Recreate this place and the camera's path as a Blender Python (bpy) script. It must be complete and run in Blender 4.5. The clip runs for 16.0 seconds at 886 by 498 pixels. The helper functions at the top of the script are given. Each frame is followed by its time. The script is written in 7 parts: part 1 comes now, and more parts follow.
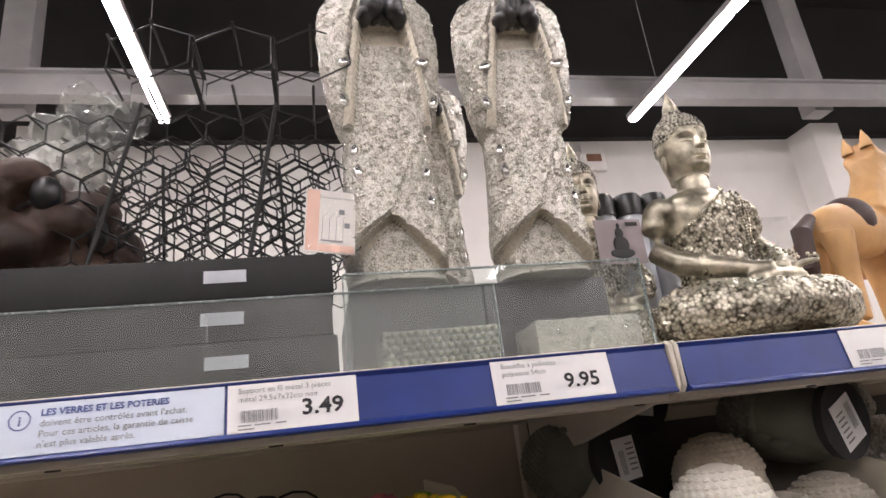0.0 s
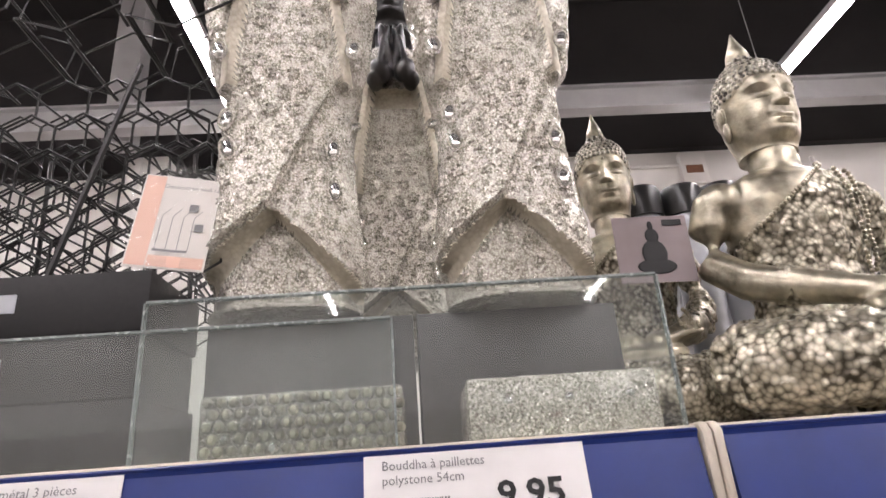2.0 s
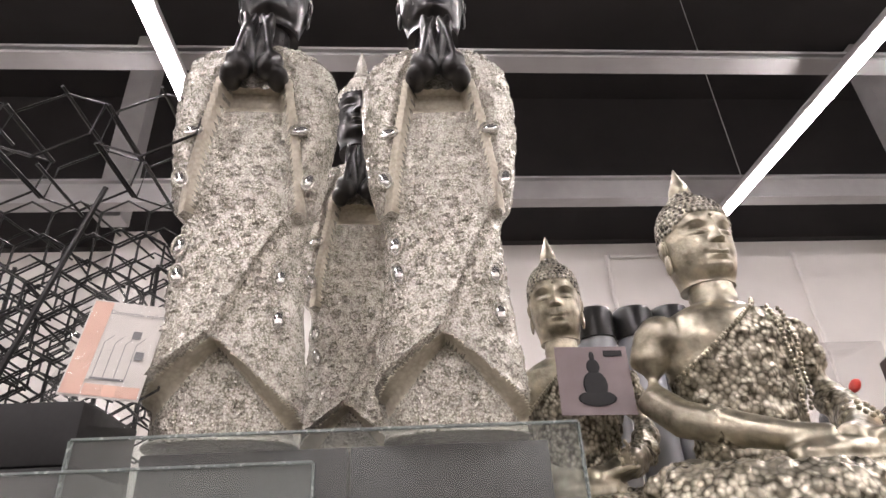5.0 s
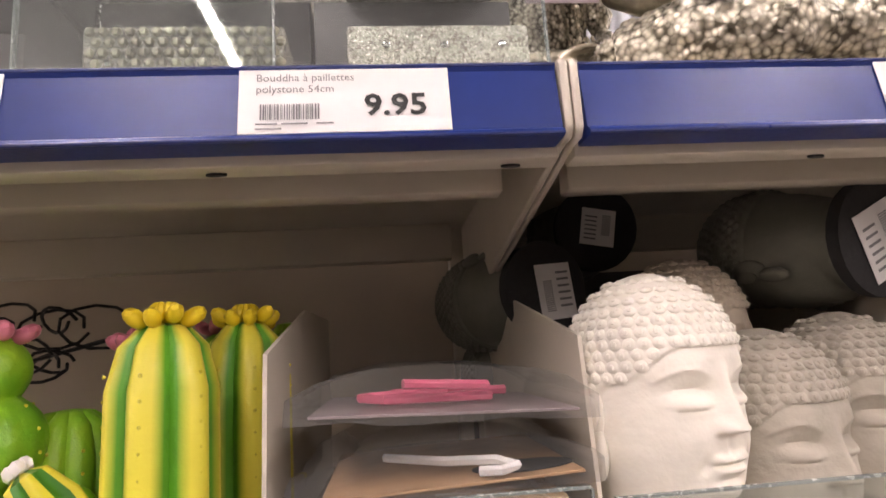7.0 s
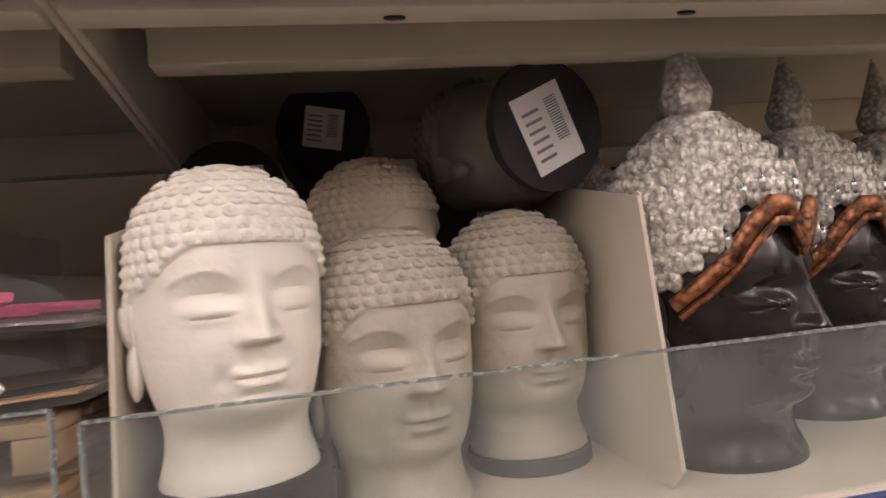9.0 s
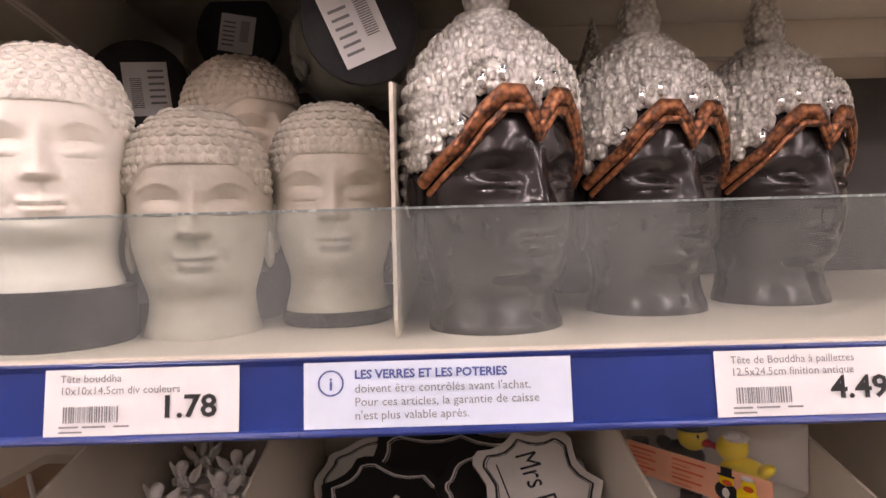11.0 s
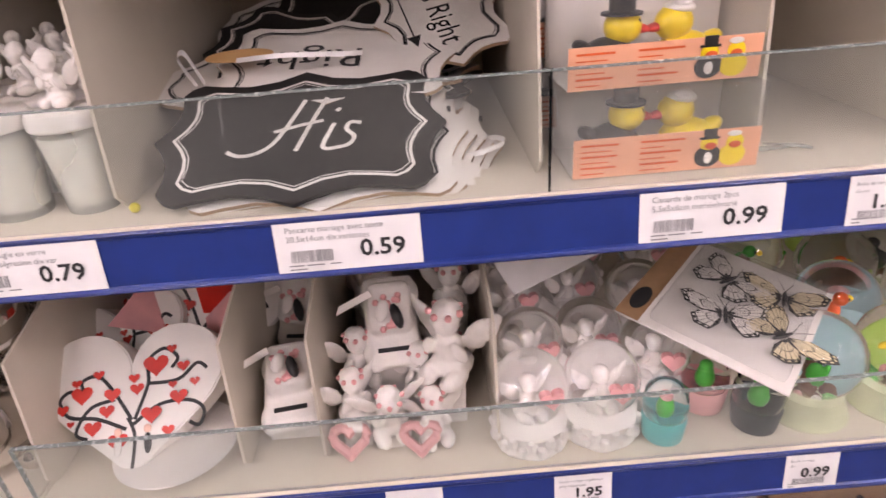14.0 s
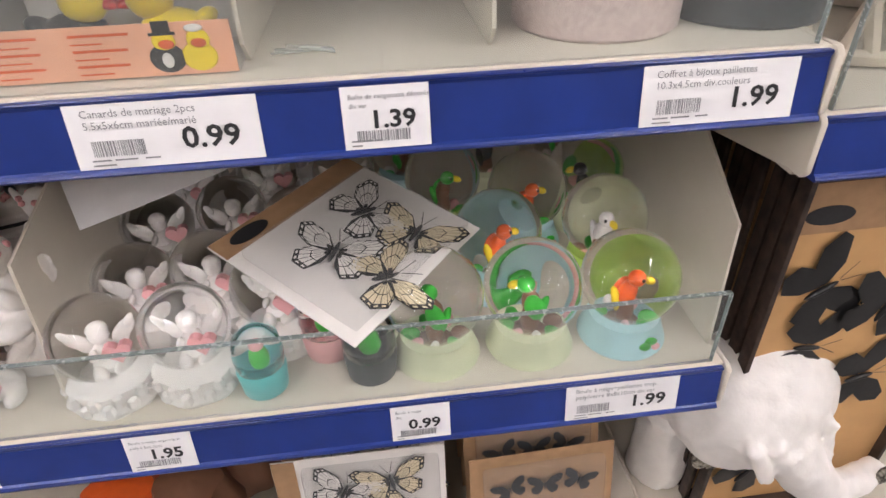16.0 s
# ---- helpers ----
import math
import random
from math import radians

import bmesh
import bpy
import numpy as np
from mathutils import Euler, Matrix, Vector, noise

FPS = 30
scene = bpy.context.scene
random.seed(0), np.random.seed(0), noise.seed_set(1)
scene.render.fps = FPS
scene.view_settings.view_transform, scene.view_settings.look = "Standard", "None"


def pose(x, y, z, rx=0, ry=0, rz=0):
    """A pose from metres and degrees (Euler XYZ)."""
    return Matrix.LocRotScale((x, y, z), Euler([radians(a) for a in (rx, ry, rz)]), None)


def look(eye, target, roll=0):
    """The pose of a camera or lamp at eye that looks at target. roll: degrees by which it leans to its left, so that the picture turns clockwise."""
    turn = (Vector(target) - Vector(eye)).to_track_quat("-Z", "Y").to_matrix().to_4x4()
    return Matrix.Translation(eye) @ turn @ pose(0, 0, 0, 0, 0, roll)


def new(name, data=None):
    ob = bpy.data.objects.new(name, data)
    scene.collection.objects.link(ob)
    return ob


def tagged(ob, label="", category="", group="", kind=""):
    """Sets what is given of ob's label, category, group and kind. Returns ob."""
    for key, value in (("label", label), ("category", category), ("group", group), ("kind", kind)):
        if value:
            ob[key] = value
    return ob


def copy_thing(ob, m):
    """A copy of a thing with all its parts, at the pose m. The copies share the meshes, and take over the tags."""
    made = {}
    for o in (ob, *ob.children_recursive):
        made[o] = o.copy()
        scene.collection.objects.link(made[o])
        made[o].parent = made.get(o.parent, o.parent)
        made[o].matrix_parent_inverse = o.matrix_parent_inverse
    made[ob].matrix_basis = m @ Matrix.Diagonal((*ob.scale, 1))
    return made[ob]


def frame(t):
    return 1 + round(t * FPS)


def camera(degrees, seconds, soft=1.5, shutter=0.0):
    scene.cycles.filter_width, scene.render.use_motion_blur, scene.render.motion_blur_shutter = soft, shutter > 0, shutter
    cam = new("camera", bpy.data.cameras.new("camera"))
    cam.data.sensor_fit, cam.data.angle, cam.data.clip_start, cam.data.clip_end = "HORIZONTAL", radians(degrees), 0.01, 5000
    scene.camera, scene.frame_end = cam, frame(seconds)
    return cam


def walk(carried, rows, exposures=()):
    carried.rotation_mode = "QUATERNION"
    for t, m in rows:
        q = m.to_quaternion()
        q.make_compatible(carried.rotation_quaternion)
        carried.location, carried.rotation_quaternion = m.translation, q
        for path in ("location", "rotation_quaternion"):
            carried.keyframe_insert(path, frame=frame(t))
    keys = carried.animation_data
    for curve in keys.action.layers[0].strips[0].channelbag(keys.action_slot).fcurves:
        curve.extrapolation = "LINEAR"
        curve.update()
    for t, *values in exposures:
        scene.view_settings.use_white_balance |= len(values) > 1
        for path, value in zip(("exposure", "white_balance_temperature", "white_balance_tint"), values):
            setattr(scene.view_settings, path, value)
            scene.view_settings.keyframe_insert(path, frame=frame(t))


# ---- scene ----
cam = camera(72.3, 16.0, 1.5, 0.15)
PATH = [
    (0, (-0.294, -0.454, 1.438), (0.133, 1.398, 2.063), -6.9),
    (0.5, (-0.242, -0.347, 1.456), (0.207, 1.518, 2.023), -6.8),
    (1, (-0.177, -0.286, 1.468), (0.151, 1.611, 2.01), -7.3),
    (1.5, (-0.136, -0.269, 1.476), (0.029, 1.643, 2.042), -5.0),
    (2, (-0.139, -0.282, 1.484), (-0.028, 1.581, 2.204), -4.4),
    (2.5, (-0.146, -0.303, 1.506), (-0.024, 1.514, 2.332), -4.0),
    (3, (-0.15, -0.322, 1.53), (-0.012, 1.465, 2.418), -4.1),
    (3.2, (-0.152, -0.32, 1.531), (-0.025, 1.428, 2.496), -3.6),
    (5.5, (-0.101, -0.309, 1.482), (0.077, 1.444, 2.428), -3.0),
    (6, (-0.106, -0.303, 1.442), (0.168, 1.578, 2.06), -4.0),
    (6.5, (-0.111, -0.279, 1.394), (0.172, 1.627, 1.928), -4.0),
    (7, (-0.103, -0.271, 1.363), (0.104, 1.689, 1.698), -3.6),
    (7.5, (-0.082, -0.283, 1.345), (0.096, 1.694, 1.594), -3.9),
    (8, (-0.036, -0.281, 1.339), (0.187, 1.698, 1.529), -4.8),
    (8.5, (0.01, -0.267, 1.336), (0.351, 1.7, 1.455), -5.7),
    (9, (0.096, -0.246, 1.336), (0.451, 1.72, 1.425), -5.4),
    (9.2, (0.14, -0.222, 1.323), (0.529, 1.736, 1.445), -2.9),
    (11.3, (0.279, -0.319, 1.272), (0.232, 1.672, 1.083), -2.3),
    (11.5, (0.272, -0.321, 1.259), (0.196, 1.652, 0.944), -2.6),
    (12, (0.266, -0.331, 1.204), (0.172, 1.602, 0.702), -2.4),
    (12.5, (0.28, -0.337, 1.179), (0.176, 1.544, 0.507), -3.6),
    (13, (0.293, -0.345, 1.141), (0.164, 1.495, 0.368), -4.3),
    (13.5, (0.302, -0.349, 1.123), (0.211, 1.462, 0.28), -4.3),
    (14, (0.345, -0.352, 1.107), (0.366, 1.417, 0.175), -4.5),
    (14.5, (0.434, -0.348, 1.1), (0.662, 1.375, 0.112), -5.2),
    (15, (0.502, -0.329, 1.083), (0.79, 1.344, 0.025), -4.5),
    (15.5, (0.574, -0.312, 1.061), (0.799, 1.347, -0.033), 0.7),
    (16, (0.632, -0.305, 1.06), (0.802, 1.316, -0.099), -1.8),
]
walk(cam, [(t, look(e, g, r)) for t, e, g, r in PATH],
     exposures=[(0, 0.45, 6500, 14), (1.5, 0.6, 6500, 15), (3.2, 0.4, 6500, 15), (6, 0.5, 6700, 16), (7.2, 0.92, 7000, 20), (9.2, 0.48, 7100, 20),
                (11.3, 0.95, 7000, 28), (12, 0.93, 7100, 35), (12.5, 1.15, 7150, 38), (13.5, 1.08, 7000, 34), (14.5, 0.95, 6600, 19), (16, 0.92, 6400, 13)])

# ---- world and light ----
world = bpy.data.worlds.new("shop_air")
scene.world = world
world.use_nodes = True
world.node_tree.nodes["Background"].inputs[0].default_value = (1.0, 0.95, 0.9, 1)
world.node_tree.nodes["Background"].inputs[1].default_value = 0.02
LED_STRENGTH = 60.0


# ---- materials ----
def node(nt, kind, **values):
    n = nt.nodes.new(kind)
    for k, v in values.items():
        n.inputs[k.replace("_", " ")].default_value = v
    return n


def mat(name, col, rough=0.5, metal=0.0, var=0.12, scale=30.0, bump=0.0, bscale=300.0, coat=0.0, col2=None, trans=0.0, sss=0.0):
    """Principled surface with a coarse and a fine variation of colour, roughness and relief."""
    m = bpy.data.materials.new(name)
    m.use_nodes = True
    nt = m.node_tree
    b = nt.nodes["Principled BSDF"]
    b.inputs["Roughness"].default_value = rough
    b.inputs["Metallic"].default_value = metal
    b.inputs["Coat Weight"].default_value = coat
    b.inputs["Transmission Weight"].default_value = trans
    b.inputs["Subsurface Weight"].default_value = sss
    b.inputs["Subsurface Radius"].default_value = (0.01, 0.008, 0.006)
    tc = nt.nodes.new("ShaderNodeTexCoord")
    n1 = node(nt, "ShaderNodeTexNoise", Scale=scale, Detail=5.0)
    nt.links.new(tc.outputs["Object"], n1.inputs["Vector"])
    mix = nt.nodes.new("ShaderNodeMixRGB")
    c2 = col2 if col2 else tuple(max(0.0, c * (1 - 2 * var)) for c in col)
    ramp = nt.nodes.new("ShaderNodeMapRange")
    ramp.inputs[1].default_value, ramp.inputs[2].default_value = 0.32, 0.68
    nt.links.new(n1.outputs["Fac"], ramp.inputs[0])
    nt.links.new(ramp.outputs[0], mix.inputs["Fac"])
    mix.inputs[1].default_value, mix.inputs[2].default_value = (*col, 1), (*c2, 1)
    nt.links.new(mix.outputs[0], b.inputs["Base Color"])
    r = nt.nodes.new("ShaderNodeMapRange")
    r.inputs[3].default_value, r.inputs[4].default_value = max(0.02, rough - 0.08), min(1.0, rough + 0.1)
    n2 = node(nt, "ShaderNodeTexNoise", Scale=bscale, Detail=3.0)
    nt.links.new(tc.outputs["Object"], n2.inputs["Vector"])
    nt.links.new(n2.outputs["Fac"], r.inputs[0])
    nt.links.new(r.outputs[0], b.inputs["Roughness"])
    if bump:
        bp = node(nt, "ShaderNodeBump", Strength=1.0, Distance=bump)
        nt.links.new(n2.outputs["Fac"], bp.inputs["Height"])
        nt.links.new(bp.outputs[0], b.inputs["Normal"])
    return m


def pitted(name, high, low, rough, metal, scale, depth, glint=0.0):
    """Cast and rubbed relief: raised grains of one colour over recesses of another."""
    m = bpy.data.materials.new(name)
    m.use_nodes = True
    nt = m.node_tree
    b = nt.nodes["Principled BSDF"]
    tc = nt.nodes.new("ShaderNodeTexCoord")
    v = node(nt, "ShaderNodeTexVoronoi", Scale=scale)
    n = node(nt, "ShaderNodeTexNoise", Scale=scale * 0.25, Detail=6.0)
    nt.links.new(tc.outputs["Object"], v.inputs["Vector"])
    nt.links.new(tc.outputs["Object"], n.inputs["Vector"])
    add = nt.nodes.new("ShaderNodeMath")
    add.operation = "MULTIPLY"
    nt.links.new(v.outputs["Distance"], add.inputs[0])
    nt.links.new(n.outputs["Fac"], add.inputs[1])
    mr = nt.nodes.new("ShaderNodeMapRange")
    mr.inputs[1].default_value, mr.inputs[2].default_value = 0.1, 0.42
    nt.links.new(add.outputs[0], mr.inputs[0])
    mix = nt.nodes.new("ShaderNodeMixRGB")
    mix.inputs[1].default_value, mix.inputs[2].default_value = (*high, 1), (*low, 1)
    nt.links.new(mr.outputs[0], mix.inputs["Fac"])
    nt.links.new(mix.outputs[0], b.inputs["Base Color"])
    b.inputs["Metallic"].default_value = metal
    b.inputs["Roughness"].default_value = rough
    bp = node(nt, "ShaderNodeBump", Strength=1.0, Distance=depth)
    bp.invert = True
    nt.links.new(add.outputs[0], bp.inputs["Height"])
    if glint:
        w = node(nt, "ShaderNodeTexVoronoi", Scale=1100.0)
        nt.links.new(tc.outputs["Object"], w.inputs["Vector"])
        sub = nt.nodes.new("ShaderNodeVectorMath")
        sub.operation = "SUBTRACT"
        sub.inputs[1].default_value = (0.5, 0.5, 0.5)
        nt.links.new(w.outputs["Color"], sub.inputs[0])
        sc = nt.nodes.new("ShaderNodeVectorMath")
        sc.operation = "SCALE"
        sc.inputs["Scale"].default_value = glint
        nt.links.new(sub.outputs[0], sc.inputs[0])
        ad = nt.nodes.new("ShaderNodeVectorMath")
        ad.operation = "ADD"
        nt.links.new(bp.outputs[0], ad.inputs[0])
        nt.links.new(sc.outputs[0], ad.inputs[1])
        nm = nt.nodes.new("ShaderNodeVectorMath")
        nm.operation = "NORMALIZE"
        nt.links.new(ad.outputs[0], nm.inputs[0])
        nt.links.new(nm.outputs[0], b.inputs["Normal"])
    else:
        nt.links.new(bp.outputs[0], b.inputs["Normal"])
    return m


def clear(name, tint=(0.93, 0.97, 0.95), haze=0.08, gloss_rough=0.03, ior=1.45, scratch=True):
    """Thin clear plastic: see-through, a little milky and scratched, glossy at a slant."""
    m = bpy.data.materials.new(name)
    m.use_nodes = True
    nt = m.node_tree
    nt.nodes.remove(nt.nodes["Principled BSDF"])
    out = nt.nodes["Material Output"]
    t = node(nt, "ShaderNodeBsdfTransparent", Color=(*tint, 1))
    d = node(nt, "ShaderNodeBsdfDiffuse", Color=(0.75, 0.76, 0.74, 1))
    g = node(nt, "ShaderNodeBsdfGlossy", Roughness=gloss_rough)
    tc = nt.nodes.new("ShaderNodeTexCoord")
    n = node(nt, "ShaderNodeTexNoise", Scale=9.0, Detail=8.0)
    nt.links.new(tc.outputs["Object"], n.inputs["Vector"])
    mr = nt.nodes.new("ShaderNodeMapRange")
    mr.inputs[1].default_value, mr.inputs[2].default_value = 0.3, 0.75
    mr.inputs[3].default_value, mr.inputs[4].default_value = haze * 0.5, haze * 1.7
    nt.links.new(n.outputs["Fac"], mr.inputs[0])
    m1 = nt.nodes.new("ShaderNodeMixShader")
    nt.links.new(mr.outputs[0], m1.inputs[0])
    if scratch:
        mp = nt.nodes.new("ShaderNodeMapping")
        mp.inputs["Scale"].default_value = (95.0, 1.0, 7.3)
        mp.inputs["Rotation"].default_value = (0, 0.5, 0)
        nt.links.new(tc.outputs["Object"], mp.inputs[0])
        ns = node(nt, "ShaderNodeTexNoise", Scale=1.0, Detail=3.0, Distortion=1.2)
        nt.links.new(mp.outputs[0], ns.inputs["Vector"])
        th = nt.nodes.new("ShaderNodeMapRange")
        th.inputs[1].default_value, th.inputs[2].default_value = 0.72, 0.8
        th.inputs[3].default_value, th.inputs[4].default_value = 0.0, 0.35
        nt.links.new(ns.outputs["Fac"], th.inputs[0])
        mx = nt.nodes.new("ShaderNodeMath")
        mx.operation = "MAXIMUM"
        nt.links.new(mr.outputs[0], mx.inputs[0])
        nt.links.new(th.outputs[0], mx.inputs[1])
        nt.links.new(mx.outputs[0], m1.inputs[0])
    nt.links.new(t.outputs[0], m1.inputs[1])
    nt.links.new(d.outputs[0], m1.inputs[2])
    lw = node(nt, "ShaderNodeLayerWeight", Blend=0.5)
    pw = nt.nodes.new("ShaderNodeMath")
    pw.operation = "POWER"
    pw.inputs[1].default_value = 4.5
    nt.links.new(lw.outputs["Facing"], pw.inputs[0])
    fr = nt.nodes.new("ShaderNodeMapRange")
    fr.inputs[3].default_value, fr.inputs[4].default_value = 0.035 * (ior - 1) / 0.45, 0.75
    nt.links.new(pw.outputs[0], fr.inputs[0])
    m2 = nt.nodes.new("ShaderNodeMixShader")
    nt.links.new(fr.outputs[0], m2.inputs[0])
    nt.links.new(m1.outputs[0], m2.inputs[1])
    nt.links.new(g.outputs[0], m2.inputs[2])
    nt.links.new(m2.outputs[0], out.inputs["Surface"])
    return m


def glow(name, col, strength):
    m = bpy.data.materials.new(name)
    m.use_nodes = True
    b = m.node_tree.nodes["Principled BSDF"]
    b.inputs["Emission Color"].default_value = (*col, 1)
    b.inputs["Emission Strength"].default_value = strength
    return m


CREAM = mat("cream_enamel", (0.62, 0.56, 0.47), 0.42, var=0.05, scale=12, bump=0.00008, bscale=900)
PANEL = mat("back_panel_enamel", (0.5, 0.43, 0.35), 0.5, var=0.06, scale=8, bump=0.0001, bscale=700)
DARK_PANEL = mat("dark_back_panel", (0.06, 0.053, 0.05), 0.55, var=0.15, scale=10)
BOUNCE_TONE = mat("bounce_block_tone", (0.3, 0.265, 0.23), 0.7, var=0.3, scale=4)
BLUE = mat("blue_rail_plastic", (0.012, 0.035, 0.21), 0.33, var=0.12, scale=25)
BLUE_DARK = mat("dark_blue_lip", (0.008, 0.022, 0.14), 0.3)
PAPER = mat("white_label_paper", (0.82, 0.8, 0.8), 0.45, var=0.03, scale=60)
INFO = mat("pale_blue_label_paper", (0.66, 0.72, 0.84), 0.45, var=0.03, scale=60)
INK = mat("black_ink", (0.02, 0.02, 0.022), 0.6)
INK_GREY = mat("grey_ink", (0.25, 0.25, 0.26), 0.6)
INK_BLUE = mat("blue_ink", (0.08, 0.11, 0.33), 0.6)
PLEXI = clear("scratched_acrylic", (0.93, 0.96, 0.95), 0.032)
PLEXI_OLD = clear("milky_scratched_acrylic", (0.9, 0.93, 0.92), 0.05)
PLEXI_MID = clear("dusty_acrylic", (0.92, 0.95, 0.94), 0.06)
PLEXI_EDGE = mat("acrylic_cut_edge", (0.36, 0.41, 0.4), 0.25, var=0.1, trans=0.3)
CLEAR = clear("clear_pack_plastic", (0.96, 0.96, 0.96), 0.05, 0.05, 1.4, False)
GLASS = bpy.data.materials.new("globe_glass")
GLASS.use_nodes = True
for GK, GV in (("Base Color", (1.0, 1.0, 1.0, 1)), ("Roughness", 0.0), ("IOR", 1.22), ("Transmission Weight", 1.0), ("Coat Weight", 1.0), ("Coat IOR", 1.55), ("Coat Roughness", 0.0)):
    GLASS.node_tree.nodes["Principled BSDF"].inputs[GK].default_value = GV
WALLP = mat("white_wall_paint", (0.8, 0.77, 0.74), 0.8, var=0.04, scale=2, bump=0.0005, bscale=60)
DECK = mat("dark_ceiling_deck", (0.02, 0.017, 0.017), 0.8, var=0.2, scale=1.5)
STEEL = mat("painted_grey_steel", (0.36, 0.35, 0.35), 0.5, var=0.1, scale=3)
FLOOR = mat("shop_floor_tile", (0.22, 0.205, 0.19), 0.35, var=0.08, scale=3)
LED = glow("led_tube", (1.0, 0.95, 0.94), LED_STRENGTH)
GLITTER = pitted("silver_glitter_resin", (0.78, 0.75, 0.68), (0.36, 0.335, 0.28), 0.24, 0.55, 700, 0.0007, 0.85)
GLITTER_EDGE = pitted("plain_champagne_resin", (0.55, 0.51, 0.42), (0.42, 0.38, 0.3), 0.45, 0.2, 300, 0.0003, 0.15)
GEM = mat("mirror_gem", (0.95, 0.95, 0.95), 0.05, 0.85, var=0.05)
BLACK_RESIN = mat("glossy_black_resin", (0.016, 0.014, 0.014), 0.3, var=0.3, scale=60, bump=0.0004, bscale=200, coat=0.3)
PEWTER = mat("antique_silver_gold", (0.6, 0.55, 0.43), 0.33, 0.85, var=0.33, scale=70, bump=0.0004, bscale=260)
PEWTER_RELIEF = pitted("antique_silver_relief", (0.62, 0.58, 0.47), (0.09, 0.078, 0.055), 0.34, 0.75, 260, 0.0012)
PEWTER_DARK = pitted("antique_silver_curls", (0.5, 0.47, 0.4), (0.04, 0.035, 0.03), 0.38, 0.7, 260, 0.001)
WIRE = mat("matt_black_wire", (0.02, 0.019, 0.019), 0.45, 0.3, var=0.2)
RACK_BASE = mat("black_lacquered_wood", (0.012, 0.011, 0.012), 0.62, var=0.2, scale=30)
SLAB = mat("charcoal_lacquered_wood", (0.045, 0.042, 0.045), 0.4, var=0.2, scale=40)
BARK = mat("dark_brown_carved_wood", (0.06, 0.03, 0.018), 0.62, var=0.35, scale=18, bump=0.003, bscale=50)
PEACH = mat("peach_card", (0.85, 0.55, 0.44), 0.5, var=0.05)
ORANGE_CARD = mat("salmon_card", (0.86, 0.42, 0.26), 0.45, var=0.06)
HORSE = mat("honey_painted_wood", (0.62, 0.36, 0.15), 0.45, var=0.12, scale=25, bump=0.0006, bscale=90)
SADDLE = mat("brown_leatherette", (0.06, 0.035, 0.03), 0.5, bump=0.0003)
LID = mat("black_plastic_lid", (0.02, 0.02, 0.02), 0.3)
SILVERCAN = mat("grey_canister", (0.5, 0.52, 0.56), 0.35, 0.3)
WHITE_CER = mat("matt_white_ceramic", (0.88, 0.83, 0.74), 0.55, var=0.05, scale=30, bump=0.0005, bscale=160, sss=0.05)
GREY_CER = mat("grey_concrete_ceramic", (0.5, 0.455, 0.38), 0.65, var=0.12, scale=35, bump=0.0006, bscale=200)
BEIGE_CER = mat("beige_ceramic", (0.62, 0.53, 0.42), 0.6, var=0.1, scale=35, bump=0.0006, bscale=200)
DARK_CER = mat("dark_green_grey_ceramic", (0.2, 0.2, 0.165), 0.55, var=0.15, scale=30, bump=0.0004)
FELT = mat("black_foam_base", (0.03, 0.029, 0.031), 0.8, var=0.2, bump=0.0004)
MASK = mat("polished_black_resin_face", (0.04, 0.033, 0.032), 0.2, 0.3, var=0.3, scale=40)
COPPER = pitted("copper_trim", (0.42, 0.16, 0.07), (0.06, 0.025, 0.015), 0.35, 0.6, 260, 0.001)
CROWN = pitted("silver_crown_glitter", (0.85, 0.83, 0.78), (0.42, 0.39, 0.35), 0.3, 0.45, 260, 0.002, 0.5)
CACTUS = mat("green_cactus_paint", (0.12, 0.4, 0.02), 0.35, var=0.25, scale=22, col2=(0.32, 0.5, 0.03), bump=0.0005)
CACTUS_Y = mat("yellow_cactus_ridge", (0.72, 0.62, 0.05), 0.38, var=0.15, scale=22, bump=0.0005)
def striped(name, ribs):
    """Cactus paint: yellow on the ribs, running into green in the grooves."""
    m = mat(name, (0.1, 0.36, 0.02), 0.36, bump=0.0005)
    nt = m.node_tree
    b = nt.nodes["Principled BSDF"]
    old = b.inputs["Base Color"].links[0].from_socket
    tc = nt.nodes.new("ShaderNodeTexCoord")
    sp = nt.nodes.new("ShaderNodeSeparateXYZ")
    nt.links.new(tc.outputs["Object"], sp.inputs[0])
    ops = []
    for op, val in (("ARCTAN2", None), ("MULTIPLY", ribs / 2), ("COSINE", None), ("ABSOLUTE", None)):
        n = nt.nodes.new("ShaderNodeMath")
        n.operation = op
        if val:
            n.inputs[1].default_value = val
        if ops:
            nt.links.new(ops[-1].outputs[0], n.inputs[0])
        ops.append(n)
    nt.links.new(sp.outputs[1], ops[0].inputs[0])
    nt.links.new(sp.outputs[0], ops[0].inputs[1])
    mr = nt.nodes.new("ShaderNodeMapRange")
    mr.inputs[1].default_value, mr.inputs[2].default_value = 0.35, 0.85
    nt.links.new(ops[-1].outputs[0], mr.inputs[0])
    mx = nt.nodes.new("ShaderNodeMixRGB")
    nt.links.new(mr.outputs[0], mx.inputs["Fac"])
    nt.links.new(old, mx.inputs[1])
    mx.inputs[2].default_value = (0.75, 0.66, 0.07, 1)
    nt.links.new(mx.outputs[0], b.inputs["Base Color"])
    return m


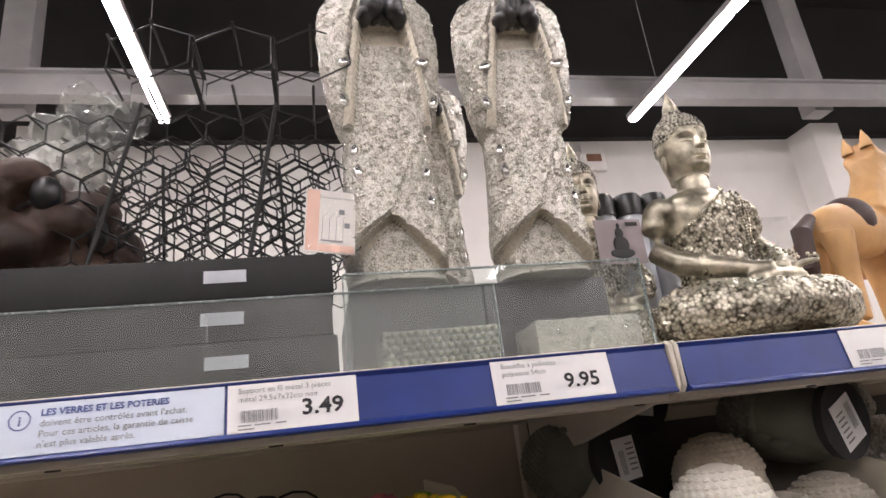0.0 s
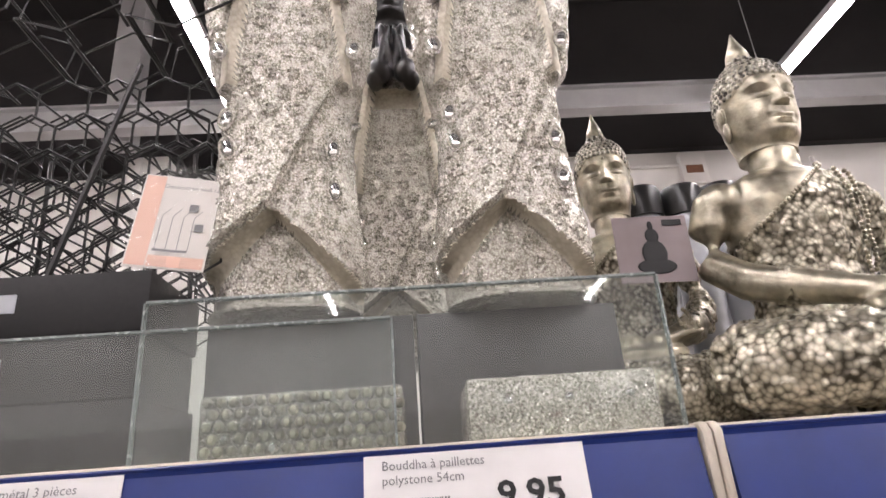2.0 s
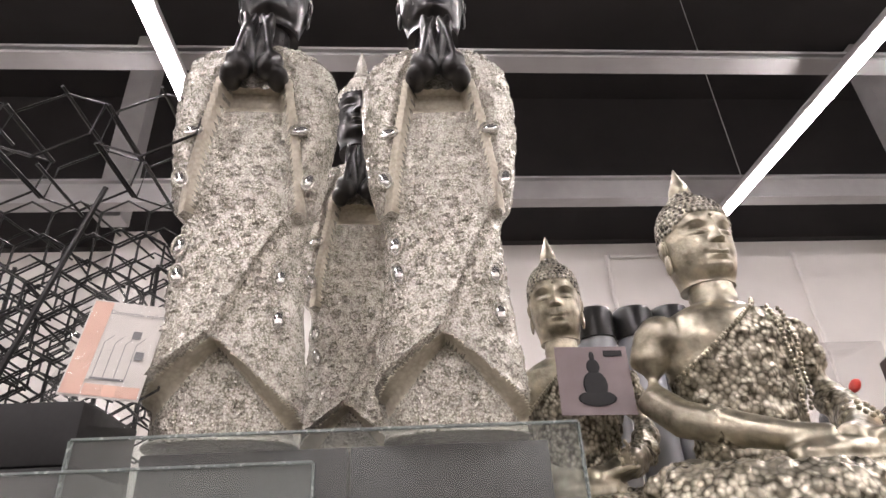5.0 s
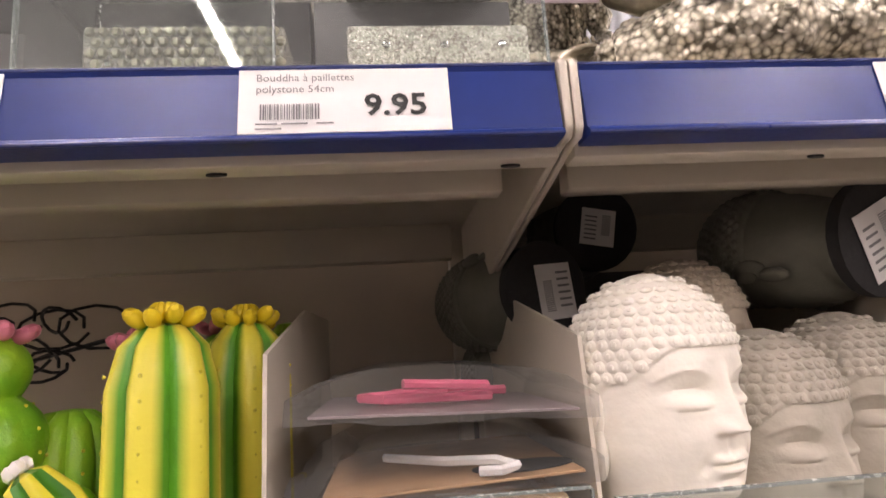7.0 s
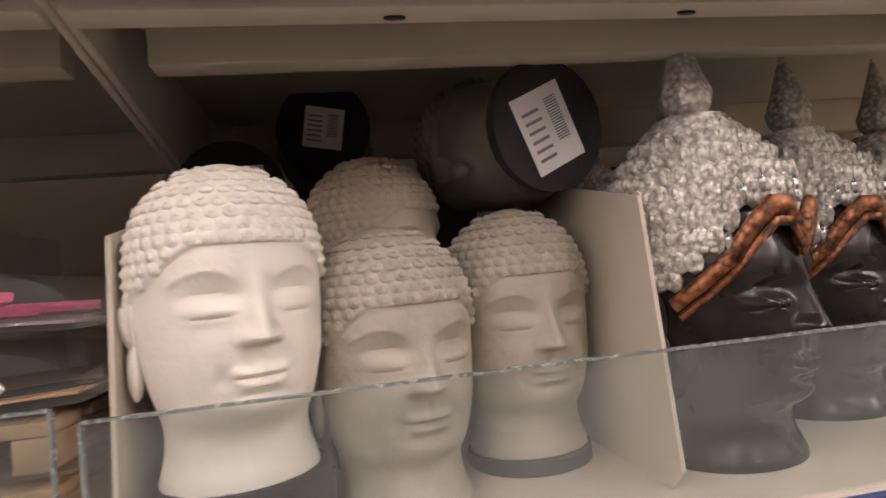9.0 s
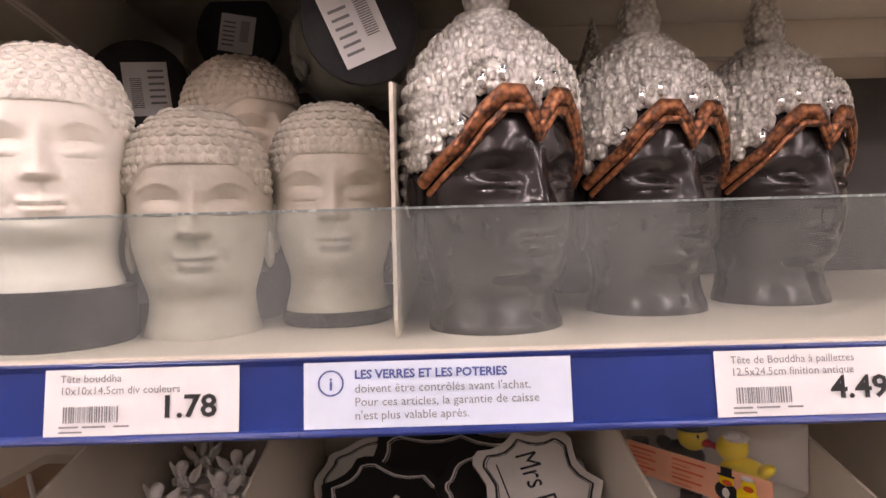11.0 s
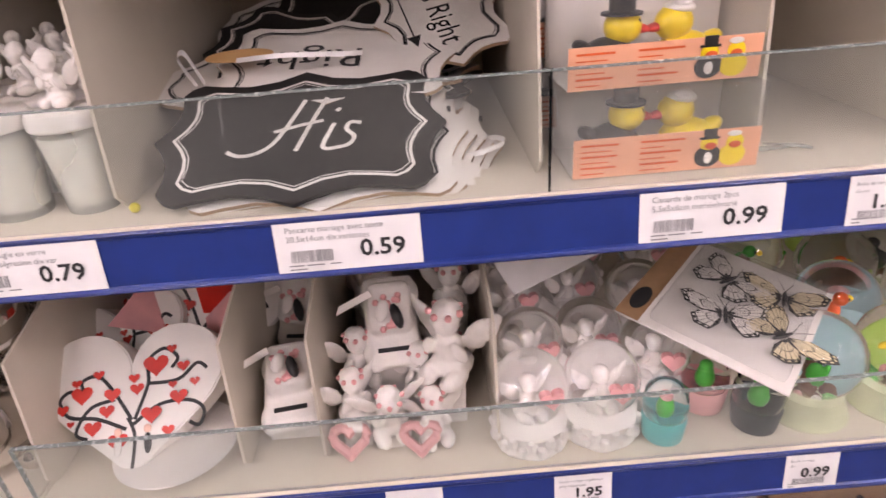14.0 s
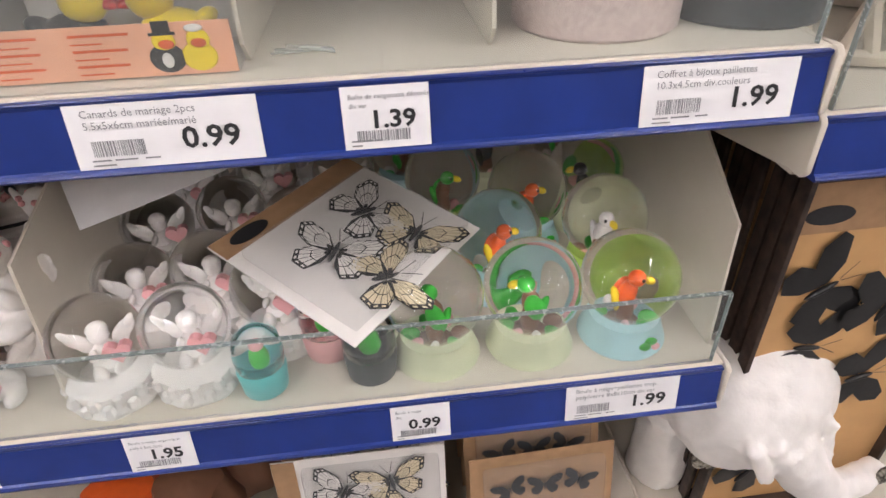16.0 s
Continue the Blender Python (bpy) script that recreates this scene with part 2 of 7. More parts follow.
STRIPED = striped("striped_cactus_paint", 6)
CACTUS_D = mat("deep_green_cactus", (0.05, 0.24, 0.015), 0.4, var=0.3, scale=20)
PETAL_Y = mat("yellow_petal", (0.85, 0.62, 0.02), 0.5)
PETAL_P = mat("pink_petal", (0.75, 0.22, 0.3), 0.5)
PINK = mat("pink_plastic", (0.72, 0.14, 0.24), 0.35)
WOOD = mat("raw_pale_wood", (0.5, 0.33, 0.19), 0.6, var=0.2, scale=35, bump=0.0004)
KRAFT = mat("kraft_card", (0.42, 0.25, 0.13), 0.7, var=0.1, scale=60)
TAN_CARD = mat("tan_backing_card", (0.62, 0.36, 0.15), 0.6, var=0.05)
POLY_WHITE = mat("white_polyresin", (0.84, 0.8, 0.76), 0.45, var=0.06, scale=40, bump=0.0006, bscale=220, sss=0.05)
WAX = mat("white_wax", (0.83, 0.79, 0.72), 0.5, var=0.04, sss=0.15)
FROST = clear("frosted_glass", (0.85, 0.86, 0.83), 0.3, 0.12, 1.45, False)
BOARD_W = mat("white_sign_board", (0.8, 0.76, 0.72), 0.5, var=0.03)
BOARD_B = mat("black_sign_board", (0.014, 0.013, 0.013), 0.5, var=0.1)
MDF = mat("raw_board_edge", (0.45, 0.31, 0.2), 0.7)
RIBBON = mat("white_satin_ribbon", (0.85, 0.83, 0.82), 0.3)
DUCK = mat("yellow_rubber", (0.9, 0.66, 0.01), 0.3, var=0.04)
RED = mat("red_paint", (0.7, 0.03, 0.015), 0.35)
BLACK = mat("black_paint", (0.015, 0.015, 0.016), 0.35)
PINK_BOX = mat("glitter_pink_box", (0.66, 0.52, 0.49), 0.5, var=0.1, scale=300)
DARK_BOX = mat("dark_glitter_box", (0.03, 0.04, 0.045), 0.4, var=0.3, scale=300)
CHROME = mat("mirror_silver_glaze", (0.8, 0.76, 0.72), 0.06, 1.0, var=0.05)
GREEN = mat("green_paint", (0.03, 0.4, 0.03), 0.4)
PARROT_R = mat("orange_red_paint", (0.8, 0.12, 0.02), 0.4)
BROWN = mat("brown_paint", (0.2, 0.09, 0.05), 0.5)
LIME = mat("lime_base", (0.42, 0.62, 0.12), 0.4)
PALE_Y = mat("pale_yellow_base", (0.72, 0.74, 0.5), 0.4)
PALE_B = mat("pale_blue_base", (0.45, 0.68, 0.72), 0.4)
TEAL = mat("teal_base", (0.12, 0.55, 0.55), 0.4)
ROSE = mat("pale_pink_paint", (0.82, 0.4, 0.4), 0.45)
WICKER = mat("white_washed_wicker", (0.6, 0.52, 0.42), 0.7, var=0.2, bump=0.0004)
RUST = mat("dark_rusty_card_edge", (0.06, 0.035, 0.025), 0.6, var=0.4, scale=70)
CREAM_WING = mat("cream_butterfly_wing", (0.8, 0.68, 0.45), 0.6, var=0.1)
MAUVE_CARD = mat("mauve_grey_card", (0.3, 0.24, 0.25), 0.4)
POUCH = mat("dark_pouch", (0.03, 0.03, 0.028), 0.3, var=0.4, scale=50, bump=0.001, bscale=90)


# ---- building tools ----
def part(name, bm, material, parent=None, label="", smooth=True):
    """Links a bmesh as one mesh object, under a thing or a part where one is given."""
    me = bpy.data.meshes.new(name)
    bm.normal_update()
    bm.to_mesh(me)
    bm.free()
    for m in (material if isinstance(material, (list, tuple)) else [material]):
        me.materials.append(m)
    if smooth:
        me.polygons.foreach_set("use_smooth", [True] * len(me.polygons))
        me.set_sharp_from_angle(angle=radians(38))
    ob = new(name, me)
    if parent:
        ob.parent = parent
    if label:
        ob["label"] = label
    return ob


def share(name, mesh, parent=None, m=None):
    ob = new(name, mesh)
    if parent:
        ob.parent = parent
    if m:
        ob.matrix_basis = m
    return ob


def thing(name, label, category, m=None, group=""):
    ob = new(name)
    ob.empty_display_size = 0.02
    if m:
        ob.matrix_basis = m
    return tagged(ob, label, category, group)


def box(bm, x0, x1, y0, y1, z0, z1, bev=0.0, m=None, mi=0):
    b = bmesh.new() if bev else bm
    vs = [b.verts.new((m @ Vector(p)) if m else p) for p in ((x0, y0, z0), (x1, y0, z0), (x1, y1, z0), (x0, y1, z0), (x0, y0, z1), (x1, y0, z1), (x1, y1, z1), (x0, y1, z1))]
    for f in ((3, 2, 1, 0), (4, 5, 6, 7), (0, 1, 5, 4), (1, 2, 6, 5), (2, 3, 7, 6), (3, 0, 4, 7)):
        b.faces.new([vs[k] for k in f]).material_index = mi
    if bev:
        bmesh.ops.bevel(b, geom=b.edges[:], offset=bev, segments=2, affect="EDGES", profile=0.5)
        new_v = {v: bm.verts.new(v.co) for v in b.verts}
        for f in b.faces:
            bm.faces.new([new_v[v] for v in f.verts]).material_index = mi
        b.free()
    return bm


BALLS = {}


def ball(seg):
    """Points and faces of a unit sphere."""
    if seg not in BALLS:
        rows = max(4, seg * 2 // 3)
        pts = [Vector((0, 0, -1))]
        for j in range(1, rows):
            t = math.pi * j / rows
            pts += [Vector((math.sin(t) * math.cos(2 * math.pi * k / seg), math.sin(t) * math.sin(2 * math.pi * k / seg), -math.cos(t))) for k in range(seg)]
        pts.append(Vector((0, 0, 1)))
        n = len(pts) - 1
        fs = [(0, 1 + (k + 1) % seg, 1 + k) for k in range(seg)]
        for j in range(rows - 2):
            a = 1 + j * seg
            fs += [(a + k, a + (k + 1) % seg, a + seg + (k + 1) % seg, a + seg + k) for k in range(seg)]
        a = 1 + (rows - 2) * seg
        fs += [(a + k, a + (k + 1) % seg, n) for k in range(seg)]
        BALLS[seg] = (pts, fs)
    return BALLS[seg]


def ell(bm, c, r, m=None, seg=16, mi=0):
    mm = Matrix.Translation(c) @ (m if m else Matrix()) @ Matrix.Diagonal((*(r if isinstance(r, tuple) else (r, r, r)), 1))
    pts, fs = ball(seg)
    vs = [bm.verts.new(mm @ p) for p in pts]
    for f in fs:
        q = bm.faces.new([vs[k] for k in f])
        q.material_index = mi
        q.smooth = True
    return bm


def tube(bm, pts, r, seg=6, closed=False, mi=0, taper=None):
    pts = [Vector(p) for p in pts]
    rings = []
    n = len(pts)
    up = Vector((0.13, 0.31, 0.94))
    for i, p in enumerate(pts):
        a = pts[(i - 1) % n] if (closed or i) else pts[0]
        b = pts[(i + 1) % n] if (closed or i < n - 1) else pts[-1]
        d = (b - a).normalized()
        s = d.cross(up)
        s = s.normalized() if s.length > 1e-4 else d.orthogonal().normalized()
        u = s.cross(d)
        q = r * (taper[i] if taper else 1)
        rings.append([bm.verts.new(p + (s * math.cos(2 * math.pi * k / seg) + u * math.sin(2 * math.pi * k / seg)) * q) for k in range(seg)])
    for i in range(n if closed else n - 1):
        a, b = rings[i], rings[(i + 1) % n]
        for k in range(seg):
            f = bm.faces.new((a[k], a[(k + 1) % seg], b[(k + 1) % seg], b[k]))
            f.material_index = mi
    if not closed:
        bm.faces.new(rings[0][::-1]).material_index = mi
        bm.faces.new(rings[-1]).material_index = mi
    return bm


def lathe(bm, prof, seg=28, c=(0, 0, 0), sx=1.0, sy=1.0, mi=0, wave=None):
    """Turned shape: prof is (radius, height) pairs from the bottom up, closed by caps."""
    rings = []
    for r, z in prof:
        ring = []
        for k in range(seg):
            a = 2 * math.pi * k / seg
            q = r * (wave(a, z) if wave else 1)
            ring.append(bm.verts.new((c[0] + q * sx * math.cos(a), c[1] + q * sy * math.sin(a), c[2] + z)))
        rings.append(ring)
    for a, b in zip(rings, rings[1:]):
        for k in range(seg):
            bm.faces.new((a[k], a[(k + 1) % seg], b[(k + 1) % seg], b[k])).material_index = mi
    bm.faces.new(rings[0][::-1]).material_index = mi
    bm.faces.new(rings[-1]).material_index = mi
    return bm


def prism(bm, outline, t, m=None, mi=0, mi_side=None):
    """Flat board of the given outline in x and z, its face towards -y, t thick."""
    a = [bm.verts.new((x, 0, z)) for x, z in outline]
    b = [bm.verts.new((x, t, z)) for x, z in outline]
    n = len(a)
    bm.faces.new(a).material_index = mi
    bm.faces.new(b[::-1]).material_index = mi
    for i in range(n):
        bm.faces.new((a[i], b[i], b[(i + 1) % n], a[(i + 1) % n])).material_index = mi if mi_side is None else mi_side
    if m:
        bmesh.ops.transform(bm, matrix=m, verts=a + b)
    bmesh.ops.recalc_face_normals(bm, faces=list({f for v in a + b for f in v.link_faces}))
    return bm


def ribbon_line(bm, pts, w, y=-0.0006, closed=False, mi=0):
    """Flat printed line in the x-z plane."""
    n = len(pts)
    vs = []
    for i, (x, z) in enumerate(pts):
        a = pts[(i - 1) % n] if (closed or i) else pts[0]
        b = pts[(i + 1) % n] if (closed or i < n - 1) else pts[-1]
        d = Vector((b[0] - a[0], b[1] - a[1]))
        d = d.normalized() if d.length else Vector((1, 0))
        vs.append((bm.verts.new((x - d.y * w / 2, y, z + d.x * w / 2)), bm.verts.new((x + d.y * w / 2, y, z - d.x * w / 2))))
    for i in range(n if closed else n - 1):
        a, b = vs[i], vs[(i + 1) % n]
        bm.faces.new((a[0], a[1], b[1], b[0])).material_index = mi
    return bm


def quad(bm, x0, x1, z0, z1, y=-0.0006, mi=0):
    vs = [bm.verts.new(p) for p in ((x0, y, z0), (x1, y, z0), (x1, y, z1), (x0, y, z1))]
    bm.faces.new(vs).material_index = mi
    return bm


def words(bm, text, x, z, size, y=-0.0006, mi=0, align="LEFT", squeeze=1.0, m=None, bold=0.0, shear=0.0):
    """Letters of the built-in font as flat faces added to a bmesh, in the x-z plane, facing -y."""
    cu = bpy.data.curves.new("letters", "FONT")
    cu.body, cu.size, cu.align_x, cu.resolution_u, cu.offset, cu.shear = text, size, align, 2, bold, shear
    ob = bpy.data.objects.new("letters", cu)
    scene.collection.objects.link(ob)
    me = bpy.data.meshes.new_from_object(ob.evaluated_get(bpy.context.evaluated_depsgraph_get()))
    old = len(bm.verts)
    oldf = len(bm.faces)
    bm.from_mesh(me)
    bm.verts.ensure_lookup_table()
    bm.faces.ensure_lookup_table()
    mm = Matrix.Translation((x, y, z)) @ Matrix.Rotation(radians(90), 4, "X") @ Matrix.Diagonal((squeeze, 1, 1, 1))
    bmesh.ops.transform(bm, matrix=(m @ mm) if m else mm, verts=bm.verts[old:])
    for f in bm.faces[oldf:]:
        f.material_index = mi
    bpy.data.objects.remove(ob)
    bpy.data.curves.remove(cu)
    bpy.data.meshes.remove(me)
    return bm


def fused(bm, voxel, smooth=4):
    """Melts overlapping bodies of a bmesh into one skin and returns it as a new bmesh."""
    me = bpy.data.meshes.new("clay")
    bm.to_mesh(me)
    bm.free()
    ob = bpy.data.objects.new("clay", me)
    scene.collection.objects.link(ob)
    r = ob.modifiers.new("r", "REMESH")
    r.mode, r.voxel_size = "VOXEL", voxel
    s = ob.modifiers.new("s", "SMOOTH")
    s.factor, s.iterations = 0.5, smooth
    out_me = bpy.data.meshes.new_from_object(ob.evaluated_get(bpy.context.evaluated_depsgraph_get()))
    out = bmesh.new()
    out.from_mesh(out_me)
    bpy.data.objects.remove(ob)
    bpy.data.meshes.remove(me)
    bpy.data.meshes.remove(out_me)
    return out


def paint(bm, rule):
    """Sets each face's material slot from its centre."""
    for f in bm.faces:
        f.material_index = rule(f.calc_center_median(), f.normal)
    return bm


def rot(rx=0, ry=0, rz=0):
    return Euler([radians(a) for a in (rx, ry, rz)]).to_matrix().to_4x4()


# ---- the room ----
def room():
    def wall(name, x0, x1, y0, y1, z0, z1, material, label, cat="wall"):
        tagged(part(name, box(bmesh.new(), x0, x1, y0, y1, z0, z1), material), label, cat, kind="structure")
    wall("floor", -8, 10, -10, 5.5, -0.1, 0, FLOOR, "pale grey shop floor", "floor")
    wall("wall_north", -8, 10, 5.3, 5.5, 0, 6.6, WALLP, "white painted far wall of the shop")
    wall("wall_south", -8, 10, -10.2, -10, 0, 6.6, WALLP, "white painted wall behind the aisle")
    wall("wall_west", -8.2, -8, -10, 5.5, 0, 6.6, WALLP, "white painted side wall")
    wall("wall_east", 10, 10.2, -10, 5.5, 0, 6.6, WALLP, "white painted end wall")
    wall("ceiling", -8, 10, -10, 5.3, 6.6, 6.7, DECK, "dark painted ceiling deck above the lamps", "ceiling")
    # dark strip between the wall's head and the deck, and wall pilasters
    wall("trim", -8, 10, 5.2, 5.298, 4.6, 6.58, DECK, "dark strip along the head of the wall", "trim")
    for x in (-2.6, 5.75):
        b = box(bmesh.new(), x - 0.2, x + 0.2, 4.9, 5.298, 0, 4.6, 0.01)
        tagged(part("pillar", b, WALLP), "white painted wall pillar", "pillar", kind="structure")
    t = thing("alarm_box", "small white wall box with a red label", "alarm box", pose(2.88, 5.298, 4.2))
    part("case", box(bmesh.new(), -0.14, 0.14, -0.07, -0.001, 0, 0.34, 0.01), WALLP, t)
    part("label_plate", box(bmesh.new(), -0.09, 0.09, -0.075, -0.071, 0.11, 0.2), BROWN, t, "dark red label", smooth=False)
    for x in (2.12, 4.2):
        tagged(part("conduit", tube(bmesh.new(), [(x, 5.27, 0.1), (x, 5.27, 4.45)], 0.022, 10), WALLP), "white painted conduit on the far wall", "pipe", kind="structure")
    tagged(part("conduit", tube(bmesh.new(), [(2.15, 5.27, 4.43), (2.86, 5.27, 4.43)], 0.022, 10), WALLP), "white painted conduit on the far wall", "pipe", kind="structure")
    # unseen block added across the aisle; its tone sets the frontal bounce light
    wall("bounce_block", -6, 8, -2.6, -2.1, 0, 1.75, BOUNCE_TONE, "plain unseen block across the aisle, added for bounced light", "shelving")
    for y, h, z in ((-2.2, 0.1, 4.45), (2.52, 0.07, 4.4), (4.1, 0.24, 4.36)):
        b = bmesh.new()
        for z0, z1, d in ((z, z + 0.02, 0.07), (z + 0.02, z + h - 0.02, 0.02), (z + h - 0.02, z + h, 0.07)):
            box(b, -8, 10, y - d, y + d, z0, z1)
        tagged(part("ceiling_beam", b, STEEL), "grey painted steel ceiling beam", "beam", "ceiling beams", "structure")
    for x in (-2.6, 5.15):
        b = box(bmesh.new(), x - 0.12, x + 0.12, 4.3, 4.5, 4.4, 6.59, 0.01)
        tagged(part("hanging_post", b, STEEL), "grey painted steel post under the ceiling", "post", "ceiling posts", "structure")


def led_line(x, y0, y1, z):
    t = thing("ceiling_light", "long white LED strip lamp in a grey channel", "lamp", pose(x, 0, z), "LED strip lamps")
    part("housing", box(bmesh.new(), -0.05, 0.05, y0, y1, 0.0, 0.05, 0.004), STEEL, t)
    n = 9
    for i in range(n):
        a = y0 + (y1 - y0) * i / n + 0.012
        b = y0 + (y1 - y0) * (i + 1) / n - 0.012
        part("diffuser", box(bmesh.new(), -0.034, 0.034, a, b, -0.035, -0.002, 0.006), LED, t, "lit white diffuser")
    for y in (y0 + 0.6, (y0 + y1) / 2, y1 - 0.5):
        part("hanger", tube(bmesh.new(), [(0, y, 0.05), (0, y, 2.4)], 0.004), STEEL, t)


room()
# outer two lines are unseen, set by spacing
for LX in (-5.5, -1.39, 2.75, 6.9):
    # the run behind the aisle is added, unseen, to throw frontal light into the shelves
    led_line(LX, -9.4, 4.15, 4.2)


# ---- the shelving ----
BACK = 0.40
LEFT_X, MID_X, RIGHT_X, FAR_X = -0.90, -0.008, 0.888, 1.80
# heights of the shelf tops, from the top shelf down
TOP_A, TOP_B, TOP_C, TOP_D, TOP_E = 1.501, 1.219, 0.953, 0.705, 0.42


def shelf(x0, x1, top, label):
    """Sheet-metal shelf with a turned-down front, end plates, brackets and a blue price rail."""
    t = thing("shelf", label, "shelf", group="gondola shelves")
    b = bmesh.new()
    box(b, x0 + 0.004, x1 - 0.004, 0.003, BACK - 0.004, top - 0.004, top, 0.0012)
    part("deck", b, CREAM, t)
    part("front_flange", box(bmesh.new(), x0 + 0.004, x1 - 0.004, 0.012, 0.03, top - 0.046, top - 0.0045, 0.0015), CREAM, t)
    for y0, y1, d in ((0.075, 0.093, 0.0455), (BACK - 0.05, BACK - 0.03, 0.042)):
        part("stiffener", box(bmesh.new(), x0 + 0.02, x1 - 0.02, y0, y1, top - d, top - 0.0045, 0.0015), CREAM, t)
    holes = bmesh.new()
    x = x0 + 0.09
    while x < x1 - 0.05:
        lathe(holes, [(0.004, 0.0), (0.004, 0.0012)], 12, (x, 0.052, top - 0.0056), 1.5, 0.6)
        lathe(holes, [(0.0028, 0.0), (0.0028, 0.0012)], 10, (x + 0.05, 0.021, top - 0.0474), 1.8, 0.6)
        x += 0.145
    tagged(part("punched_hole", holes, BLACK, t), kind="stuff")
    for xe, s in ((x0, 1), (x1, -1)):
        b = bmesh.new()
        out = [(0.0, 0.001), (-0.004, -0.003), (-0.0045, -0.036), (0.0, -0.041), (0.012, -0.041), (BACK - 0.02, -0.10), (BACK - 0.006, -0.10), (BACK - 0.006, 0.001)]
        m = Matrix.Translation((xe + (0.0045 if s > 0 else -0.0005), 0, top)) @ Matrix.Rotation(radians(90), 4, "Z")
        prism(b, out, 0.004, m)
        bmesh.ops.bevel(b, geom=b.edges[:], offset=0.0009, segments=1, affect="EDGES")
        part("end_bracket", b, CREAM, t, "cream enamelled end bracket")
    b = bmesh.new()
    z = top - 0.041
    prof = [(0.011, 0.0), (-0.006, 0.0), (-0.0075, 0.0015), (-0.0065, 0.0035), (-0.0045, 0.0045), (0.0, 0.0355), (-0.001, 0.0375), (0.0015, 0.0395), (0.011, 0.0395)]
    m = Matrix(((0, -1, 0, 0), (1, 0, 0, 0), (0, 0, 1, 0), (0, 0, 0, 1)))
    prism(b, prof, x1 - x0 - 0.012, Matrix.Translation((x1 - 0.006, 0, z)) @ m)
    r = part("price_rail", b, BLUE, t, "glossy blue plastic price rail", smooth=False)
    lip = bmesh.new()
    tube(lip, [(x0 + 0.006, -0.0068, z + 0.0012), (x1 - 0.006, -0.0068, z + 0.0012)], 0.0011, 8)
    tube(lip, [(x0 + 0.006, -0.0002, z + 0.0385), (x1 - 0.006, -0.0002, z + 0.0385)], 0.0012, 8)
    part("rail_lip", lip, BLUE_DARK, r, "darker rounded lip")
    return t


def pane(x0, x1, z0, h, y=0.006, lean=0.0, sheet=PLEXI):
    """Clear acrylic front stop, 4 mm thick, standing behind the price rail."""
    t = thing("front_stop", "clear scratched acrylic front stop behind the price rail", "acrylic pane", pose(0, y, z0, lean), "acrylic front stops")
    ob = part("pane", box(bmesh.new(), x0, x1, 0, 0.003, 0.0, h), sheet, t, smooth=False)
    ob.visible_shadow = False
    b = box(bmesh.new(), x0, x1, -0.0002, 0.0032, h, h + 0.0012)
    box(b, x0 - 0.001, x0, -0.0002, 0.0032, 0, h)
    box(b, x1, x1 + 0.001, -0.0002, 0.0032, 0, h)
    part("cut_edge", b, PLEXI_EDGE, t, smooth=False)
    return t


def divider(x, top, h0=0.148, h1=0.185, lean=0.0, y0=0.04):
    """Cream sheet divider with a cut corner, standing on a shelf."""
    b = bmesh.new()
    out = [(y0, 0.0), (y0 - 0.012, 0.012), (y0 + 0.002, h0), (0.2, h0 + (h1 - h0) * 0.9), (BACK - 0.01, h1), (BACK - 0.01, 0.0)]
    prism(b, out, 0.0022, pose(x, 0, top + 0.0005, 0, lean, 90))
    return tagged(part("shelf_divider", b, CREAM, smooth=False), "thin cream metal divider between the goods on a shelf", "divider", "shelf dividers")


def gondola():
    for i, (a, b) in enumerate(((LEFT_X, MID_X), (MID_X, RIGHT_X), (RIGHT_X, FAR_X))):
        tagged(part("wall_back_panel", box(bmesh.new(), a + 0.001, b - 0.001, BACK, BACK + 0.02, 0.1, TOP_A - 0.012), PANEL), "cream back panel of the shelving", "panel", kind="structure")
        for top in ((TOP_A, TOP_B, TOP_C, TOP_D, TOP_E) if i < 2 else (1.25, 0.912, 0.40)):
            shelf(a, b, top, "cream metal shop shelf with a blue price rail")
    # extra dark panel added over the cream one, this bay and level only
    tagged(part("added_dark_panel", box(bmesh.new(), 0.02, RIGHT_X - 0.02, BACK - 0.008, BACK - 0.003, TOP_B + 0.001, TOP_A - 0.06), DARK_PANEL), "dark grey panel added before the back panel, behind the ornaments", "panel", kind="structure")
    for x in (LEFT_X, MID_X, RIGHT_X):
        t = thing("upright", "cream slotted steel upright post of the shelving", "upright", group="slotted uprights")
        part("post", box(bmesh.new(), x - 0.02, x + 0.02, BACK - 0.02, BACK - 0.001, 0.02, TOP_A + 0.01, 0.002), CREAM, t)
        s = bmesh.new()
        z = 0.3
        while z < TOP_A - 0.03:
            box(s, x - 0.0055, x - 0.0005, BACK - 0.0215, BACK - 0.019, z, z + 0.026)
            z += 0.042
        tagged(part("slot", s, BLACK, t, "dark punched slots", smooth=False), kind="stuff")
    tagged(part("plinth", box(bmesh.new(), LEFT_X, FAR_X, 0.02, BACK, 0.0, 0.1), CREAM), "cream base plinth of the shelving", "plinth", kind="structure")


gondola()
pane(-0.895, -0.150, TOP_A, 0.060, sheet=PLEXI_OLD)
pane(-0.270, -0.013, TOP_A, 0.076, 0.011, sheet=PLEXI_OLD)
pane(-0.895, -0.014, TOP_B, 0.080)
pane(-0.003, 0.875, TOP_B, 0.074, sheet=PLEXI_MID)
pane(-0.895, -0.018, TOP_C, 0.078)
pane(0.003, 0.42, TOP_C, 0.076)
pane(0.421, 0.876, TOP_C, 0.076, sheet=PLEXI_MID)
pane(-0.895, -0.018, TOP_D, 0.070)
pane(0.003, 0.874, TOP_D, 0.069, sheet=PLEXI_MID)
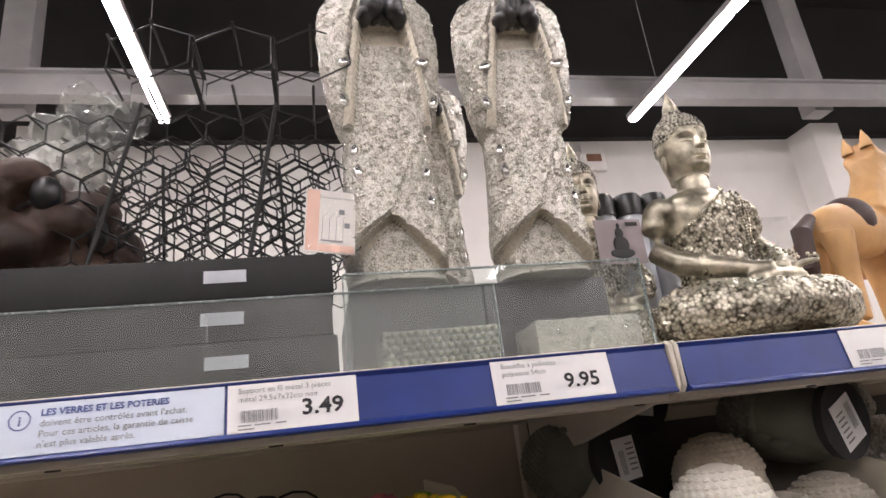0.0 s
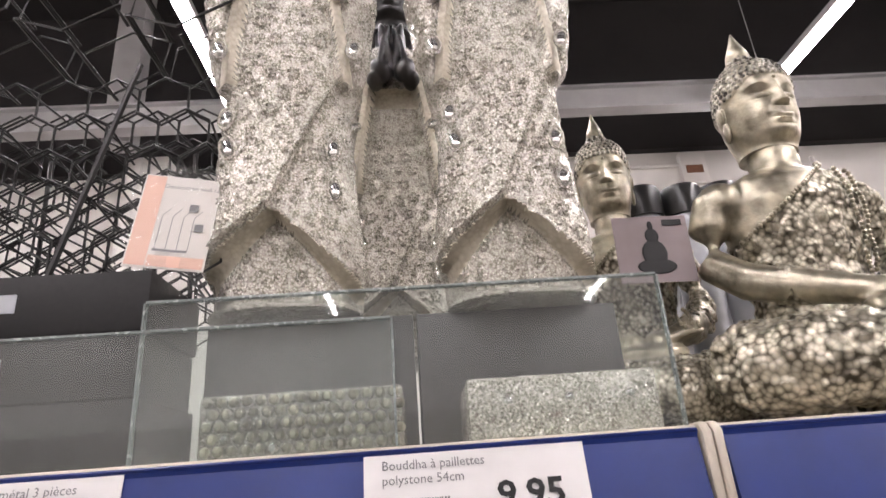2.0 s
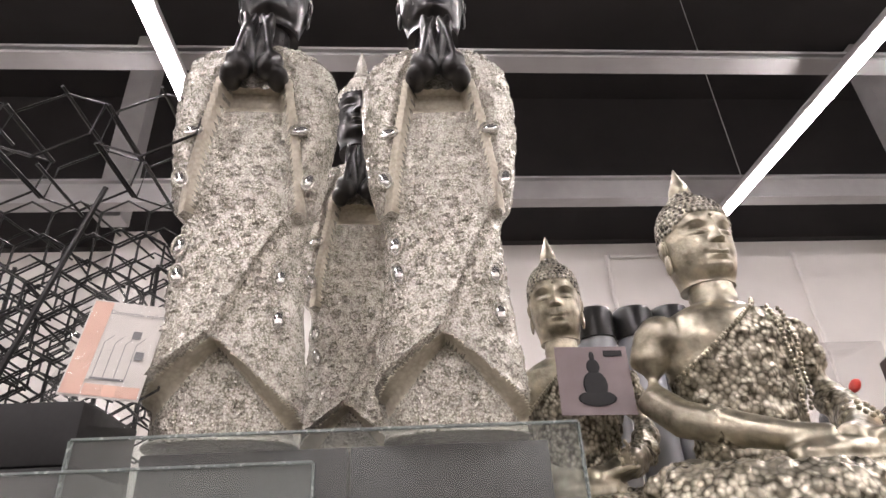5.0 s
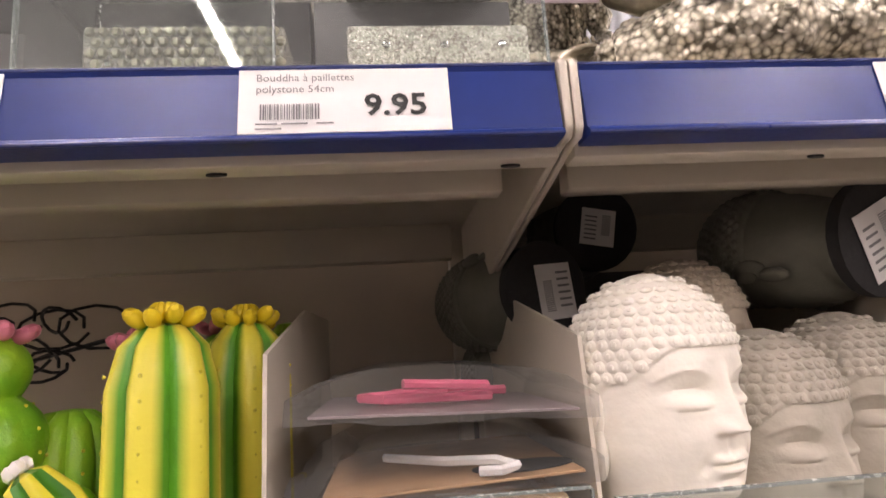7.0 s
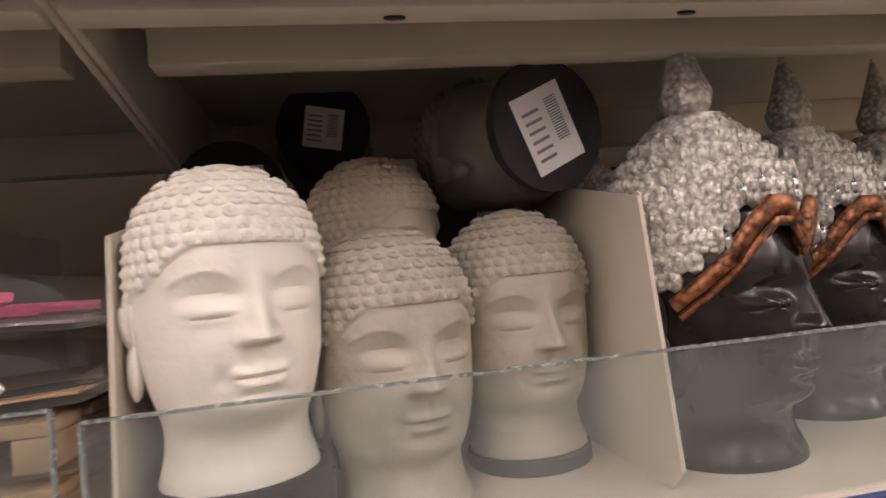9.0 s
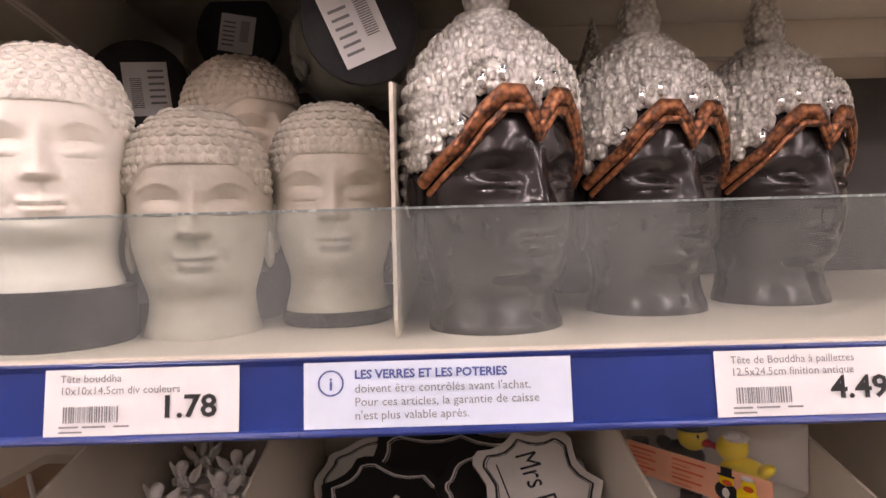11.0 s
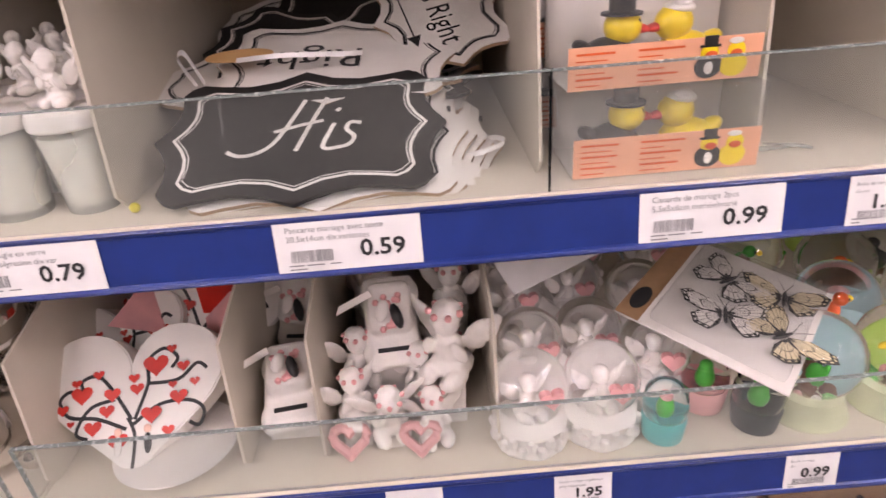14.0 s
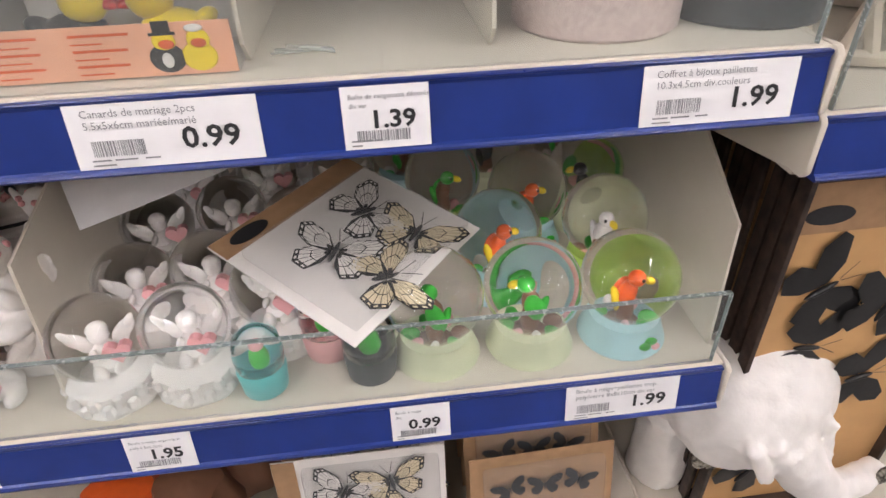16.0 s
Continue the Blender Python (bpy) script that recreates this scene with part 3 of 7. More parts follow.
pane(0.90, 1.78, 0.912, 0.085)
for DX in (-0.161, 0.000, 0.254):
    divider(DX, TOP_B)
for DX in (-0.010, 0.138, 0.420, 0.565, 0.70):
    divider(DX, TOP_C, 0.133, 0.17)
for DX in (0.0, 0.168, 0.237, 0.386):
    divider(DX, TOP_D, 0.125, 0.165)
b = bmesh.new()
prism(b, [(0.024, 0.0), (0.03, 0.112), (0.17, 0.20), (BACK - 0.01, 0.20), (BACK - 0.01, 0.0)], 0.0022, pose(0.882, 0, TOP_D + 0.0005, 0, 0, 90))
tagged(part("end_panel", b, CREAM, smooth=False), "cream cut-corner end panel of a shelf", "divider", "shelf dividers")


# ---- price labels on the rails ----
def price_label(x, top, w, price, lines, h=0.0335, kind="price"):
    """Printed card slid into the tilted rail; x is its left end."""
    t = thing("price_label" if kind == "price" else "notice_label",
              "white printed price label in a blue shelf rail" if kind == "price" else "pale blue printed notice label in a shelf rail",
              "price label" if kind == "price" else "notice", pose(x, -0.0052, top - 0.0368, -8.5), "shelf labels")
    b = box(bmesh.new(), 0, w, -0.0006, 0, 0, h)
    part("card", b, PAPER if kind == "price" else INFO, t, smooth=False)
    p = bmesh.new()
    if kind == "price":
        small = w < 0.06
        s = h * (0.30 if small else 0.36)
        words(p, price, w * (0.84 if small else 0.89), h * (0.34 if small else 0.25), s * 1.3, -0.0012, 0, "RIGHT", 1.1, bold=0.00035)
        zz = h * 0.8
        for ln in lines:
            words(p, ln, w * 0.08, zz, h * (0.11 if small else 0.165), -0.0012, 1)
            zz -= h * (0.14 if small else 0.18)
        rnd = random.Random(len(price) * 7 + int(x * 1000))
        bx, bw = w * (0.1 if not small else 0.15), w * (0.28 if not small else 0.6)
        bz0, bz1 = (h * 0.2, h * 0.44) if not small else (h * 0.12, h * 0.3)
        q = bx
        while q < bx + bw:
            k = rnd.choice((0.0003, 0.0005, 0.0008))
            quad(p, q, q + k, bz0, bz1, -0.0012, 1)
            q += k + rnd.choice((0.0003, 0.0005, 0.0007))
        for q, k in ((0.08, 0.1), (0.2, 0.12), (0.36, 0.08)):
            quad(p, w * q, w * (q + k), h * 0.125, h * 0.15, -0.0012, 2)
        quad(p, w * 0.08, w * 0.2, h * 0.05, h * 0.075, -0.0012, 2)
        part("print", p, [INK, INK_GREY, INK_GREY], t, "black printed price, text and bar code", smooth=False)
    else:
        ring = [(0.014 + 0.0062 * math.cos(a * math.pi / 12), h * 0.68 + 0.0062 * math.sin(a * math.pi / 12)) for a in range(24)]
        ribbon_line(p, ring, 0.0009, -0.0012, True, 0)
        words(p, "i", 0.014, h * 0.58, 0.009, -0.0012, 0, "CENTER", bold=0.0002)
        words(p, lines[0], 0.026, h * 0.74, 0.0062, -0.0012, 0, bold=0.00018)
        for i, ln in enumerate(lines[1:]):
            words(p, ln, 0.026, h * (0.53 - 0.2 * i), 0.0062, -0.0012, 1)
        part("print", p, [INK_BLUE, INK_GREY], t, "blue and grey printed notice", smooth=False)
    return t


NOTICE = ["LES VERRES ET LES POTERIES", "doivent \u00eatre contr\u00f4l\u00e9s avant l'achat.", "Pour ces articles, la garantie de caisse", "n'est plus valable apr\u00e8s."]
price_label(-0.164, TOP_A, 0.097, "9.95", ["Bouddha \u00e0 paillettes", "polystone 54cm"])
price_label(-0.355, TOP_A, 0.089, "3.49", ["Support en fil m\u00e9tal 3 pi\u00e8ces", "m\u00e9tal 29.5x7x32cm noir"])
price_label(-0.497, TOP_A, 0.14, "", NOTICE, kind="notice")
price_label(0.155, TOP_A, 0.1, "4.95", [])
price_label(0.075, TOP_B, 0.099, "1.78", ["T\u00eate bouddha", "10x10x14.5cm div couleurs"])
price_label(0.207, TOP_B, 0.137, "", NOTICE, kind="notice")
price_label(0.418, TOP_B, 0.099, "4.49", ["T\u00eate de Bouddha \u00e0 paillettes", "12.5x24.5cm finition antique"])
price_label(0.034, TOP_C, 0.097, "0.79", ["Ange sur bougie en verre", "12x5.5cm polyr\u00e9sine div.var"])
price_label(0.242, TOP_C, 0.094, "0.59", ["Pancarte mariage avec texte", "20.5x14cm div.variantes"])
price_label(0.477, TOP_C, 0.094, "0.99", ["Canards de mariage 2pcs", "5.5x5x6cm mari\u00e9e/mari\u00e9"])
price_label(0.613, TOP_C, 0.046, "1.39", ["Bo\u00eete de rangement d\u00e9cor\u00e9e", "div.var"])
price_label(0.775, TOP_C, 0.089, "1.99", ["Coffret \u00e0 bijoux paillettes", "10.3x4.5cm div.couleurs"])
price_label(-0.115, TOP_C, 0.095, "1.59", ["div.var"])
price_label(0.286, TOP_D, 0.047, "0.99", [])
price_label(0.426, TOP_D, 0.048, "1.95", ["Boule \u00e0 neige ange/c\u0153ur", "poly 6.5x6.5cm"])
price_label(0.620, TOP_D, 0.045, "0.99", ["Boule \u00e0 neige", "div."])
price_label(0.756, TOP_D, 0.091, "1.99", ["Boule \u00e0 neige+paillettes trop.", "poly/verre 8x8x10cm div.var"])


# ---- statues and ornaments: shared shapes ----
def smooth01(v):
    v = min(1.0, max(0.0, v))
    return v * v * (3 - 2 * v)


def table(rows, z):
    """Linear value of a profile of (z, value) pairs."""
    for (z0, a), (z1, b) in zip(rows, rows[1:]):
        if z <= z1:
            return a + (b - a) * max(0.0, z - z0) / (z1 - z0)
    return rows[-1][1]


ROBE_W = [(0, 0.046), (0.012, 0.047), (0.03, 0.0485), (0.045, 0.048), (0.06, 0.0462), (0.1, 0.0425), (0.14, 0.0405), (0.148, 0.041), (0.158, 0.0455), (0.19, 0.0525), (0.23, 0.0575), (0.265, 0.0585), (0.29, 0.0555), (0.306, 0.049), (0.316, 0.04), (0.322, 0.028), (0.326, 0.014)]
ROBE_D = [(0, 0.036), (0.04, 0.037), (0.1, 0.033), (0.18, 0.032), (0.25, 0.035), (0.29, 0.032), (0.312, 0.025), (0.326, 0.012)]


def robe_relief(x, z):
    """Height of the cloth over the plain robe and whether it is the plain lining."""
    d, plain = 0.0, 0
    ax = abs(x)
    # hanging sleeves on either side of a sunken front panel
    edge = table([(0.14, 0.033), (0.155, 0.0315), (0.2, 0.0275), (0.25, 0.0205), (0.264, 0.0185), (0.29, 0.011), (0.326, 0.004)], z)
    foot = 0.146 + 1.1 * max(0.0, ax - 0.033) + 900 * max(0.0, edge + 0.004 - ax) ** 2
    if z > foot - 0.005:
        k = smooth01((z - foot + 0.003) / 0.004) * smooth01((0.318 - z) / 0.03)
        d += 0.0095 * k * smooth01((ax - edge + 0.001) / 0.003)
        d -= 0.0035 * k * math.exp(-((ax - edge - 0.0085) / 0.0012) ** 2)
        if edge + 0.0005 < ax < edge + 0.0068 and 0.152 < z < 0.262:
            plain = 1
    if 0.235 < z < 0.258 and ax < edge:
        d -= 0.006 * smooth01((z - 0.235) / 0.01)
        plain = 1
    # the two skirt flaps that part over the inner skirt
    h = x + 0.006
    apex = 0.06 - (0.78 if h < 0 else 0.86) * abs(h)
    d -= 0.0125 * smooth01((apex - z) / 0.003) * smooth01((z - 0.001) / 0.006)
    lining = 0.0035 + (0.2 * -h if h < 0 else 0.05 * h)
    if 0.0 < apex - z < lining and z > 0.003:
        plain = 1
        d += 0.004 * smooth01(1 - (apex - z) / lining)
    line = 0.06 + h * 2.5 if h > 0 else apex
    if z > apex and h < 0.042 and z < 0.146:
        d += 0.0055 * smooth01((z - line) / 0.003)
        d += 0.0012 * math.exp(-((z - line - 0.0035) / 0.0012) ** 2)
    if 0.0 < z - apex < 0.013:
        d += 0.0009 * math.exp(-((z - apex - 0.011) / 0.0011) ** 2) + 0.0011 * math.exp(-((z - apex - 0.0025) / 0.0013) ** 2)
    if not plain:
        # embossed blossoms and leaves of uneven size
        cell = 0.0148
        row = math.floor(z / cell)
        col = math.floor(x / cell + 0.5 * (row % 2))
        h1 = noise.noise((col * 3.7 + 0.31, row * 5.3 + 0.17, 2.5))
        h2 = noise.noise((col * 7.1 + 0.77, row * 2.9 + 0.43, 9.1))
        px = (x / cell + 0.5 * (row % 2)) % 1.0 - 0.5 + 0.35 * h1
        pz = (z / cell) % 1.0 - 0.5 + 0.35 * h2
        ang = math.atan2(pz, px) + 6 * h1
        q = math.hypot(px * (1 + 0.8 * h2), pz)
        rr = 0.25 + 0.12 * h2
        if h1 > -0.12:
            d += 0.0022 * math.exp(-((q - rr - 0.05 * math.cos(5 * ang)) / 0.065) ** 2) + 0.002 * math.exp(-(q / 0.1) ** 2)
        else:
            d += 0.0021 * math.exp(-((q - rr * 0.9) / 0.06) ** 2) * (0.5 + 0.5 * math.cos(2 * ang))
    return d, plain


def face_relief(x, z):
    """Forward height of a calm face with lowered lids over a plain egg, for a head 0.1465 m high."""
    def bump(v, c, w):
        return math.exp(-((v - c) / w) ** 2)
    ax = abs(x)
    d = 0.0
    # nose: a straight ridge that widens to the tip and is cut off beneath
    u = min(1.0, max(0.0, (0.092 - z) / 0.0275))
    if z > 0.058:
        d += (0.0018 + 0.0098 * u ** 1.2) * bump(x, 0, 0.0036 + 0.0022 * u) * smooth01((z - 0.0612) / 0.0032) * smooth01((0.099 - z) / 0.008)
        d += 0.0042 * bump(ax, 0.0062, 0.003) * bump(z, 0.0655, 0.0035) * smooth01((z - 0.0608) / 0.0025)
    # eyes: hollow, lid, slit and arched brow
    e = ax - 0.0185
    d -= 0.0064 * bump(e, -0.002, 0.0105) * bump(z, 0.0825, 0.0065)
    d += 0.0062 * bump(e, 0.0, 0.0086) * bump(z, 0.0785, 0.0043)
    if abs(e) < 0.0125:
        slit = 0.0757 - 0.0016 * math.cos(e / 0.0125 * math.pi / 2)
        d -= 0.0014 * bump(z, slit, 0.0007) * (1 - (e / 0.0125) ** 2)
        lid = 0.083 + 0.002 * math.cos(e / 0.0125 * math.pi / 2)
        d -= 0.0008 * bump(z, lid, 0.0007) * (1 - (e / 0.0125) ** 2)
    if 0.006 < ax < 0.036:
        v = (ax - 0.006) / 0.03
        arch = 0.0885 + 0.0068 * math.sin(min(1.0, v * 1.15) * 2.45) - 0.004 * v * v
        d += 0.0019 * bump(z, arch, 0.0016) * smooth01(v * 3) * smooth01((1 - v) * 5)
        d += 0.0013 * smooth01((z - arch) / 0.003) * bump(z, arch, 0.01) * smooth01(v * 3)
    # cheeks, mouth and chin
    d += 0.0026 * bump(ax, 0.021, 0.011) * bump(z, 0.06, 0.012)
    curl = 5.0 * x * x
    m = smooth01((0.0145 - ax) / 0.006)
    d += 0.0032 * bump(z - curl, 0.0503, 0.0021) * m * (1 - 0.25 * bump(x, 0, 0.002))
    d += 0.0036 * bump(z - curl, 0.0452, 0.0023) * smooth01((0.0115 - ax) / 0.006)
    d -= 0.0016 * bump(z - curl, 0.0478, 0.0007) * m
    d -= 0.0018 * bump(ax, 0.0155, 0.003) * bump(z, 0.049, 0.004)
    d -= 0.0012 * bump(x, 0, 0.002) * bump(z, 0.0565, 0.004)
    d -= 0.002 * bump(x, 0, 0.011) * bump(z, 0.0405, 0.0022)
    d += 0.0028 * bump(x, 0, 0.009) * bump(z, 0.0345, 0.0055)
    return d


SKULL_W = [(0, 0.0365), (0.003, 0.0362), (0.012, 0.0335), (0.022, 0.0325), (0.029, 0.0335), (0.04, 0.037), (0.055, 0.0408), (0.075, 0.0428), (0.098, 0.043), (0.112, 0.0415), (0.125, 0.0365), (0.134, 0.0295), (0.141, 0.02), (0.145, 0.0115), (0.1465, 0.003)]
SKULL_F = [(0, 0.0345), (0.004, 0.034), (0.012, 0.03), (0.02, 0.0285), (0.0255, 0.03), (0.0285, 0.035), (0.032, 0.0392), (0.038, 0.0415), (0.05, 0.043), (0.07, 0.0432), (0.088, 0.0445), (0.1, 0.0445), (0.112, 0.0425), (0.125, 0.0365), (0.134, 0.029), (0.141, 0.0195), (0.145, 0.011), (0.1465, 0.003)]
SKULL_B = [(0, 0.0375), (0.012, 0.035), (0.03, 0.036), (0.055, 0.043), (0.085, 0.048), (0.11, 0.046), (0.125, 0.039), (0.134, 0.031), (0.141, 0.021), (0.145, 0.012), (0.1465, 0.003)]


def rounded(rows, z):
    """Profile value with the corners between its pairs eased."""
    return (table(rows, max(0.0, z - 0.002)) + 2 * table(rows, z) + table(rows, z + 0.002)) / 4


def hairline(a):
    """Height of the hair's edge at the angle a from straight ahead."""
    k = abs(a)
    return 0.1045 - 0.017 * smooth01((k - 0.5) / 0.8) - 0.014 * smooth01((k - 1.35) / 0.5)


def sculpted_head(bm, m, mi=0, mi_hair=0, na=150, nz=140, z0=0.0, curls=True, hair=0.0016):
    """Adds a calm face with long ears and curled hair, facing -y, its neck's foot at z = z0 of 0.1465."""
    rings = []
    for k in range(nz + 1):
        u = k / nz
        z = z0 + (0.1465 - z0) * (u if u < 0.85 else 0.85 + 0.15 * math.sin((u - 0.85) / 0.15 * math.pi / 2))
        w, f, b = rounded(SKULL_W, z), rounded(SKULL_F, z), rounded(SKULL_B, z)
        ring = []
        for i in range(na):
            a = 2 * math.pi * i / na
            # denser in front, where the face is
            a = a - 0.45 * math.sin(a)
            a = (a + math.pi) % (2 * math.pi) - math.pi
            sx, cy = math.sin(a), math.cos(a)
            x, y = w * sx, -(f if cy > 0 else b) * cy
            if z > hairline(a):
                g = hair * smooth01((z - hairline(a)) / 0.0015)
                x, y = x * (1 + g / 0.04), y * (1 + g / 0.04)
            if cy > 0.1:
                y -= face_relief(x, z) * smooth01((cy - 0.1) / 0.35)
            ring.append(bm.verts.new(m @ Vector((x, y, z))))
        rings.append(ring)
    for p, q in zip(rings, rings[1:]):
        for i in range(na):
            j = (i + 1) % na
            fc = bm.faces.new((p[i], p[j], q[j], q[i]))
            fc.material_index, fc.smooth = mi, True
    bm.faces.new(rings[0][::-1]).material_index = mi
    bm.faces.new(rings[-1]).material_index = mi_hair
    r3 = m.to_3x3().normalized().to_4x4()
    sc = m.to_scale().x
    def blob(c, r, q=None, seg=10, slot=mi):
        ell(bm, m @ Vector(c), tuple(v * sc for v in r), r3 @ (q if q else Matrix()), seg, slot)
    for s in (-1, 1):
        blob((0.0425 * s, 0.006, 0.073), (0.0042, 0.0095, 0.015), rot(10, 6 * s), 14)
        blob((0.0425 * s, 0.003, 0.053), (0.0036, 0.0062, 0.0135), rot(4), 12)
        blob((0.046 * s, 0.003, 0.074), (0.0022, 0.0055, 0.009), rot(10, 6 * s), 10)
    if curls:
        for k in range(13):
            z = 0.0805 + 0.0055 * k
            if z > 0.1455:
                break
            w, f, b = rounded(SKULL_W, z), rounded(SKULL_F, z), rounded(SKULL_B, z)
            nn = max(6, int(2 * math.pi * w / 0.0069))
            for i in range(nn):
                a = 2 * math.pi * (i + 0.5 * (k % 2)) / nn - math.pi
                if z < hairline(a) + 0.0012:
                    continue
                c = Vector((1.03 * w * math.sin(a), -1.03 * (f if math.cos(a) > 0 else b) * math.cos(a), z))
                # each curl a low dome pressed against the scalp
                tilt = smooth01((z - 0.1) / 0.045) * 80
                q = rot(0, 0, math.degrees(a)) @ rot(-tilt)
                blob(c, (0.0038, 0.0017, 0.0034), q, 8, mi_hair)
                blob(c + (r3.inverted() @ (r3 @ q @ Vector((0, -0.0011, 0)))), (0.0018, 0.0013, 0.0017), q, 6, mi_hair)
    return bm


def joined(bm, other):
    tmp = bpy.data.meshes.new("tmp")
    other.to_mesh(tmp)
    other.free()
    bm.from_mesh(tmp)
    bpy.data.meshes.remove(tmp)
    return bm


def standing_figure():
    """Robed praying statue, 0.51 m high, as one skin with set-in gems; base at z = 0."""
    body = bmesh.new()
    nz, na = 300, 260
    top = 0.326
    rings = []
    flags = []
    for k in range(nz + 1):
        z = top * k / nz
        w, dp = table(ROBE_W, z), table(ROBE_D, z)
        ring, fl = [], []
        for i in range(na):
            a = 2 * math.pi * i / na
            ca, sa = math.cos(a), math.sin(a)
            ex = 0.8
            x = w * math.copysign(abs(ca) ** ex, ca)
            y = dp * math.copysign(abs(sa) ** ex, sa)
            d, plain = robe_relief(x if y < 0 else x * 1.3 + 0.01, z) if y < 0.012 else (0.0, 0)
            side = max(0.0, -sa) ** 0.4 if y < 0 else 0.0
            c = Vector((x, y, z))
            d = d * (0.25 + 0.75 * side) + noise.noise(c * 60) * 0.0009 + noise.noise(c * 260) * 0.0004
            ring.append(body.verts.new((x + d * ca * 0.8, y + d * sa, z)))
            fl.append(plain if y < 0 else 0)
        rings.append(ring)
        flags.append(fl)
    for k in range(nz):
        for i in range(na):
            j = (i + 1) % na
            f = body.faces.new((rings[k][i], rings[k][j], rings[k + 1][j], rings[k + 1][i]))
            f.material_index = flags[k][i]
            f.smooth = True
    body.faces.new(rings[nz])
    body.faces.new(rings[0][::-1])
    body.normal_update()
    # black neck, praying palms with parted fingers, and head under a silver hair cap
    h = bmesh.new()
    lathe(h, [(0.021, 0), (0.0165, 0.012), (0.0165, 0.05)], 20, (0, 0, 0.316))
    for s in (-1, 1):
        ell(h, (0.0058 * s, -0.0485, 0.293), (0.0058, 0.0085, 0.029), rot(8, 9 * s))
        ell(h, (0.0115 * s, -0.0475, 0.27), (0.0095, 0.0105, 0.013), rot(0, 30 * s))
        ell(h, (0.0175 * s, -0.042, 0.2625), (0.0085, 0.013, 0.0085), rot(0, 15 * s))
        for k in range(4):
            tube(h, [((0.0095 + 0.001 * k) * s, -0.042 - 0.0045 * k, 0.272), ((0.006 + 0.0006 * k) * s, -0.043 - 0.0045 * k, 0.3), (0.0025 * s, -0.042 - 0.0036 * k, 0.3215 - 0.002 * abs(k - 1.5))], 0.0028, 7, taper=[1.1, 1, 0.7])
    h = fused(h, 0.0011, 1)
    for f in h.faces:
        f.material_index = 3
    joined(body, h)
    sculpted_head(body, pose(0, 0.002, 0.339) @ Matrix.Diagonal((0.7, 0.7, 0.72, 1)), 3, 0, 90, 90, 0.012)
    lathe(body, [(0.015, 0), (0.017, 0.01), (0.011, 0.02), (0.0085, 0.03), (0.006, 0.045), (0.001, 0.066)], 14, (0, 0.004, 0.441), mi=0)
    gems = ((0.037, 0.216, 80), (-0.04, 0.214, 70), (0.031, 0.101, 5), (0.032, 0.072, -5), (-0.036, 0.124, 10), (-0.034, 0.102, -10), (0.045, 0.176, 15), (-0.043, 0.175, -15))
    skin = [(v.co.x, v.co.z, v.co.y) for v in body.verts if v.co.z < top]
    for gx, gz, turn in gems:
        near = [p for p in skin if abs(p[0] - gx) < 0.006 and abs(p[1] - gz) < 0.006]
        yy = min(p[2] for p in near) if near else -0.035
        q = rot(0, turn)
        ell(body, (gx, yy + 0.0008, gz), (0.0036, 0.002, 0.0064), q, seg=8, mi=2)
        tube(body, [Vector((gx, yy, gz)) + q @ Vector((0.0047 * math.cos(a * math.pi / 6), 0, 0.0078 * math.sin(a * math.pi / 6))) for a in range(12)], 0.0011, 5, True, mi=0)
    return body


def figure_mesh():
    ob = part("statue", standing_figure(), [GLITTER, GLITTER_EDGE, GEM, BLACK_RESIN])
    return ob


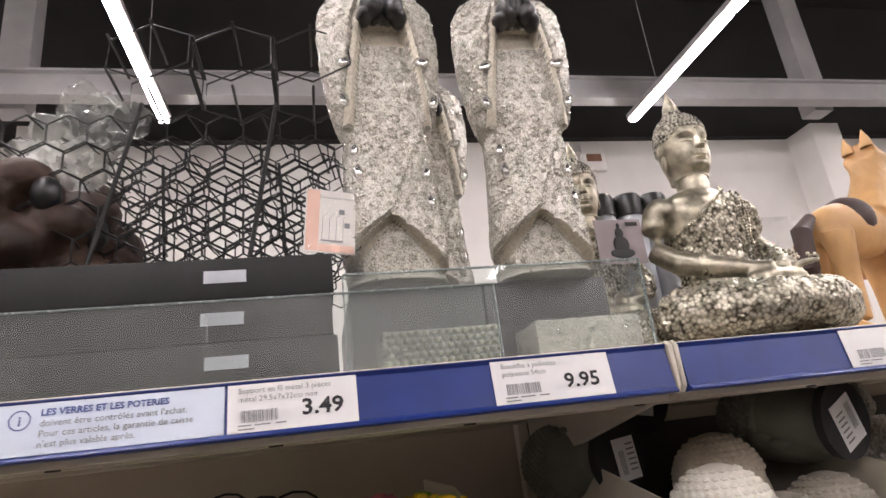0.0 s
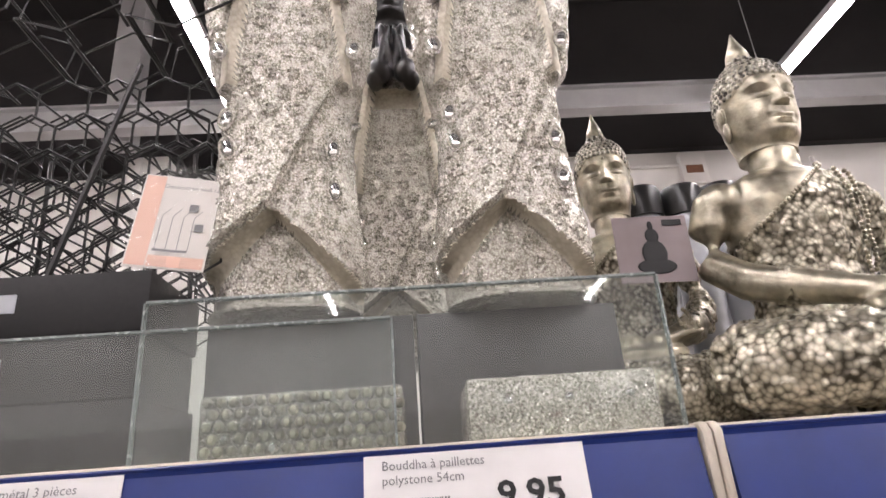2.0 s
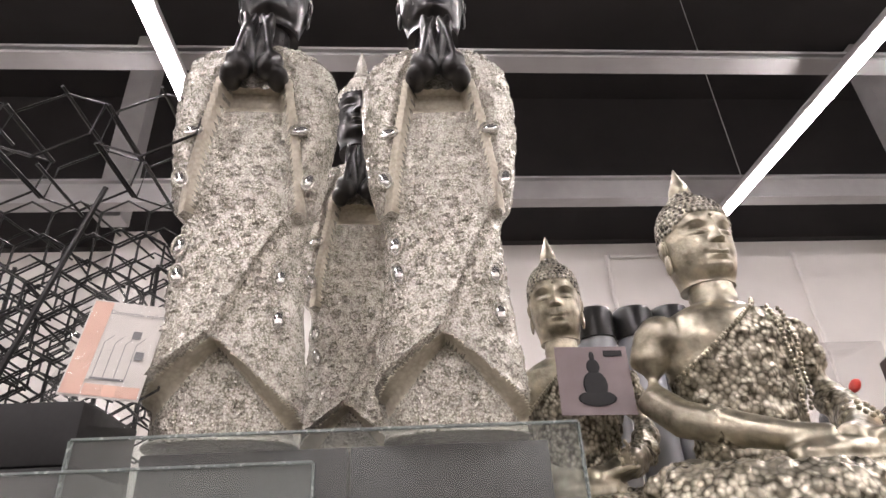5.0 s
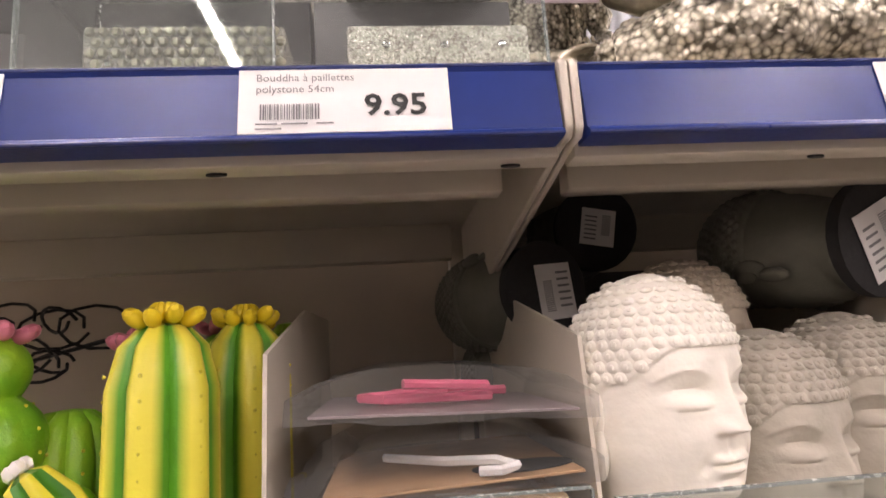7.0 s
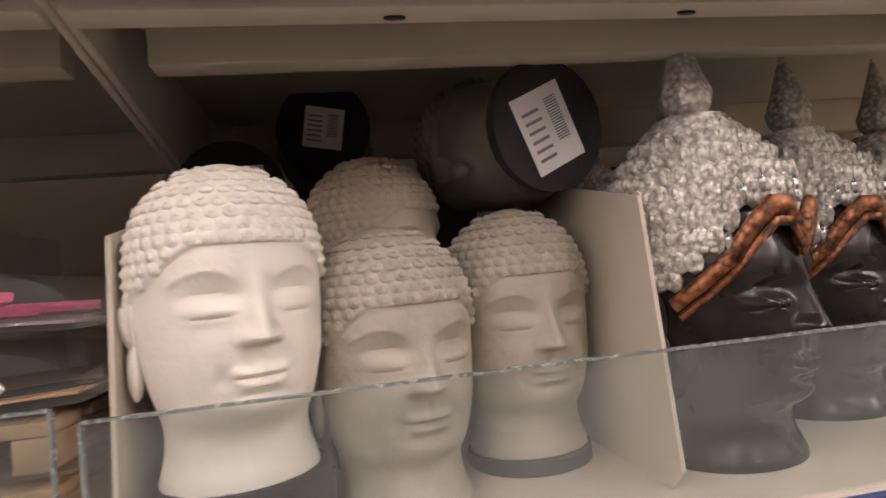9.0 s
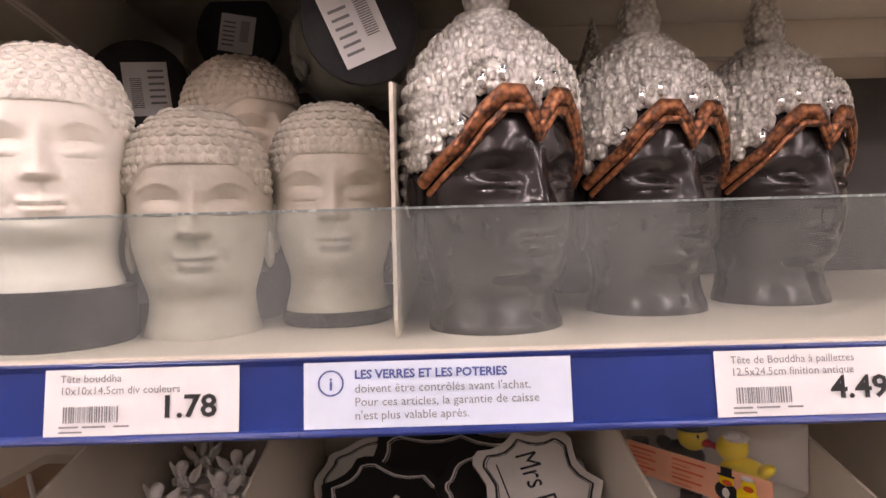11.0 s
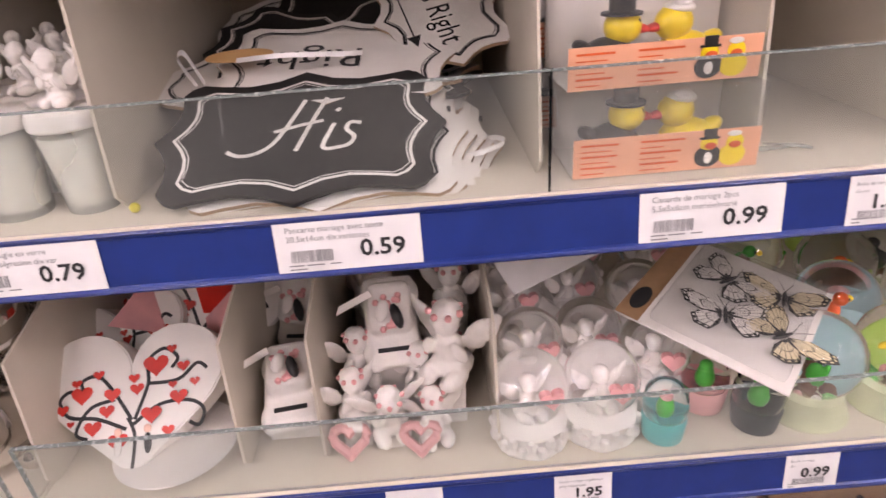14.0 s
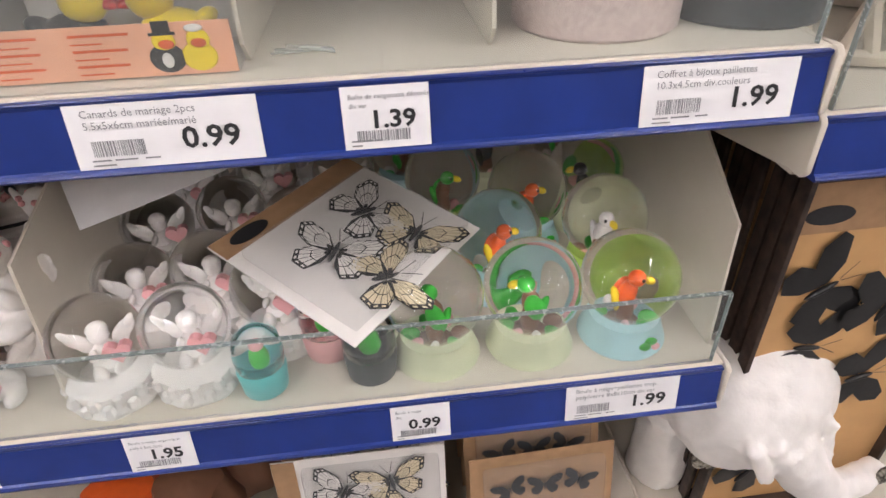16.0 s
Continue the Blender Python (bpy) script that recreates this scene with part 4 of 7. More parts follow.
def seated_figure():
    """Seated statue with crossed legs and a patterned shawl, 0.31 m high, facing -y."""
    b = bmesh.new()
    lathe(b, [(0.046, 0.03), (0.043, 0.07), (0.045, 0.1), (0.052, 0.13), (0.056, 0.15), (0.05, 0.166), (0.032, 0.176), (0.018, 0.182)], 32, (0, 0.008, 0), 1.0, 0.62)
    for s in (-1, 1):
        ell(b, (0.054 * s, 0.008, 0.154), (0.0165, 0.019, 0.017))
        tube(b, [(0.057 * s, 0.008, 0.156), (0.066 * s, 0.01, 0.134), (0.07 * s, 0.006, 0.108), (0.063 * s, -0.016, 0.09), (0.043 * s, -0.046, 0.077), (0.02 * s, -0.066, 0.068), (0.004 * s, -0.076, 0.066)], 0.0138, 12, taper=[1.12, 1.05, 0.95, 0.92, 0.8, 0.62, 0.55])
        # thigh and folded shin
        tube(b, [(0.03 * s, 0.01, 0.034), (0.065 * s, -0.014, 0.036), (0.088 * s, -0.036, 0.034)], 0.03, 14, taper=[1.0, 1.0, 0.85])
        tube(b, [(0.087 * s, -0.036, 0.03), (0.064 * s, -0.068, 0.03), (0.025 * s, -0.088, 0.03), (-0.02 * s, -0.09, 0.034)], 0.026, 14, taper=[1.05, 1.0, 0.9, 0.6])
    ell(b, (0.0, -0.072, 0.058), (0.036, 0.015, 0.008))
    for k in range(4):
        tube(b, [(0.016, -0.079 + 0.006 * k, 0.066), (0.034, -0.083 + 0.007 * k, 0.07), (0.048, -0.08 + 0.007 * k, 0.071)], 0.0032, 7, taper=[1.2, 1.0, 0.7])
    ell(b, (0, -0.02, 0.02), (0.085, 0.066, 0.02))
    box(b, -0.06, 0.06, -0.055, 0.045, 0.0, 0.02)
    body = fused(b, 0.0021, 3)

    def zone(c, n):
        if c.z < 0.06 and not (c.z > 0.052 and abs(c.x) < 0.04 and c.y < -0.055):
            return 1
        if c.y < -0.045 and c.z > 0.05:
            return 0
        if abs(c.x) < 0.056 and 0.05 < c.z < 0.178 and (c.x + 0.058) * 0.82 > (c.z - 0.116):
            return 1
        if c.x > 0.035 and c.z > 0.06 and c.y > -0.035:
            return 1
        return 0
    # raised blossoms on the cloth
    for v in body.verts:
        c = v.co
        if zone(c, None):
            p = c * 78
            d = noise.voronoi(p)[0][0]
            v.co = c + v.normal * (0.0022 * math.exp(-((d - 0.34) / 0.14) ** 2) + 0.0026 * math.exp(-(d / 0.14) ** 2) - 0.0006)
    body.normal_update()
    paint(body, zone)
    # neck with two creases, and the head
    lathe(body, [(0.0215, 0), (0.0185, 0.006), (0.018, 0.011), (0.0186, 0.013), (0.0178, 0.016), (0.0175, 0.022), (0.018, 0.024), (0.017, 0.034)], 24, (0, 0.008, 0.174), 1.0, 0.95)
    sculpted_head(body, pose(0, 0.01, 0.182) @ Matrix.Diagonal((0.66, 0.66, 0.66, 1)), 0, 2, 110, 110, 0.02)
    ell(body, (0, -0.0195, 0.2475), 0.0017, seg=8)
    for k in range(5):
        zz = 0.268 + 0.0042 * k
        rr = 0.0165 - 0.0026 * k
        n = max(5, int(2 * math.pi * rr / 0.0056))
        for i in range(n):
            a = 2 * math.pi * (i + 0.5 * (k % 2)) / n
            ell(body, (rr * math.cos(a), 0.013 + rr * math.sin(a), zz), 0.0036, seg=6, mi=2)
    lathe(body, [(0.0075, 0), (0.0098, 0.005), (0.0088, 0.01), (0.0058, 0.017), (0.003, 0.024), (0.0008, 0.031)], 14, (0, 0.013, 0.281), mi=0)
    # beaded seams of the shawl and its folded strap
    front = [(v.co.x, v.co.z, v.co.y) for v in body.verts if v.co.y < 0.02 and 0.06 < v.co.z < 0.18]

    def skin_y(x, z):
        near = [p[2] for p in front if abs(p[0] - x) < 0.004 and abs(p[1] - z) < 0.004]
        return min(near) if near else -0.02
    for u in [i / 30 for i in range(31)]:
        x, z = -0.052 + 0.072 * u, 0.121 + 0.058 * u
        ell(body, (x, skin_y(x, z) - 0.0005, z), 0.002, seg=6, mi=0)
        for off in (0.0, 0.011):
            x, z = 0.021 + off + 0.012 * math.sin(u * 1.5), 0.168 - 0.095 * u
            ell(body, (x, skin_y(x, z) - 0.0004, z), 0.0019, seg=6, mi=0)
    return body


def head_shape():
    """Ornament head on a short neck, 0.1465 m high, facing -y."""
    b = bmesh.new()
    sculpted_head(b, Matrix())
    for v in b.verts:
        if v.co.z < 0.004:
            v.co.z += 0.0016 * noise.noise(v.co * 160)
    return b


def hang_card(t, w, h, m, material, name="card"):
    b = bmesh.new()
    prism(b, [(0, 0), (w, 0), (w, h), (0, h)], 0.0006, m)
    return part(name, b, material, t, smooth=False)


# ---- top shelf ----
def top_shelf():
    f = figure_mesh()
    lab = "standing robed statue with silver glitter, gems and black praying figure head"
    tagged(f, lab, "statue", "glitter statues")
    for i, (x, y, z, k, rz) in enumerate(((-0.216, 0.085, 1.583, 1.0, 3), (-0.071, 0.085, 1.583, 1.0, -2), (-0.147, 0.25, 1.582, 1.0, 2))):
        m = pose(x, y, z, 0, 0, rz)
        ob = f if i == 0 else share("statue", f.data)
        ob.matrix_basis = m @ Matrix.Diagonal((k, k, k * 1.025, 1))
        tagged(ob, lab if i < 2 else "black-headed silver glitter statue standing behind two others", "statue", "glitter statues")
    # glitter caskets in front, plain carton riser behind
    for x0, x1, mm in ((-0.243, -0.146, CROWN), (-0.115, -0.02, GLITTER)):
        t = thing("glitter_casket", "silver beaded glitter casket behind the acrylic front", "casket", pose(0, 0, TOP_A), "glitter caskets")
        part("body", box(bmesh.new(), x0, x1, 0.018, 0.075, 0.0, 0.03, 0.002), GLITTER if mm is CROWN else mm, t)
        if mm is CROWN:
            bb = bmesh.new()
            r = random.Random(3)
            for i in range(15):
                for k in range(5):
                    ell(bb, (x0 + 0.004 + i * 0.0063 + 0.003 * (k % 2), 0.017, 0.004 + 0.0056 * k), (0.0027, 0.0022, 0.0026), seg=6, mi=1 if r.random() < 0.06 else 0)
            tagged(part("bead", bb, [PEWTER, GEM], t, "raised silver beads"), kind="stuff")
        else:
            bb = bmesh.new()
            for i in range(3):
                ell(bb, (x0 + 0.02 + i * 0.03, 0.0175, 0.018), (0.0025, 0.0015, 0.0025), seg=8)
            part("gem", bb, GEM, t, "row of small gems")
    for x0, x1 in ((-0.262, -0.139), (-0.137, -0.014)):
        t = thing("riser_carton", "plain dark grey carton under the statues", "carton", group="riser cartons")
        part("body", box(bmesh.new(), x0, x1, 0.078, 0.296, TOP_A, 1.5815, 0.001), SLAB, t)
    # seated statues
    s = part("statue", seated_figure(), [PEWTER, PEWTER_RELIEF, PEWTER_DARK])
    s.matrix_basis = pose(0.146, 0.115, TOP_A, 0, 0, 4) @ Matrix.Diagonal((1, 1, 1.035, 1))
    tagged(s, "seated antique silver statue with crossed legs and patterned shawl", "statue", "seated statues")
    s2 = share("statue", s.data)
    s2.matrix_basis = pose(0.034, 0.185, TOP_A, 0, 0, -14) @ Matrix.Diagonal((0.8, 0.85, 0.94, 1))
    tagged(s2, "smaller seated antique silver statue carrying a picture tag", "statue", "seated statues")
    t = thing("picture_tag", "mauve grey picture tag hung on a seated statue", "tag", pose(0.008, 0.118, 1.605, -4, 2, -3))
    hang_card(t, 0.054, 0.052, Matrix(), MAUVE_CARD)
    p = bmesh.new()
    for c, r in (((0.027, 0.012), (0.014, 0.006)), ((0.027, 0.022), (0.009, 0.011)), ((0.027, 0.036), (0.005, 0.006)), ((0.027, 0.044), (0.002, 0.004))):
        ell(p, (c[0], -0.0006, c[1]), (r[0], 0.0004, r[1]), seg=12)
    part("print", p, INK, t, "dark printed seated shape", smooth=False)
    b = box(bmesh.new(), 0.036, 0.05, -0.001, -0.0006, 0.044, 0.0485)
    part("badge", b, INK, t, smooth=False)
    # canisters
    for x in (0.083, 0.123, 0.160):
        t = thing("canister", "clear grey canister with a black lid", "canister", pose(x, 0.235, TOP_A), "lidded canisters")
        part("body", lathe(bmesh.new(), [(0.017, 0), (0.0185, 0.003), (0.0185, 0.195), (0.017, 0.2)], 24), SILVERCAN, t)
        part("lid", lathe(bmesh.new(), [(0.0195, 0.2), (0.0195, 0.226), (0.0175, 0.23), (0.015, 0.229)], 24), LID, t, "glossy black lid")
    # boxed toy with a dark shape, behind the seated statue
    t = thing("clear_box", "clear plastic box holding a dark red-tipped ornament", "box", pose(0.275, 0.24, TOP_A))
    c = part("case", box(bmesh.new(), -0.075, 0.075, -0.03, 0.06, 0, 0.185, 0.003), CLEAR, t)
    c.visible_shadow = False
    b = bmesh.new()
    ell(b, (0.0, 0.0, 0.06), (0.035, 0.02, 0.055), rot(0, 25))
    ell(b, (0.03, 0.0, 0.12), (0.018, 0.016, 0.03), rot(0, 35))
    ell(b, (0.055, 0.0, 0.15), (0.005, 0.005, 0.008), rot(0, 40), mi=1)
    ell(b, (0.01, -0.01, 0.03), (0.011, 0.008, 0.012), mi=1)
    part("ornament", b, [BLACK, RED], t, "dark ornament with red tips")
    # wooden horses
    for x, y, rz, k in ((0.425, 0.2, 12, 1.0), (0.53, 0.31, -35, 0.95)):
        t = thing("wooden_horse", "honey coloured wooden rocking horse with brown saddle", "toy horse", pose(x, y, TOP_A, 0, 0, rz) @ Matrix.Diagonal((k, k, k, 1)), "toy horses")
        b = bmesh.new()
        ell(b, (0.0, 0, 0.155), (0.08, 0.034, 0.04), seg=20)
        tube(b, [(0.05, 0, 0.17), (0.085, 0, 0.22), (0.09, 0, 0.265)], 0.034, 12, taper=[1.1, 0.9, 0.7])
        tube(b, [(0.08, 0, 0.275), (0.12, 0, 0.262), (0.145, 0, 0.25)], 0.026, 12, taper=[1, 0.8, 0.6])
        for sx in (-0.062, 0.062):
            for sy in (-0.02, 0.02):
                tube(b, [(sx, sy, 0.145), (sx * 1.05, sy, 0.08), (sx * 1.15, sy, 0.028)], 0.0155, 10, taper=[1.3, 0.85, 0.9])
        part("body", fused(b, 0.0035, 3), HORSE, t)
        for sy in (-0.014, 0.014):
            part("ear", lathe(bmesh.new(), [(0.009, 0), (0.007, 0.012), (0.0008, 0.028)], 10, (0.083, sy, 0.285)), HORSE, t)
        b = bmesh.new()
        ell(b, (-0.004, 0, 0.165), (0.034, 0.037, 0.037), seg=20)
        part("saddle", b, SADDLE, t, "dark brown saddle")
        part("tail", tube(bmesh.new(), [(-0.075, 0, 0.17), (-0.1, 0, 0.15), (-0.105, 0, 0.1), (-0.095, 0, 0.07)], 0.013, 10, taper=[0.6, 1, 0.9, 0.3]), SADDLE, t, "dark brown tail")
        for sy in (-0.024, 0.024):
            part("rocker", tube(bmesh.new(), [(-0.1, sy, 0.026), (-0.05, sy, 0.011), (0, sy, 0.008), (0.05, sy, 0.011), (0.1, sy, 0.026)], 0.008, 8), HORSE, t)
    # hexagon wire racks on charcoal bases
    for j, (x0, x1, y, z) in enumerate(((-0.53, -0.276, 0.03, TOP_A), (-0.53, -0.279, 0.03, TOP_A + 0.034), (-0.528, -0.277, 0.03, TOP_A + 0.068))):
        t = thing("wire_rack", "black hexagon wire wall rack with a charcoal wooden base", "wire rack", pose(0, 0, z), "wire racks")
        base = part("base", box(bmesh.new(), x0, x1, y, y + 0.075, 0.0, 0.0335, 0.0012), RACK_BASE, t, "charcoal lacquered base board")
        part("sticker", box(bmesh.new(), x1 - 0.1, x1 - 0.068, y - 0.0006, y - 0.0001, 0.013, 0.023), SILVERCAN, base, smooth=False)
        if j == 2:
            zoff = 0.034
            w = bmesh.new()
            a = 0.031
            for yy, dx in ((0.056, 0.0), (0.095, 0.012), (0.135, -0.009), (0.185, 0.015), (0.235, 0.004)):
                for i in range(-7, 6):
                    for k in range(5):
                        cx = -0.40 + dx + i * a * math.sqrt(3) * 0.62 + (0.0166 if k % 2 else 0)
                        if not (-0.62 < cx < -0.26):
                            continue
                        cz = zoff + 0.022 + k * a * 0.93
                        pts = [(cx + a * 0.61 * math.cos(math.pi / 3 * q + math.pi / 6), yy + 0.12 * (cz - zoff), cz + a * 0.62 * math.sin(math.pi / 3 * q + math.pi / 6)) for q in range(6)]
                        tube(w, pts, 0.0009, 5, True)
                        if yy < 0.2 and (i + k) % 2 == 0:
                            tube(w, [pts[1], (pts[1][0] + 0.008, pts[1][1] + 0.05, pts[1][2])], 0.0009, 5)
                            tube(w, [pts[4], (pts[4][0] - 0.006, pts[4][1] + 0.05, pts[4][2])], 0.0009, 5)
            for xx, lean in ((-0.47, 0.03), (-0.345, 0.025)):
                tube(w, [(xx, 0.05, zoff), (xx + lean, 0.075, zoff + 0.17)], 0.0021, 6)
                tube(w, [(xx + 0.03, 0.2, zoff - 0.09), (xx + 0.02, 0.2, zoff + 0.17)], 0.0019, 6)
            # large open hexagons across the head of the rack
            for cx in (-0.43, -0.357, -0.284):
                for yy in (0.05, 0.12):
                    pts = [(cx + 0.041 * math.cos(math.pi / 3 * q + math.pi / 6), yy + 0.01 * math.sin(q), zoff + 0.21 + 0.036 * math.sin(math.pi / 3 * q + math.pi / 6)) for q in range(6)]
                    tube(w, pts, 0.001, 5, True)
                for q in range(6):
                    aa = math.pi / 3 * q + math.pi / 6
                    tube(w, [(cx + 0.041 * math.cos(aa), 0.05, zoff + 0.21 + 0.036 * math.sin(aa)), (cx + 0.041 * math.cos(aa), 0.12, zoff + 0.21 + 0.036 * math.sin(aa))], 0.0014, 5)
            tagged(part("wire_frame", w, WIRE, t, "matt black hexagon wire frame"), kind="stuff")
    # tag in a bag on the rack
    t = thing("packet_tag", "peach and white instruction card in a clear packet", "card", pose(-0.3, 0.042, 1.61, -6, 6, 8))
    hang_card(t, 0.044, 0.062, Matrix(), BOARD_W)
    b = quad(bmesh.new(), 0.001, 0.012, 0.001, 0.061)
    quad(b, 0.0125, 0.043, 0.001, 0.008)
    part("band", b, PEACH, t, "peach printed band", smooth=False)
    b = bmesh.new()
    for u in range(4):
        ribbon_line(b, [(0.015 + 0.006 * u, 0.012), (0.015 + 0.006 * u, 0.034), (0.019 + 0.006 * u, 0.039)], 0.0004, -0.001)
    quad(b, 0.029, 0.034, 0.038, 0.043, -0.001)
    quad(b, 0.034, 0.039, 0.025, 0.03, -0.001)
    quad(b, 0.014, 0.033, 0.0105, 0.012, -0.001)
    words(b, "Decoration wall rack", 0.012, 0.053, 0.0042, -0.001)
    part("print", b, INK_GREY, t, smooth=False)
    b = bmesh.new()
    bmesh.ops.create_grid(b, x_segments=14, y_segments=14, size=0.5)
    for v in b.verts:
        x, y = v.co.x, v.co.y
        v.co = (0.022 + x * 0.052, -0.003 + 0.006 * noise.noise((x * 6, y * 6, 3)), 0.026 + y * 0.085)
    c = part("packet", b, CLEAR, t, "creased clear packet")
    c.visible_shadow = False
    # crumpled bag on the left
    t = thing("plastic_bag", "crumpled clear plastic bag hanging on the wire rack", "bag", pose(-0.497, 0.1, 1.755, 0, 35, 0))
    b = bmesh.new()
    bmesh.ops.create_grid(b, x_segments=26, y_segments=26, size=0.5)
    for v in b.verts:
        x, y = v.co.x, v.co.y
        v.co = (x * 0.085, 0.022 * noise.noise((x * 5, y * 5, 1)) + 0.014 * noise.noise((x * 12, y * 12, 5)), y * 0.1)
    c = part("film", b, FROST, t)
    c.visible_shadow = False
    # dark carved wooden bowl
    t = thing("carved_wood_bowl", "dark brown carved root wood bowl with holes", "bowl", pose(-0.60, 0.14, TOP_A))
    b = bmesh.new()
    for i in range(60):
        a = i * 2.4
        zz = (i / 60) * 0.19
        rr = 0.12 * math.sin(0.35 + zz * 12) ** 0.6 if math.sin(0.35 + zz * 12) > 0 else 0.03
        ell(b, (rr * math.cos(a), rr * 0.8 * math.sin(a), 0.03 + zz), (0.035, 0.03, 0.022), rot(0, 0, math.degrees(a)), seg=10)
    ell(b, (0, 0, 0.1), (0.115, 0.09, 0.1), seg=20)
    tube(b, [(0.125 * math.cos(a * math.pi / 12), 0.1 * math.sin(a * math.pi / 12), 0.135 + 0.01 * math.sin(a)) for a in range(24)], 0.012, 8, True)
    part("shell", fused(b, 0.005, 2), BARK, t)
    b = bmesh.new()
    for i, (a, zz) in enumerate(((-1.2, 0.16), (-0.8, 0.175), (-0.45, 0.15), (-1.0, 0.075), (-0.6, 0.06), (-0.25, 0.09))):
        ell(b, (0.135 * math.cos(a), 0.112 * math.sin(a), zz), (0.012, 0.012, 0.016), seg=12)
    part("hole", b, BLACK, t, "dark bored holes")


top_shelf()


# ---- second shelf ----
HEAD = {}


def head(x, y, z, rz, material, label, k=1.0, m=None):
    if "mesh" not in HEAD:
        HEAD["mesh"] = {}
        ob = part("head_ornament", head_shape(), WHITE_CER)
        HEAD["base"] = ob.data
        bpy.data.objects.remove(ob)
    if material.name not in HEAD["mesh"]:
        me = HEAD["base"].copy()
        me.materials.clear()
        me.materials.append(material)
        HEAD["mesh"][material.name] = me
    ob = new("head_ornament", HEAD["mesh"][material.name])
    ob.matrix_basis = (m if m else pose(x, y, z, 0, 0, rz)) @ Matrix.Diagonal((k, k, k, 1))
    return tagged(ob, label, "head ornament", "ceramic heads")


def sticker(m, w=0.034, h=0.043):
    t = thing("sticker", "white bar code sticker on a black foam base", "sticker", m, "base stickers")
    hang_card(t, w, h, Matrix.Translation((-w / 2, -0.0006, -h / 2)), PAPER)
    p = bmesh.new()
    for i in range(6):
        quad(p, -w * 0.4, -w * 0.05, -h * 0.35 + i * h * 0.12, -h * 0.31 + i * h * 0.12, -0.0012)
    q = -h * 0.2
    while q < h * 0.35:
        quad(p, w * 0.1, w * 0.35, q, q + 0.0008, -0.0012)
        q += 0.0016
    part("print", p, INK_GREY, t, smooth=False)
    return t


def lying_head(x, y, z, turn, tip, spin, label):
    """Dark head lying with its black foam base towards the aisle."""
    m = pose(x, y, z, 0, 0, turn) @ rot(tip) @ rot(0, 0, spin)
    ob = head(0, 0, 0, 0, DARK_CER, label, 1.0, m)
    b = lathe(bmesh.new(), [(0.033, -0.003), (0.0385, -0.001), (0.0385, 0.008), (0.036, 0.010)], 24, (0, 0.004, 0), 1.0, 1.05)
    part("foam_pad", b, FELT, ob, "black foam base")
    return m


